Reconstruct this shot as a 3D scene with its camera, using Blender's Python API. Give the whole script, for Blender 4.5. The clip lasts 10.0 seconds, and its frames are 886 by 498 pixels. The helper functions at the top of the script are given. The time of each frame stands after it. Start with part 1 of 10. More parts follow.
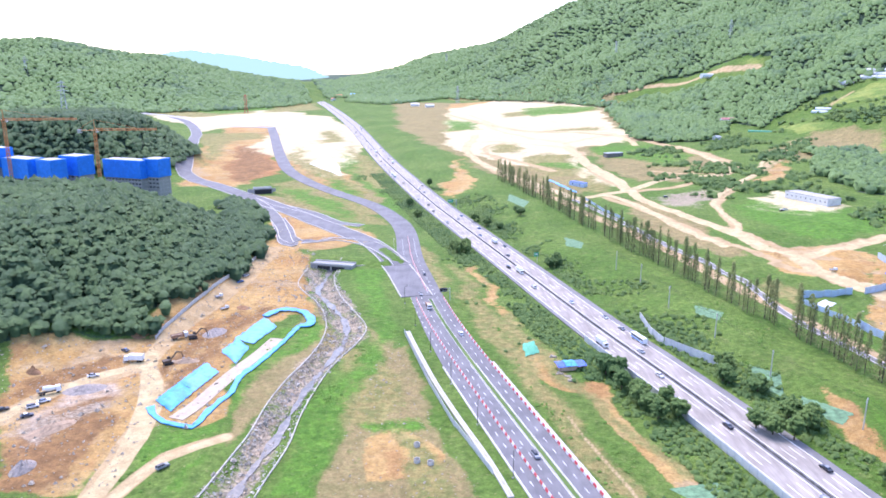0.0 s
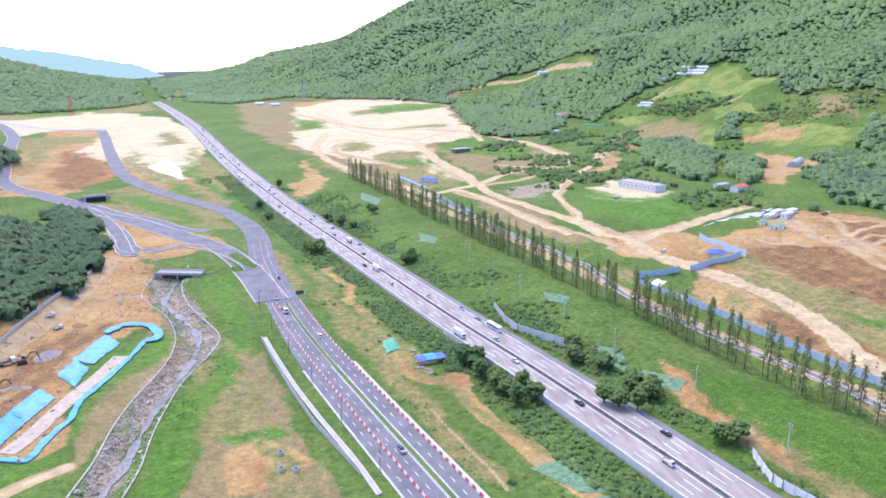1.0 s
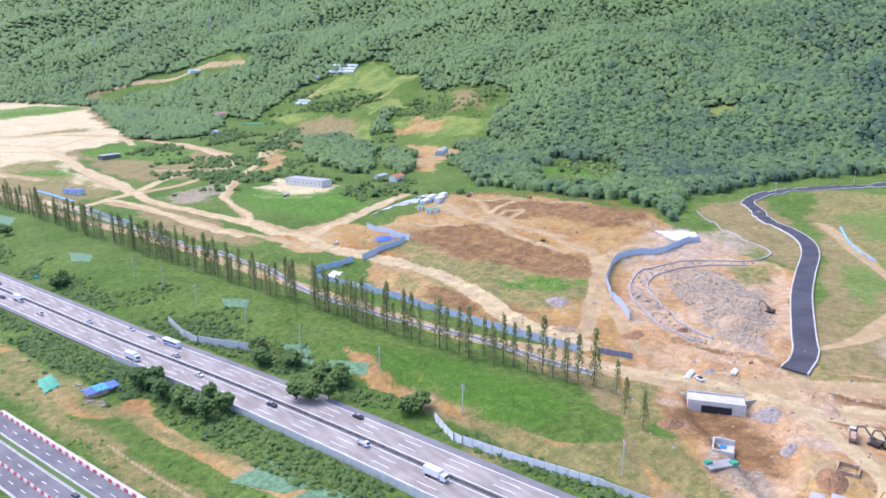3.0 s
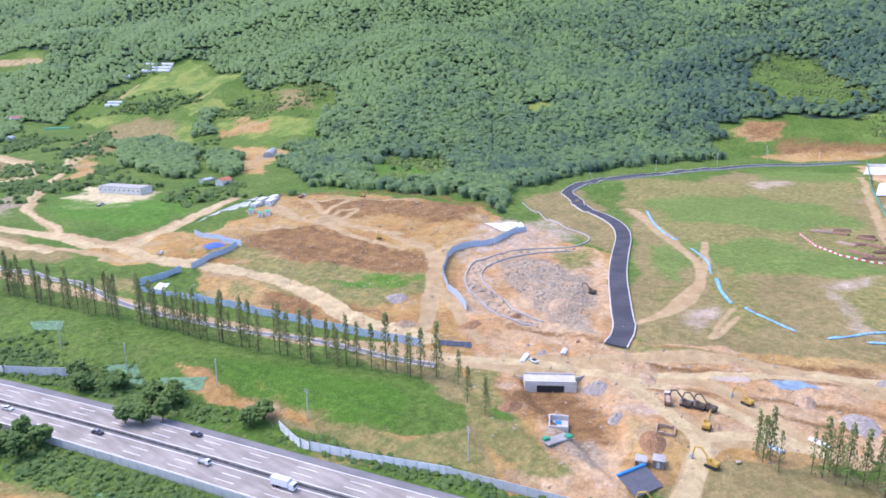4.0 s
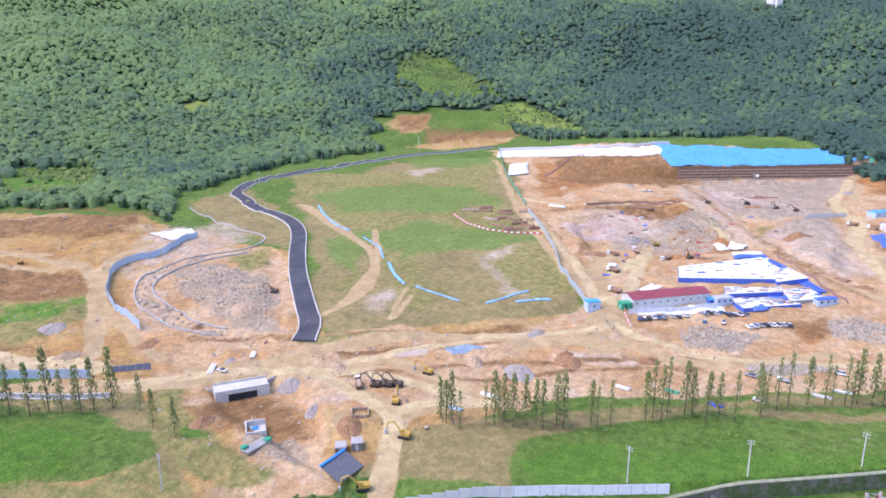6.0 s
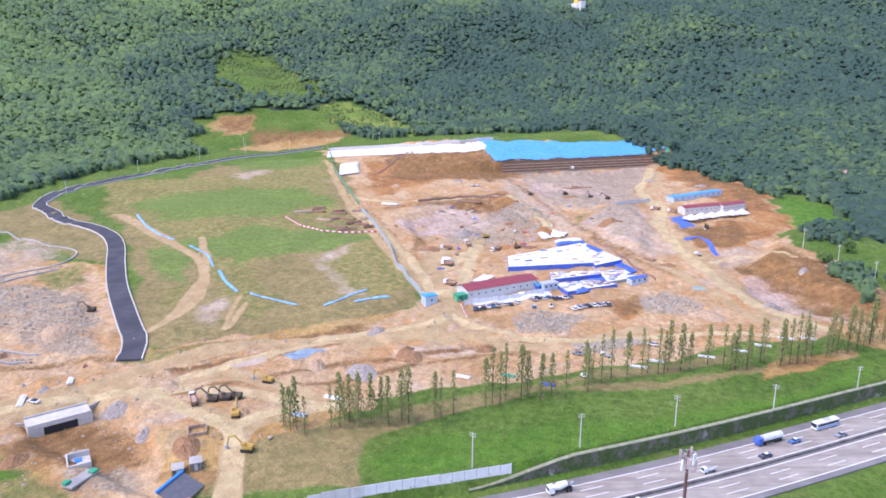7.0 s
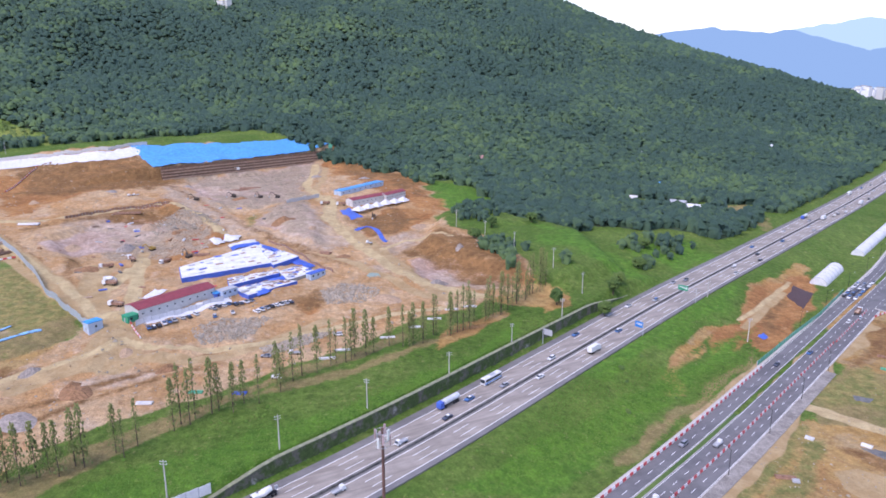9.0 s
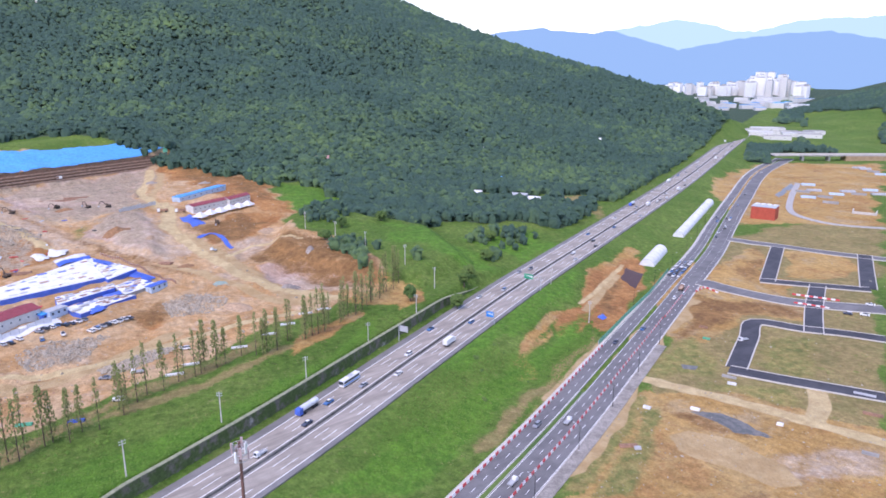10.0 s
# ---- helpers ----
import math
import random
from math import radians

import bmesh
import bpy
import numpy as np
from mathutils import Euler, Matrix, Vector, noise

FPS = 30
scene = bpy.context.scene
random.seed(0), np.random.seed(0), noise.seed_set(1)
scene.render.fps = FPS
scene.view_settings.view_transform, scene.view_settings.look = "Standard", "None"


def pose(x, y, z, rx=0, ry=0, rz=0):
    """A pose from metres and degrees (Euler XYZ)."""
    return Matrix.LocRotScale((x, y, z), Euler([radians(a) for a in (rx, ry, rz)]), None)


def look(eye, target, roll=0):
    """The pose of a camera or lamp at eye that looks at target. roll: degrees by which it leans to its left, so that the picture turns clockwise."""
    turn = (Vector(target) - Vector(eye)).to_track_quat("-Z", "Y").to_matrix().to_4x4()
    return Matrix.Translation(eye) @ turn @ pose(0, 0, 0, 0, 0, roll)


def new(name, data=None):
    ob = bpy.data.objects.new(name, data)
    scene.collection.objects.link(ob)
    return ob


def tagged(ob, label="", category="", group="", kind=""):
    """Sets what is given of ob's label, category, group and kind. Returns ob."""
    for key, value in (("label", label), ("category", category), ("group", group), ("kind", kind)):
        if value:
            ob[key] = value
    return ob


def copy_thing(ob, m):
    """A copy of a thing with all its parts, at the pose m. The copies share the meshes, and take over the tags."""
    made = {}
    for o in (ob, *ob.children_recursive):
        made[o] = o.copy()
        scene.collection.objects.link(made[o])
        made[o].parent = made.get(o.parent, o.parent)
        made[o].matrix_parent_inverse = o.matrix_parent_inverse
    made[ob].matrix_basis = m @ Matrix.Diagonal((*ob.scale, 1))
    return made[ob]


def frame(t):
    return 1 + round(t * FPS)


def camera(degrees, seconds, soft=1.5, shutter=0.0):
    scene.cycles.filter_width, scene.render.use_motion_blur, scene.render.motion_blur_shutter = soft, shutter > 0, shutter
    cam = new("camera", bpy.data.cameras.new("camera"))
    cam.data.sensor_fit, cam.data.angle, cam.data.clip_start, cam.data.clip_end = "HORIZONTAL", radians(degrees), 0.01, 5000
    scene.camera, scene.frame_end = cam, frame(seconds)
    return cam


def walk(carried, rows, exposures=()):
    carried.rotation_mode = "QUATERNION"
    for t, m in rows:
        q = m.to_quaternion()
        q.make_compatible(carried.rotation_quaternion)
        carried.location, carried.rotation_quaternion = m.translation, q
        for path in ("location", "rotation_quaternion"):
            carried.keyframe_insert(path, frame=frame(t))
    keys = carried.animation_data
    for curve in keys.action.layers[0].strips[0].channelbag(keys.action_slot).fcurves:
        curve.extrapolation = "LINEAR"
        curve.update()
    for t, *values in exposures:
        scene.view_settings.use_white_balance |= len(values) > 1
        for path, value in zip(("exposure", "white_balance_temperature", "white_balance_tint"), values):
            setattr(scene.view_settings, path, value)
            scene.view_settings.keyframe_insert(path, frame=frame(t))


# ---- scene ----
# ---------------------------------------------------------------- camera: a drone that hovers and turns
cam = camera(63.71, 10.0, soft=1.7)
EYE = 130.0
PATH = [
    (0.0, pose(0, 0, EYE, 76.00, -0.10, 0.00)),
    (0.5, pose(0, 0, EYE, 75.94, -0.04, -5.99)),
    (1.0, pose(0, 0, EYE, 75.85, 0.02, -11.98)),
    (1.5, pose(0, 0, EYE, 75.81, 0.08, -18.33)),
    (2.0, pose(0, 0, EYE, 75.78, 0.09, -25.01)),
    (2.5, pose(0, 0, EYE, 75.75, 0.02, -31.70)),
    (4.0, pose(0, 0, EYE, 75.63, 0.00, -51.93)),
    (4.5, pose(0, 0, EYE, 75.59, 0.02, -58.51)),
    (5.0, pose(0, 0, EYE, 75.56, 0.05, -64.97)),
    (5.5, pose(0, 0, EYE, 75.49, 0.04, -71.54)),
    (7.0, pose(0, 0, EYE, 75.37, -0.04, -91.83)),
    (7.5, pose(0, 0, EYE, 75.34, -0.06, -98.54)),
    (8.0, pose(0, 0, EYE, 75.34, 0.01, -105.18)),
    (8.5, pose(0, 0, EYE, 75.32, -0.03, -111.76)),
    (9.0, pose(0, 0, EYE, 75.29, -0.03, -118.26)),
    (9.5, pose(0, 0, EYE, 75.26, 0.00, -124.59)),
    (10.0, pose(0, 0, EYE, 75.22, 0.01, -130.57)),
]
walk(cam, PATH, exposures=[(0.0, 1.86, 5940, 29), (0.5, 1.62, 5940, 29), (1.0, 1.55, 5940, 29), (1.5, 1.5, 5940, 29), (2.0, 1.47, 6070, 26), (2.5, 1.48, 6020, 26), (4.0, 1.46, 6000, 27), (5.5, 1.42, 6060, 28), (7.5, 1.34, 6180, 29), (8.5, 1.04, 6160, 29), (9.0, 0.98, 6180, 29), (9.5, 0.94, 6220, 29), (10.0, 1.1, 6160, 29)])

# ---------------------------------------------------------------- daylight: bright haze, a high veiled sun ahead of the first view
world = bpy.data.worlds.new("world")
scene.world = world
world.use_nodes = True
wn, wl = world.node_tree.nodes, world.node_tree.links
sky = wn.new("ShaderNodeTexSky")
sky.sky_type, sky.sun_disc = "NISHITA", False
sky.sun_elevation, sky.sun_rotation = radians(55), radians(-20)
sky.air_density, sky.dust_density, sky.altitude = 1.0, 1.2, 100
wn["Background"].inputs["Strength"].default_value = 0.15
wl.new(sky.outputs[0], wn["Background"].inputs["Color"])
sun = new("sun", bpy.data.lights.new("sun", "SUN"))
sun.data.energy, sun.data.angle, sun.data.color = 1.15, radians(40), (1.0, 0.96, 0.90)
sun.matrix_world = look((math.sin(radians(-20)) * 0.57 * 900, math.cos(radians(-20)) * 0.57 * 900, 0.82 * 900), (0, 0, 0))

# ---------------------------------------------------------------- shape of the land
def smooth(a, b, v):
    u = np.clip((np.asarray(v, float) - a) / (b - a), 0, 1)
    return u * u * (3 - 2 * u)


def hermite(ys, xs, y):
    """Smooth curve x(y) through the knots, straight beyond them."""
    ys, xs = np.array(ys, float), np.array(xs, float)
    m = np.gradient(xs, ys)
    y = np.asarray(y, float)
    yc = np.clip(y, ys[0], ys[-1])
    i = np.clip(np.searchsorted(ys, yc) - 1, 0, len(ys) - 2)
    h = ys[i + 1] - ys[i]
    u = (yc - ys[i]) / h
    v = ((2 * u**3 - 3 * u**2 + 1) * xs[i] + (u**3 - 2 * u**2 + u) * h * m[i]
         + (3 * u**2 - 2 * u**3) * xs[i + 1] + (u**3 - u**2) * h * m[i + 1])
    return v + np.where(y < ys[0], (y - ys[0]) * m[0], 0) + np.where(y > ys[-1], (y - ys[-1]) * m[-1], 0)


HW_Y = [-1341, -1041, -707, -563, -420, -302, -189, -95, 149, 205, 276, 347, 468, 935, 1578, 2411, 3000]
HW_X = [668, 553, 424, 372, 322, 281, 238, 202, 134, 121, 103, 83, 52, -64, -200, -412, -585]
NR_Y = [-1052, -895, -699, -553, -486, -383, -270, -192, -151, 201, 255, 362, 475, 629, 712, 757, 827, 911, 1041, 1175, 1346, 1502]
NR_X = [463, 426, 352, 293, 265, 228, 188, 161, 148, 42, 27, 0, -20, -42, -77, -109, -154, -195, -236, -272, -316, -358]


def hw_x(y):
    return hermite(HW_Y, HW_X, y)


def nr_x(y):
    return hermite(NR_Y, NR_X, y)


def north_rise(y):
    y = np.asarray(y, float)
    return 0.02 * np.where(y > 700, y - 700, 0)


def hw_z(y):
    return north_rise(y)


def nr_z(y):
    return -6 * smooth(250, -100, y) + north_rise(y)


def off_highway(x, y):
    s = (hw_x(y + 5) - hw_x(y - 5)) / 10
    return (x - hw_x(y)) / np.sqrt(1 + s * s)


def off_new_road(x, y):
    s = (nr_x(y + 5) - nr_x(y - 5)) / 10
    return (x - nr_x(y)) / np.sqrt(1 + s * s)


# azimuth from north, where the mountain begins, where its crest stands, how high that is
MT_A = [-60, -35, -28, -24, -20, -16, -12, -8.5, -3.7, -1, 4, 9.6, 20, 30, 40, 50, 70, 90, 100, 110, 120, 127.5, 131, 136, 140, 144, 148.5, 151, 153.5, 156, 159, 162, 175, 200, 300]
MT_R0 = [2000, 2000, 2000, 2000, 2000, 2050, 2150, 2500, 2400, 2300, 2100, 1900, 1450, 1150, 900, 800, 900, 930, 930, 800, 700, 700, 720, 780, 840, 920, 1060, 1180, 1330, 1700, 1500, 1400, 1300, 1600, 2000]
MT_R1 = [2600, 2600, 2600, 2600, 2600, 2600, 2700, 3000, 3000, 3000, 2800, 2700, 2500, 2300, 2100, 2000, 2000, 2000, 2000, 1950, 1850, 1750, 1700, 1600, 1550, 1480, 1420, 1400, 1500, 2300, 2300, 2300, 2300, 2400, 2600]
MT_Z = [200, 205, 223, 187, 169, 124, 95, 88, 138, 191, 234, 366, 430, 450, 450, 460, 480, 480, 470, 440, 370, 258, 209, 158, 125, 97, 66, 40, 10, 8, 45, 78, 140, 120, 150]


def bump(x, y, cx, cy, ax, ay, height, power=3.0):
    q = (np.abs((x - cx) / ax) ** power + np.abs((y - cy) / ay) ** power) ** (1 / power)
    return height * smooth(1.0, 0.35, q)


def poly_sd(poly, x, y):
    """Signed distance to a closed polygon, positive inside."""
    p = np.array(poly, float)
    q = np.roll(p, -1, 0)
    best = np.full(x.shape, 1e9)
    inside = np.zeros(x.shape, bool)
    for (ax, ay), (bx, by) in zip(p, q):
        dx, dy = bx - ax, by - ay
        u = np.clip(((x - ax) * dx + (y - ay) * dy) / (dx * dx + dy * dy + 1e-9), 0, 1)
        best = np.minimum(best, np.hypot(x - ax - u * dx, y - ay - u * dy))
        hit = ((ay > y) != (by > y)) & (x < (bx - ax) * (y - ay) / (by - ay + 1e-12) + ax)
        inside ^= hit
    return np.where(inside, best, -best)


# dug and filled ground: outline, height of the change, width of its slope
CUTS = [([(541, 16), (587, -20), (602, -71), (548, -90), (515, -97), (465, -76), (445, -36), (460, 0)], -4.0, 8),
        ([(425, -207), (397, -207), (371, -213), (335, -219), (308, -224), (300, -245), (318, -300), (400, -335), (520, -300), (470, -240)], 7.0, 12),
        ([(-91.7, 470), (-91.3, 432.8), (-85, 414.4), (-72.9, 392.4), (-64.1, 367.9), (-60.1, 343), (-61.9, 312.9), (-67.8, 284.6), (-71.3, 238), (-76.8, 190), (-59, 190), (-55.2, 230.5), (-52.8, 282.3), (-42.4, 327.4), (-39.8, 350.6), (-49.8, 377), (-62.1, 408.2), (-70.4, 446), (-68, 470)], -2.6, 6),
        ([(748, -101), (780, -255), (661, -211), (619, -169), (551, -132), (560, -115), (654, -107)], -2.5, 7),
        ([(-102, 480), (-74, 478), (-46, 470), (-24, 478), (-45, 535), (-85, 556), (-116, 540)], 2.3, 4),
        ([(-136, 320), (-126, 380), (-128, 440), (-150, 440), (-160, 350)], 2.5, 8),
        ([(300, 430), (360, 408), (372, 345), (355, 300), (312, 275), (300, 330)], -2.2, 7),
        ([(404, 494), (470, 412), (482, 338), (430, 320), (392, 411)], 2.6, 6),
        ([(343, 235), (392, 222), (404, 192), (350, 168), (310, 150), (300, 165), (330, 205)], 2.0, 9),
        ([(540, -130), (590, -155), (580, -182), (508, -175), (458, -156), (445, -140), (490, -130)], 3.5, 12),
        ([(239, 150), (256, 126), (246, 106), (227, 90), (206, 77), (190, 80), (193, 92), (206, 111), (219, 134)], -3.2, 6),
        ([(400, -184), (393, -206), (345, -219), (330, -210), (340, -184), (367, -178)], -3.0, 8),
        ([(640, -80), (600, -92), (550, -101), (498, -99), (462, -76), (470, -58), (520, -52), (600, -60)], 3.0, 14)]


def dug(x, y):
    z = np.zeros(x.shape)
    for p, h, w in CUTS:
        q = np.array(p, float)
        m = (x > q[:, 0].min()) & (x < q[:, 0].max()) & (y > q[:, 1].min()) & (y < q[:, 1].max())
        if m.any():
            z[m] += h * smooth(0, w, poly_sd(p, x[m], y[m]))
    return z


def wavy(x, y):
    """Rolling unevenness, about -1 to 1."""
    return (np.sin(x * 0.0131 + 1.7 * np.sin(y * 0.0073)) * np.cos(y * 0.0117 + 1.3 * np.sin(x * 0.0089))
            + 0.5 * np.sin(x * 0.033 + 2.1 * np.sin(y * 0.021) + 1.0) * np.cos(y * 0.029 + 0.7)) / 1.5


def mountain_u(x, y):
    r, a = np.hypot(x, y), np.degrees(np.arctan2(x, y))
    a = np.where(a < -100, a + 360, a)
    r0, r1 = np.interp(a, MT_A, MT_R0), np.interp(a, MT_A, MT_R1)
    return (r - r0) / (r1 - r0)


def hill_mask(x, y):
    return np.maximum(bump(x, y, -300, 450, 182, 172, 1.0), bump(x, y, -500, 960, 185, 160, 1.0))


def ground(x, y):
    x, y = np.asarray(x, float), np.asarray(y, float)
    d, n = off_highway(x, y), off_new_road(x, y)
    r, a = np.hypot(x, y), np.degrees(np.arctan2(x, y))
    a = np.where(a < -100, a + 360, a)
    west = nr_z(y)
    slope = 15 + 17 * smooth(150, -60, y) + 8 * smooth(300, 600, y)
    z = np.where(d < 0, hw_z(y) + (west - hw_z(y)) * smooth(17, 17 + slope, -d), hw_z(y))
    # green bank and building land east of the motorway
    walled = smooth(60, 20, y) * smooth(-330, -280, y)
    bank = 6 * (walled * smooth(19, 22, d) + (1 - walled) * smooth(18, 60, d))
    low = smooth(-420, -620, y)
    z = z + np.where(d > 0, bank * (1 - low) + 0.034 * np.clip(d - 110, 0, 700) * (1 - 0.7 * low), 0)
    z = z + np.where((d > 60) | (n < -25), 0.7 * wavy(x * 2.3, y * 2.3), 0) * smooth(3000, 1500, r)
    # heaps and ruts of the stripped land
    rough = smooth(96, 125, d) * smooth(0.0, -0.08, mountain_u(x, y)) * smooth(620, 500, y) * smooth(-420, -330, y)
    field_land = smooth(0, 25, x - 300 - 0.1 * y) * smooth(10, 40, y) * smooth(260, 220, y)
    z = z + rough * (1 - field_land) * (1.5 * wavy(x * 9.1 + 3, y * 9.1) + 0.6 * wavy(x * 23 + 7, y * 23))
    z = z + dug(x, y)
    # bench above the braced wall of the great site, pit floor below it
    v = (x - 773) * 0.961 + (y + 182) * 0.276
    s = -(x - 773) * 0.276 + (y + 182) * 0.961
    z = z + 14 * smooth(4, 70, v) * smooth(300, 90, v) * np.where(s > 0, smooth(340, 130, s), smooth(150, 95, -s))
    z = z + 11 * smooth(0.5, 2.5, v) * smooth(260, 60, v) * np.where(s > 0, smooth(215, 100, s), smooth(125, 100, -s)) - 3 * smooth(0, -6, v) * smooth(-140, -60, v) * smooth(130, 100, np.abs(s))
    # wooded hills
    z = z + bump(x, y, -300, 450, 182, 172, 46) + bump(x, y, -500, 960, 185, 160, 66)
    # mountains
    u = mountain_u(x, y)
    z1 = np.interp(a, MT_A, MT_Z)
    uc = np.clip(u, 0, 1)
    rise = uc ** 1.2
    fall = np.where(u > 1, np.clip((u - 1) * 0.9, 0, 1) ** 1.3, 0)
    zm = (z1 - z) * (rise - fall) + 22 * np.clip(z1 / 300, 0.2, 1.2) * wavy(x * 0.75, y * 0.75) * np.sin(uc * np.pi) ** 1.0
    z = np.where(u > 0, z + zm, z)
    return z

# ---------------------------------------------------------------- materials
class Nodes:
    """A small builder for node materials."""

    def __init__(self, name, rough=0.9, metal=0.0, specular=0.3):
        self.mat = bpy.data.materials.new(name)
        self.mat.use_nodes = True
        self.tree = self.mat.node_tree
        self.shader = self.tree.nodes["Principled BSDF"]
        self.shader.inputs["Roughness"].default_value = rough
        self.shader.inputs["Metallic"].default_value = metal
        self.shader.inputs["Specular IOR Level"].default_value = specular
        self.pos = self.tree.nodes.new("ShaderNodeNewGeometry").outputs["Position"]

    def put(self, socket, value):
        if isinstance(value, bpy.types.NodeSocket):
            self.tree.links.new(value, socket)
        else:
            socket.default_value = (*value, 1) if isinstance(value, tuple) and len(value) == 3 and socket.type == "RGBA" else value

    def noise(self, size, detail=4.0, rough=0.6, coords=None, stretch=None):
        n = self.tree.nodes.new("ShaderNodeTexNoise")
        n.inputs["Scale"].default_value, n.inputs["Detail"].default_value, n.inputs["Roughness"].default_value = 1 / size, detail, rough
        src = coords or self.pos
        if stretch:
            m = self.tree.nodes.new("ShaderNodeMapping")
            m.inputs["Scale"].default_value = stretch
            self.put(m.inputs["Vector"], src)
            src = m.outputs[0]
        self.put(n.inputs["Vector"], src)
        return n.outputs["Fac"]

    def attr(self, name):
        n = self.tree.nodes.new("ShaderNodeAttribute")
        n.attribute_name = name
        return n.outputs["Fac"]

    def math(self, op, a, b=0.0, clamp=False):
        n = self.tree.nodes.new("ShaderNodeMath")
        n.operation, n.use_clamp = op, clamp
        self.put(n.inputs[0], a)
        self.put(n.inputs[1], b)
        return n.outputs[0]

    def ramp(self, v, a, b, lo=0.0, hi=1.0):
        n = self.tree.nodes.new("ShaderNodeMapRange")
        n.interpolation_type = "SMOOTHSTEP"
        for i, w in enumerate((v, a, b, lo, hi)):
            self.put(n.inputs[i], w)
        return n.outputs[0]

    def mix(self, f, a, b, blend="MIX"):
        n = self.tree.nodes.new("ShaderNodeMix")
        n.data_type, n.blend_type = "RGBA", blend
        self.put(n.inputs["Factor"], f)
        self.put(n.inputs["A"], a)
        self.put(n.inputs["B"], b)
        return n.outputs["Result"]

    def vary(self, c, amount, size, detail=5.0, stretch=None):
        """The colour c, lighter and darker by a noise of that size in metres."""
        n = self.noise(size, detail, 0.65, stretch=stretch)
        f = self.ramp(n, 0.25, 0.75, 1 - amount, 1 + amount)
        m = self.tree.nodes.new("ShaderNodeVectorMath")
        m.operation = "SCALE"
        if isinstance(c, tuple):
            m.inputs[0].default_value = c
        else:
            self.put(m.inputs[0], c)
        self.put(m.inputs["Scale"], f)
        return m.outputs[0]

    def random(self):
        return self.tree.nodes.new("ShaderNodeObjectInfo").outputs["Random"]

    def island(self):
        return self.tree.nodes.new("ShaderNodeNewGeometry").outputs["Random Per Island"]

    def bump(self, height, strength, distance):
        n = self.tree.nodes.new("ShaderNodeBump")
        n.inputs["Strength"].default_value, n.inputs["Distance"].default_value = strength, distance
        self.put(n.inputs["Height"], height)
        self.tree.links.new(n.outputs[0], self.shader.inputs["Normal"])

    def done(self, colour):
        self.put(self.shader.inputs["Base Color"], colour)
        return self.mat


def plain(name, colour, rough=0.7, metal=0.0, amount=0.15, size=1.5, grain=0.12):
    n = Nodes(name, rough, metal)
    c = n.vary(n.vary(colour, amount, size), amount * 0.6, grain)
    return n.done(c)


def varied(name, a, b, rough=0.8, size=1.0, amount=0.15):
    """A different mix of two colours for each object."""
    n = Nodes(name, rough)
    return n.done(n.vary(n.mix(n.random(), a, b), amount, size))


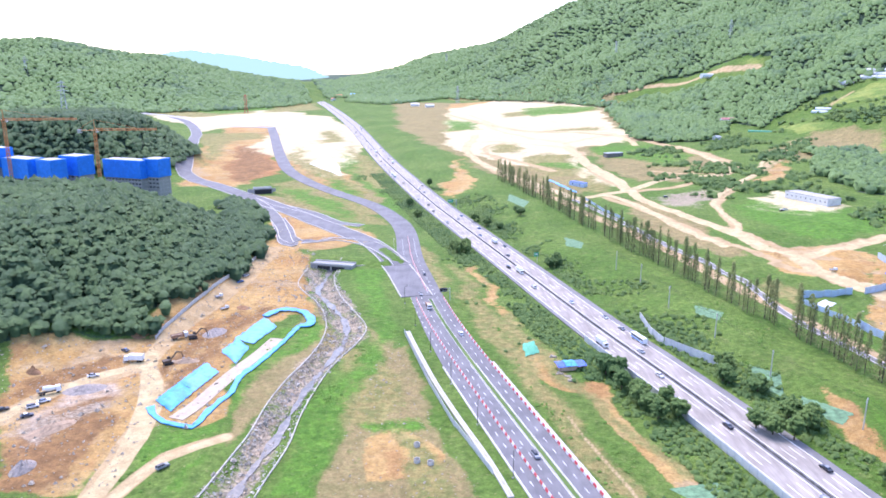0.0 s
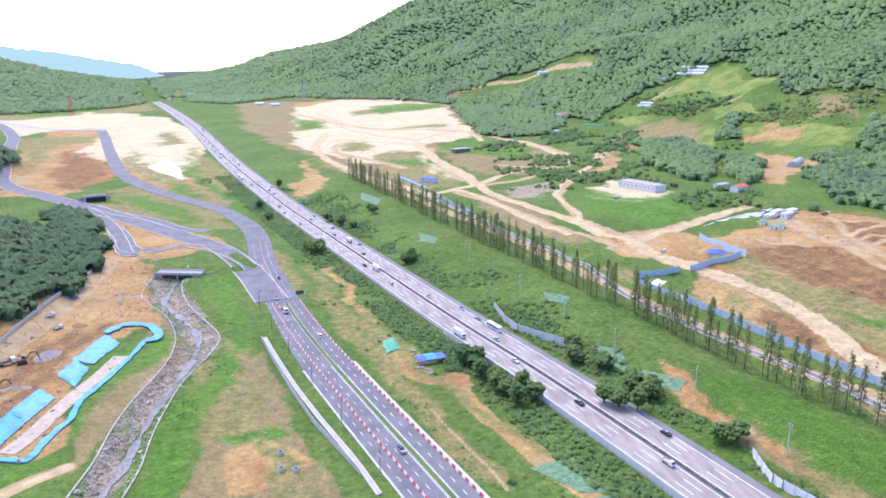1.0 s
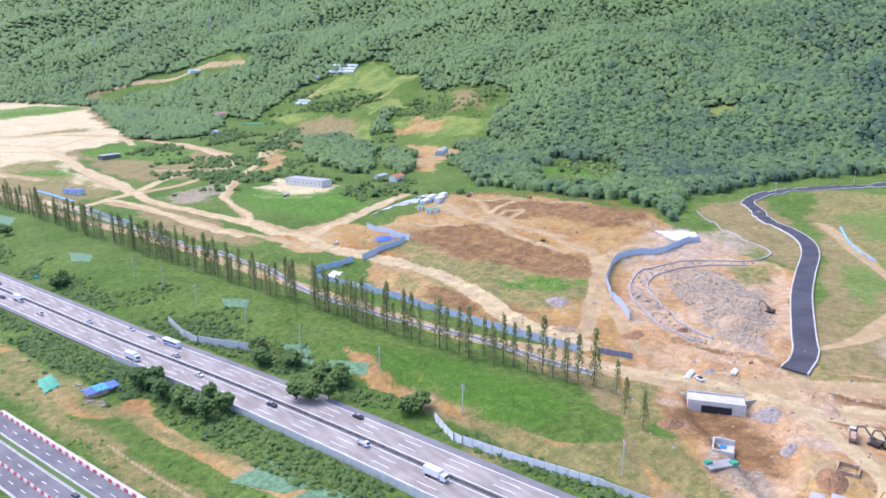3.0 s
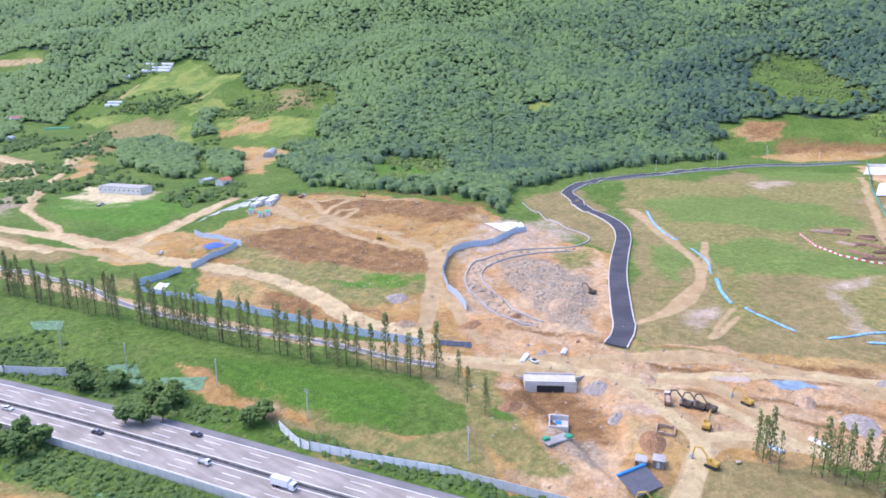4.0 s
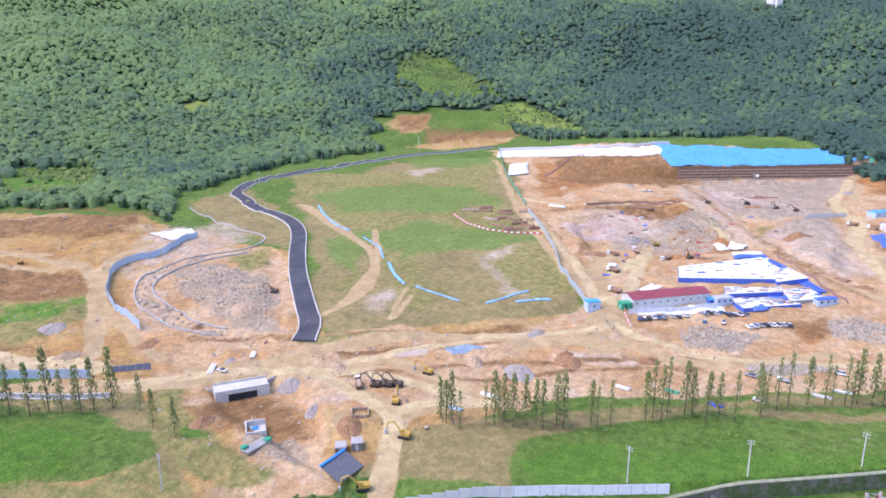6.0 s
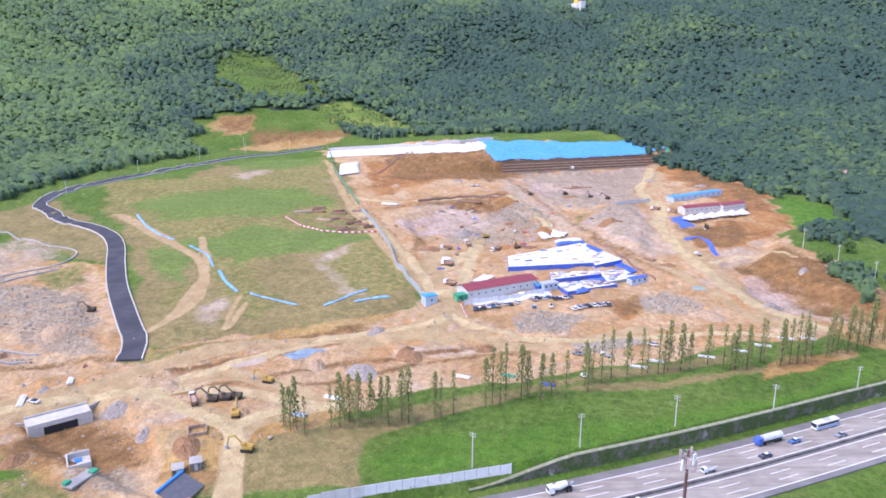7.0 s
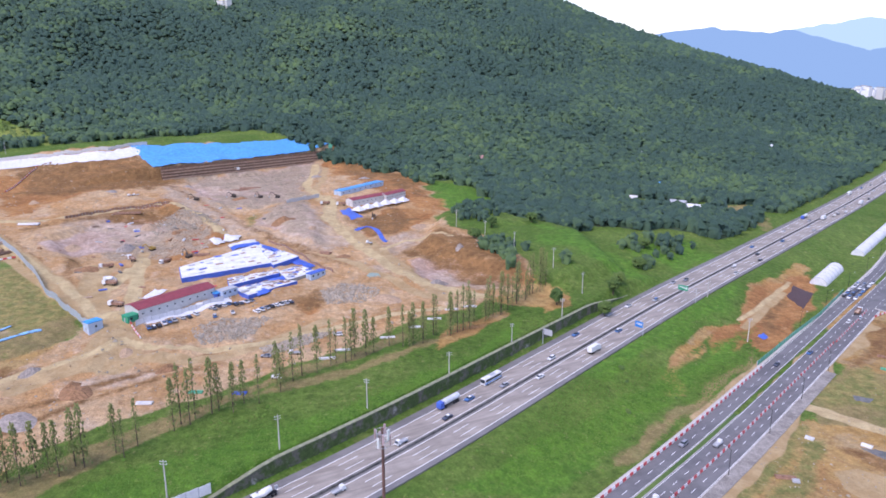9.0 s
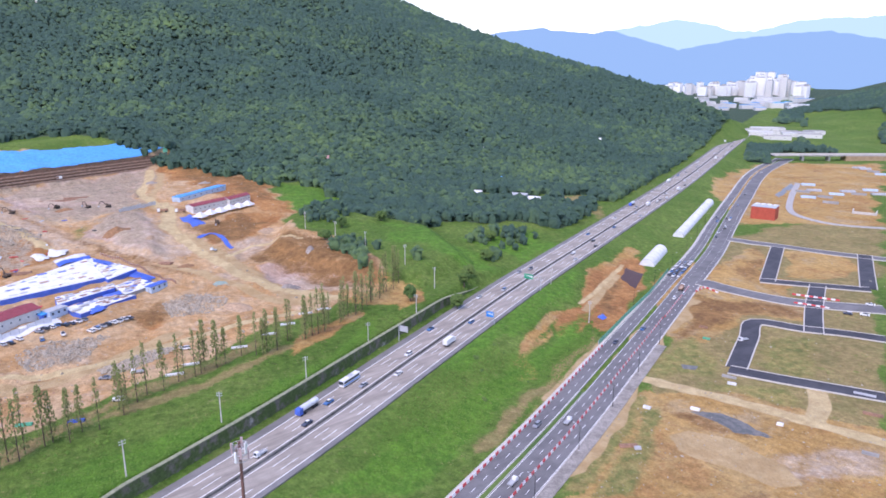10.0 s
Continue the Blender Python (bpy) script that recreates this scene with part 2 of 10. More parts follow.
def ground_material():
    n = Nodes("ground_cover", 0.95, specular=0.15)
    big, mid, fine = n.noise(60, 3), n.noise(9, 5, 0.65), n.noise(1.6, 5, 0.7)
    edge = n.math("ADD", n.math("MULTIPLY", mid, 0.55), n.math("MULTIPLY", fine, 0.45))
    tuft = n.ramp(n.noise(3.2, 4, 0.75), 0.35, 0.62)
    grass = n.mix(n.ramp(big, 0.35, 0.65), (0.092, 0.168, 0.026), (0.142, 0.208, 0.042))
    grass = n.mix(n.math("MULTIPLY", tuft, 0.6), grass, (0.052, 0.102, 0.016))
    grass = n.mix(n.ramp(n.noise(11, 6, 0.72), 0.53, 0.70, 0, 0.5), grass, (0.205, 0.235, 0.070))
    dry = n.mix(n.ramp(mid, 0.35, 0.65), (0.300, 0.219, 0.097), (0.215, 0.182, 0.071))
    dry = n.mix(n.ramp(fine, 0.52, 0.72, 0, 0.7), dry, (0.150, 0.170, 0.050))
    dirt = n.mix(n.ramp(big, 0.35, 0.65), (0.365, 0.212, 0.069), (0.435, 0.281, 0.102))
    dirt = n.mix(n.ramp(n.noise(26, 6, 0.65), 0.46, 0.66, 0, 0.75), dirt, (0.410, 0.286, 0.126))
    dirt = n.mix(n.ramp(n.noise(6, 5, 0.7), 0.55, 0.72, 0, 0.45), dirt, (0.225, 0.126, 0.055))
    patch = n.noise(38, 8, 0.68)
    dirt = n.mix(n.ramp(patch, 0.47, 0.38, 0, 0.7), dirt, (0.330, 0.177, 0.069))
    dirt = n.mix(n.ramp(patch, 0.54, 0.62, 0, 0.8), dirt, (0.385, 0.281, 0.155))
    dirt = n.mix(n.ramp(n.noise(24, 7, 0.7, stretch=(1.5, 0.45, 1.0)), 0.58, 0.66, 0, 0.6), dirt, (0.240, 0.138, 0.064))
    ruts = n.ramp(n.noise(5, 6, 0.7, stretch=(0.35, 1.6, 1.0)), 0.54, 0.68, 0, 0.45)
    dirt = n.mix(ruts, dirt, (0.245, 0.143, 0.067))
    dirt = n.mix(n.ramp(n.noise(15, 6, 0.72), 0.57, 0.72, 0, 0.55), dirt, (0.415, 0.303, 0.151))
    granite = n.mix(n.ramp(n.noise(30, 7, 0.7), 0.38, 0.62), (0.425, 0.246, 0.105), (0.505, 0.353, 0.198))
    granite = n.mix(n.ramp(n.noise(14, 6, 0.7), 0.54, 0.68, 0, 0.7), granite, (0.520, 0.398, 0.281))
    granite = n.mix(n.ramp(n.noise(9, 6, 0.72, stretch=(0.5, 1.5, 1.0)), 0.56, 0.70, 0, 0.6), granite, (0.300, 0.165, 0.072))
    # pale earth, its tone raised to stand for glare on the northern land
    pale = n.mix(n.ramp(mid, 0.35, 0.65), (0.640, 0.537, 0.319), (0.520, 0.414, 0.223))
    wash = n.mix(n.ramp(n.noise(8, 6, 0.7), 0.35, 0.65), (0.400, 0.300, 0.200), (0.490, 0.395, 0.300))
    pink = n.mix(n.ramp(n.noise(12, 6, 0.7), 0.38, 0.62), (0.400, 0.278, 0.205), (0.500, 0.375, 0.300))
    pink = n.mix(n.ramp(n.noise(8, 6, 0.72, stretch=(0.5, 1.5, 1.0)), 0.55, 0.66, 0, 0.55), pink, (0.285, 0.180, 0.120))
    clay = n.mix(n.ramp(n.noise(16, 6, 0.68), 0.38, 0.62), (0.400, 0.205, 0.075), (0.300, 0.140, 0.052))
    clay = n.mix(n.ramp(n.noise(6, 6, 0.72), 0.55, 0.68, 0, 0.6), clay, (0.460, 0.280, 0.130))
    lane = n.mix(n.ramp(n.noise(7, 5, 0.65), 0.35, 0.65), (0.470, 0.345, 0.181), (0.400, 0.276, 0.134))
    rock = n.mix(n.ramp(fine, 0.35, 0.65), (0.230, 0.177, 0.118), (0.430, 0.345, 0.239))
    crop = n.mix(n.ramp(n.noise(30, 3), 0.4, 0.6), (0.130, 0.200, 0.040), (0.220, 0.260, 0.060))
    wood = n.mix(n.ramp(mid, 0.35, 0.65), (0.042, 0.072, 0.046), (0.055, 0.088, 0.046))
    lush = n.mix(n.ramp(n.noise(5, 6, 0.75), 0.38, 0.62), (0.104, 0.222, 0.026), (0.068, 0.156, 0.020))
    meadow = n.mix(n.ramp(n.noise(9, 6, 0.75), 0.38, 0.62), (0.104, 0.196, 0.034), (0.168, 0.216, 0.058))
    weeds = n.mix(n.ramp(n.noise(5, 5, 0.7), 0.38, 0.62), (0.170, 0.178, 0.055), (0.290, 0.231, 0.084))
    sand = n.mix(n.ramp(n.noise(6, 5, 0.65), 0.35, 0.65), (0.560, 0.443, 0.239), (0.450, 0.335, 0.172))
    dark = n.mix(n.ramp(mid, 0.35, 0.65), (0.265, 0.146, 0.057), (0.200, 0.110, 0.045))
    c = grass
    for key, what, soft, loose in (("forest", wood, 0.1, 1.5), ("crop", crop, 0.05, 0.8), ("dry", dry, 0.14, 1.5), ("dirt", dirt, 0.1, 1.3), ("granite", granite, 0.14, 1.0), ("pink", pink, 0.16, 1.1), ("clay", clay, 0.16, 1.1), ("wash", wash, 0.34, 1.8), ("pale", pale, 0.14, 1.3), ("dark", dark, 0.28, 1.8),
                                   ("rock", rock, 0.2, 1.8), ("weeds", weeds, 0.24, 1.8), ("meadow", meadow, 0.28, 1.9), ("green", lush, 0.26, 1.9)):
        f = n.math("ADD", n.attr(key), n.math("MULTIPLY", n.math("SUBTRACT", edge, 0.5), loose))
        c = n.mix(n.ramp(f, 0.5 - soft, 0.5 + soft), c, what)
    clod = n.noise(2.6, 6, 0.8)
    c = n.vary(n.vary(n.vary(c, 0.18, 0.9), 0.24, 3.4, 6), 0.10, 35)
    c = n.mix(n.ramp(clod, 0.58, 0.68, 0, 0.40), c, (0.460, 0.355, 0.176))
    c = n.mix(n.ramp(clod, 0.38, 0.31, 0, 0.22), c, (0.120, 0.110, 0.040))
    for key, what, soft, loose in (("lane", lane, 0.16, 0.6), ("sand", sand, 0.16, 0.35)):
        f = n.math("ADD", n.attr(key), n.math("MULTIPLY", n.math("SUBTRACT", edge, 0.5), loose))
        c = n.mix(n.ramp(f, 0.5 - soft, 0.5 + soft), c, n.vary(n.vary(what, 0.08, 1.2), 0.10, 9))
    n.bump(n.math("ADD", n.math("MULTIPLY", fine, 0.6), n.math("ADD", mid, n.math("MULTIPLY", clod, 0.6))), 0.8, 1.3)
    return n.done(c)


def foliage(name, dark, light, size=2.2, haze_sheen=0.0, patch=260, north=0.0):
    """Leaves: each crown has its own tone; lighter patches are other stands and painted-in sunlight."""
    n = Nodes(name, 0.85, specular=0.2)
    # blue-tinted sheen lifts the leaves in place of haze
    n.shader.inputs["Sheen Weight"].default_value = haze_sheen
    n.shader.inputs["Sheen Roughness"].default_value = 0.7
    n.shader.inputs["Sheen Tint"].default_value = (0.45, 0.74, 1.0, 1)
    f = n.math("ADD", n.math("MULTIPLY", n.island(), 0.34), n.math("MULTIPLY", n.noise(48, 4), 0.6))
    # broad noise puts sunlit and cloud-dark stretches into the leaf colour
    f = n.math("ADD", f, n.math("MULTIPLY", n.noise(patch, 5, 0.55), 1.0))
    # leaf colour lightens northward for haze and darkens southward for cloud shade
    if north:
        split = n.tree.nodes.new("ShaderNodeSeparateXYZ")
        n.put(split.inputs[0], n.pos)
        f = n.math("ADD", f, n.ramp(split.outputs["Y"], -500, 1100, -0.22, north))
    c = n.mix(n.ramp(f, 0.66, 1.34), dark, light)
    leaf = n.noise(size, 5, 0.75)
    c = n.vary(c, 0.16, size, 5)
    n.bump(leaf, 0.35, size * 0.4)
    return n.done(c)


GROUND = ground_material()
PINES = foliage("pine_needles", (0.044, 0.082, 0.036), (0.082, 0.134, 0.046), 1.6, 0.01, 120)
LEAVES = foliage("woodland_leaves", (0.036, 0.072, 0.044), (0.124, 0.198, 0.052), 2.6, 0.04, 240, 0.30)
TUFTS = foliage("tall_grass", (0.078, 0.170, 0.024), (0.128, 0.215, 0.036), 0.6)
SHRUBS = foliage("shrub_leaves", (0.052, 0.105, 0.030), (0.118, 0.180, 0.044), 1.2, 0.0, 40)


def road_material(name, a, b, streak):
    n = Nodes(name, 0.85)
    c = n.mix(n.ramp(n.noise(12, 5), 0.35, 0.65), a, b)
    c = n.vary(c, streak, 2.5, 4, (1.0, 0.09, 1.0))
    return n.done(n.vary(c, 0.1, 0.25))


CONCRETE_ROAD = road_material("worn_concrete_lanes", (0.27, 0.238, 0.198), (0.34, 0.300, 0.250), 0.24)
SHOULDER = road_material("asphalt_shoulder", (0.165, 0.158, 0.15), (0.21, 0.20, 0.19), 0.10)
ASPHALT = road_material("new_asphalt", (0.135, 0.130, 0.130), (0.180, 0.174, 0.170), 0.10)
DARK_ASPHALT = road_material("fresh_black_asphalt", (0.05, 0.05, 0.058), (0.075, 0.075, 0.082), 0.10)
PAINT = plain("road_paint", (0.78, 0.77, 0.74), 0.7, 0, 0.12)
CONCRETE = plain("concrete", (0.38, 0.36, 0.33), 0.85, 0, 0.2, 3)
PALE_CONCRETE = plain("pale_concrete", (0.50, 0.47, 0.42), 0.85, 0, 0.15, 3)
DARK_CONCRETE = plain("stained_concrete", (0.16, 0.15, 0.135), 0.9, 0, 0.45, 2.5)

# ---------------------------------------------------------------- helpers for meshes
def mesh_of(name, verts, faces, material, smooth_shade=False):
    me = bpy.data.meshes.new(name)
    verts, faces = np.asarray(verts, np.float32), np.asarray(faces, np.int32)
    k = faces.shape[1]
    me.vertices.add(len(verts))
    me.vertices.foreach_set("co", verts.ravel())
    me.loops.add(faces.size)
    me.loops.foreach_set("vertex_index", faces.ravel())
    me.polygons.add(len(faces))
    me.polygons.foreach_set("loop_start", np.arange(0, faces.size, k, dtype=np.int32))
    me.polygons.foreach_set("use_smooth", np.full(len(faces), smooth_shade))
    me.update(calc_edges=True)
    if material:
        me.materials.append(material)
    return me


def part(name, bm, material, parent, label=""):
    me = bpy.data.meshes.new(name)
    bm.to_mesh(me)
    bm.free()
    me.materials.append(material)
    ob = new(name, me)
    ob.parent = parent
    return tagged(ob, label)


def part_of(name, me, parent, label=""):
    ob = new(name, me)
    ob.parent = parent
    return tagged(ob, label)


def box(bm, x0, y0, z0, x1, y1, z1, bevel=0.0):
    m = Matrix.LocRotScale(((x0 + x1) / 2, (y0 + y1) / 2, (z0 + z1) / 2), None, (x1 - x0, y1 - y0, z1 - z0))
    vs = bmesh.ops.create_cube(bm, size=1, matrix=m)["verts"]
    if bevel:
        bmesh.ops.bevel(bm, geom=list({e for v in vs for e in v.link_edges}), offset=bevel, segments=1, affect="EDGES")
    return bm


def a_box(*args):
    return box(bmesh.new(), *args)


def tube(bm, p, q, r0, r1=None, sides=6):
    p, q = Vector(p), Vector(q)
    w = q - p
    m = Matrix.Translation((p + q) / 2) @ w.to_track_quat("Z", "Y").to_matrix().to_4x4()
    bmesh.ops.create_cone(bm, cap_ends=True, segments=sides, radius1=r0, radius2=r0 if r1 is None else r1, depth=w.length, matrix=m)
    return bm


def a_tube(*args, **kw):
    return tube(bmesh.new(), *args, **kw)


def gz(x, y):
    return float(ground(x, y))


def spline(points, step=4.0):
    """Catmull-Rom through the points, at about even steps."""
    p = np.array(points, float)
    p = np.vstack([2 * p[0] - p[1], p, 2 * p[-1] - p[-2]])
    out = []
    for i in range(1, len(p) - 2):
        a, b, c, d = p[i - 1:i + 3]
        k = max(2, int(np.linalg.norm(c - b) / step))
        for u in np.linspace(0, 1, k, endpoint=False):
            out.append(0.5 * (2 * b + (c - a) * u + (2 * a - 5 * b + 4 * c - d) * u**2 + (3 * b - a - 3 * c + d) * u**3))
    out.append(p[-2])
    return np.array(out)


def ribbon(line, left, right, lift, depth=0.0, level=None):
    """Verts and quads of a strip along the line, from left to right of it (metres, right positive); with depth it has sides."""
    line = np.asarray(line, float)
    t = np.gradient(line, axis=0)
    t /= np.linalg.norm(t, axis=1)[:, None]
    nrm = np.stack([t[:, 1], -t[:, 0]], 1)
    k = len(line)
    lf = np.broadcast_to(left, (k,))[:, None]
    rt = np.broadcast_to(right, (k,))[:, None]
    a, b = line + nrm * lf, line + nrm * rt
    za = ground(a[:, 0], a[:, 1]) + lift if level is None else np.broadcast_to(level, (k,)) + lift
    zb = ground(b[:, 0], b[:, 1]) + lift if level is None else za
    top = np.concatenate([np.column_stack([a, za]), np.column_stack([b, zb])])
    i = np.arange(k - 1)
    quads = [np.column_stack([i, i + k, i + k + 1, i + 1])]
    verts = top
    if depth:
        low = top.copy()
        low[:, 2] -= depth
        verts = np.concatenate([top, low])
        o = 2 * k
        quads.append(np.column_stack([i, i + 1, i + 1 + o, i + o]))
        quads.append(np.column_stack([i + k, i + k + o, i + k + 1 + o, i + k + 1]))
        quads.append(np.array([[0, o, o + k, k], [k - 1, 2 * k - 1, o + 2 * k - 1, o + k - 1]]))
    return verts, np.concatenate(quads)


def joined(pieces):
    vs, fs, n = [], [], 0
    for v, f in pieces:
        vs.append(v)
        fs.append(f + n)
        n += len(v)
    return np.concatenate(vs), np.concatenate(fs)


def line_sd(line, half, x, y):
    p = np.array(line, float)
    best = np.full(x.shape, 1e9)
    for (ax, ay), (bx, by) in zip(p[:-1], p[1:]):
        dx, dy = bx - ax, by - ay
        u = np.clip(((x - ax) * dx + (y - ay) * dy) / (dx * dx + dy * dy + 1e-9), 0, 1)
        best = np.minimum(best, np.hypot(x - ax - u * dx, y - ay - u * dy))
    return half - best


def blend(sd, w):
    return np.clip(0.5 + 0.5 * sd / w, 0, 1)

# ---------------------------------------------------------------- the ground, one sheet to the horizon
AREAS = {"lane": [], "dirt": [], "pale": [], "dry": [], "rock": [], "crop": [], "clear": [], "wood": [], "green": [], "dark": [], "sand": [], "granite": [], "weeds": [], "thicket": [], "grove": [], "scrub": [], "wash": [], "pink": [], "clay": [], "meadow": []}
TRACKS = {"lane": [], "dirt": [], "pale": [], "dry": [], "rock": [], "dark": [], "sand": [], "wash": []}


FULL = {"dry": 0.68, "pale": 0.64, "rock": 0.62, "dirt": 0.8, "green": 0.68, "dark": 0.72, "meadow": 0.68, "weeds": 0.75, "wash": 0.62}


def near_box(p, x, y, pad):
    p = np.array(p)
    return (x > p[:, 0].min() - pad) & (x < p[:, 0].max() + pad) & (y > p[:, 1].min() - pad) & (y < p[:, 1].max() + pad)


def ragged(x, y):
    """A winding shift of a few metres, so that no border runs straight."""
    k = np.clip(np.hypot(x, y) / 300, 0.8, 2.5)
    dx = 1.6 * np.sin(y * 0.11 + 2 * np.sin(x * 0.047)) + 2.6 * np.sin(x * 0.041 + y * 0.033 + 1.5) + 0.8 * np.sin(y * 0.31 + x * 0.17)
    dy = 1.6 * np.sin(x * 0.13 + 2 * np.sin(y * 0.053)) + 2.6 * np.sin(y * 0.037 - x * 0.029 + 0.4) + 0.8 * np.sin(x * 0.29 - y * 0.19)
    return x + k * dx, y + k * dy


def field(key, x, y, w):
    f = np.zeros(x.shape)
    tx, ty = x, y
    x, y = ragged(x, y)
    for p in AREAS.get(key, ()):
        m = near_box(p, x, y, 40)
        f[m] = np.maximum(f[m], FULL.get(key, 1.0) * blend(poly_sd(p, x[m], y[m]), w[m]))
    tx, ty = tx + 0.22 * (x - tx), ty + 0.22 * (y - ty)
    for p, half in TRACKS.get(key, ()):
        m = near_box(p, tx, ty, 40)
        f[m] = np.maximum(f[m], blend(line_sd(spline(p, 14), half, tx[m], ty[m]), w[m]))
    return f


def woods(x, y):
    """How far a place is wooded, 0 to 1."""
    u = mountain_u(x, y)
    f = np.maximum(smooth(0.0, 0.03, u), smooth(0.08, 0.16, hill_mask(x, y)))
    d = off_highway(x, y)
    one = np.ones(x.shape)
    f = np.maximum(f, field("wood", x, y, 6 * one))
    f = f * smooth(26, 34, np.abs(d))
    f = f * (1 - field("clear", x, y, 6 * one)) * (1 - field("crop", x, y, 6 * one))
    f = f * (1 - 0.88 * field("scrub", x, y, 34 * one))
    return np.maximum(f, field("grove", x, y, 6 * one))


def build_ground():
    az = np.concatenate([np.linspace(-42, 172, 700), np.linspace(175, 315, 48)])
    rs, r = [0.05, 6.0], 12.0
    while r < 5600:
        rs.append(r)
        r += min(max(1.2, 0.0042 * r * r / 130), 4.5 if r < 900 else (8.0 if r < 1300 else 13.0)) if r < 2200 else min(7 + (r - 2200) * 0.03, 60)
    rs = np.array(rs)
    A, R = np.meshgrid(np.radians(az), rs, indexing="ij")
    x, y = (R * np.sin(A)).ravel(), (R * np.cos(A)).ravel()
    z = ground(x, y)
    d, n = off_highway(x, y), off_new_road(x, y)
    z = z - 0.5 * (np.abs(d) < 16.0) * (y > -1400)
    na, nr = A.shape
    i, j = np.meshgrid(np.arange(na), np.arange(nr - 1), indexing="ij")
    a, b = i * nr + j, ((i + 1) % na) * nr + j
    faces = np.column_stack([a.ravel(), (a + 1).ravel(), (b + 1).ravel(), b.ravel()])
    c = len(x)
    me = mesh_of("ground", np.column_stack([x, y, z]), faces, GROUND, True)
    w = np.clip(np.hypot(x, y) * 0.018, 4, 26)
    for key in ("dirt", "granite", "pink", "clay", "meadow", "wash", "pale", "dry", "rock", "crop", "green", "dark", "weeds", "lane", "sand"):
        at = me.attributes.new(key, "FLOAT", "POINT")
        at.data.foreach_set("value", field(key, x, y, w * {"lane": 0.35, "pale": 0.35, "sand": 0.22}.get(key, 0.7)).astype(np.float32))
    at = me.attributes.new("forest", "FLOAT", "POINT")
    at.data.foreach_set("value", woods(x, y).astype(np.float32))
    tagged(new("ground", me), "valley floor and hills of grass, bare earth and woodland soil", "ground", kind="structure")

# ---------------------------------------------------------------- where the ground changes
AREAS['dirt'].append([(-210, 318), (-174, 326), (-146, 332), (-140, 343), (-132, 440), (-134, 562), (-169, 742), (-139, 654), (-116, 541), (-91, 498), (-85, 433), (-75, 369), (-87, 369), (-97, 335), (-83, 251), (-93, 242), (-110, 242), (-107, 199), (-139, 198)])  # works on the west bank
AREAS['dirt'].append([(290, 461), (349, 483), (422, 521), (477, 420), (491, 336), (449, 287), (418, 258), (404, 224), (357, 161), (293, 120), (310, 81), (332, 33), (352, -3), (379, -15), (399, -58), (284, -46), (246, 22), (228, 38), (215, 59), (181, 70), (166, 105), (191, 130), (225, 169), (226, 193), (229, 248), (215, 349)])  # stripped building land
AREAS['dirt'].append([(870, 119), (803, -87), (820, -299), (725, -325), (554, -299), (521, -291), (502, -256), (444, -243), (410, -254), (342, -241), (319, -226), (299, -143), (276, -84), (261, -35), (247, 23), (235, 66), (192, 76), (190, 125), (285, 178), (286, 120), (317, 28), (360, -1), (455, 20), (569, 48)])  # great building site
AREAS['dirt'].append([(29, 963), (35, 786), (22, 735), (1, 773), (-3, 815), (14, 849)])  # slip
AREAS['dirt'].append([(601, 840), (601, 726), (573, 692), (466, 619), (474, 661)])  # red field
AREAS['dirt'].append([(332, 767), (426, 904), (413, 835), (367, 764), (342, 759)])
AREAS['dirt'].append([(262, -335), (278, -364), (294, -422), (285, -434), (256, -393), (234, -333), (211, -291), (227, -293), (248, -309)])  # cut slope
AREAS['dirt'].append([(205, -220), (229, -256), (232, -271), (210, -236), (198, -225)])  # slip
AREAS['dirt'].append([(161, -234), (131, -277), (77, -289), (60, -239), (125, -164), (140, -195)])  # building plot
AREAS['dirt'].append([(390, -693), (464, -953), (429, -994), (344, -1089), (204, -669), (292, -571), (342, -665)])
AREAS['dirt'].append([(962, 285), (987, 224), (960, 211), (927, 234), (922, 275)])  # ploughed terrace
AREAS['dirt'].append([(883, 244), (950, 180), (957, 107), (897, 108), (862, 178)])
AREAS['dirt'].append([(300, -214), (299, -237), (278, -225), (278, -207)])  # fan of earth
AREAS['dry'].append([(-18, 335), (-10, 277), (3, 231), (14, 199), (-40, 198), (-37, 231), (-34, 277), (-28, 320)])  # meadow
AREAS['dry'].append([(286, -515), (222, -724), (60, -239), (126, -162), (153, -251), (189, -348)])  # building plots
AREAS['dry'].append([(273, 383), (298, 375), (304, 306), (296, 273), (249, 236), (250, 255), (256, 296), (266, 350)])
AREAS['dry'].append([(656, 256), (781, 211), (782, 113), (714, 59), (455, 20), (360, -1), (336, 13), (320, 28), (298, 74), (284, 107), (298, 128), (337, 145), (481, 205), (567, 254)])
AREAS['dry'].append([(226, 366), (233, 339), (233, 310), (219, 304), (207, 337)])
AREAS['dry'].append([(150, 242), (165, 216), (167, 168), (171, 134), (177, 117), (187, 109), (198, 133), (198, 157), (207, 179), (198, 219), (227, 214), (236, 161), (222, 132), (201, 96), (177, 117), (168, 155), (151, 197)])  # bank above the sound wall
AREAS['dry'].append([(-83, 409), (-72, 387), (-52, 335), (-57, 300), (-66, 271), (-71, 238), (-76, 226), (-83, 251), (-89, 306), (-80, 335)])
AREAS['dry'].append([(-566, 1890), (-328, 1721), (-122, 935), (-44, 654), (-76, 654), (-171, 809), (-265, 1104), (-398, 1252)])
AREAS['dry'].append([(-162, 2225), (446, 1829), (327, 1280), (151, 879), (192, 759), (123, 708), (47, 896), (-92, 1397)])  # northern building land
AREAS['dry'].append([(237, 87), (234, 22), (256, -34), (276, -84), (293, -140), (280, -134), (255, -56), (215, 20), (188, 22), (192, 71)])
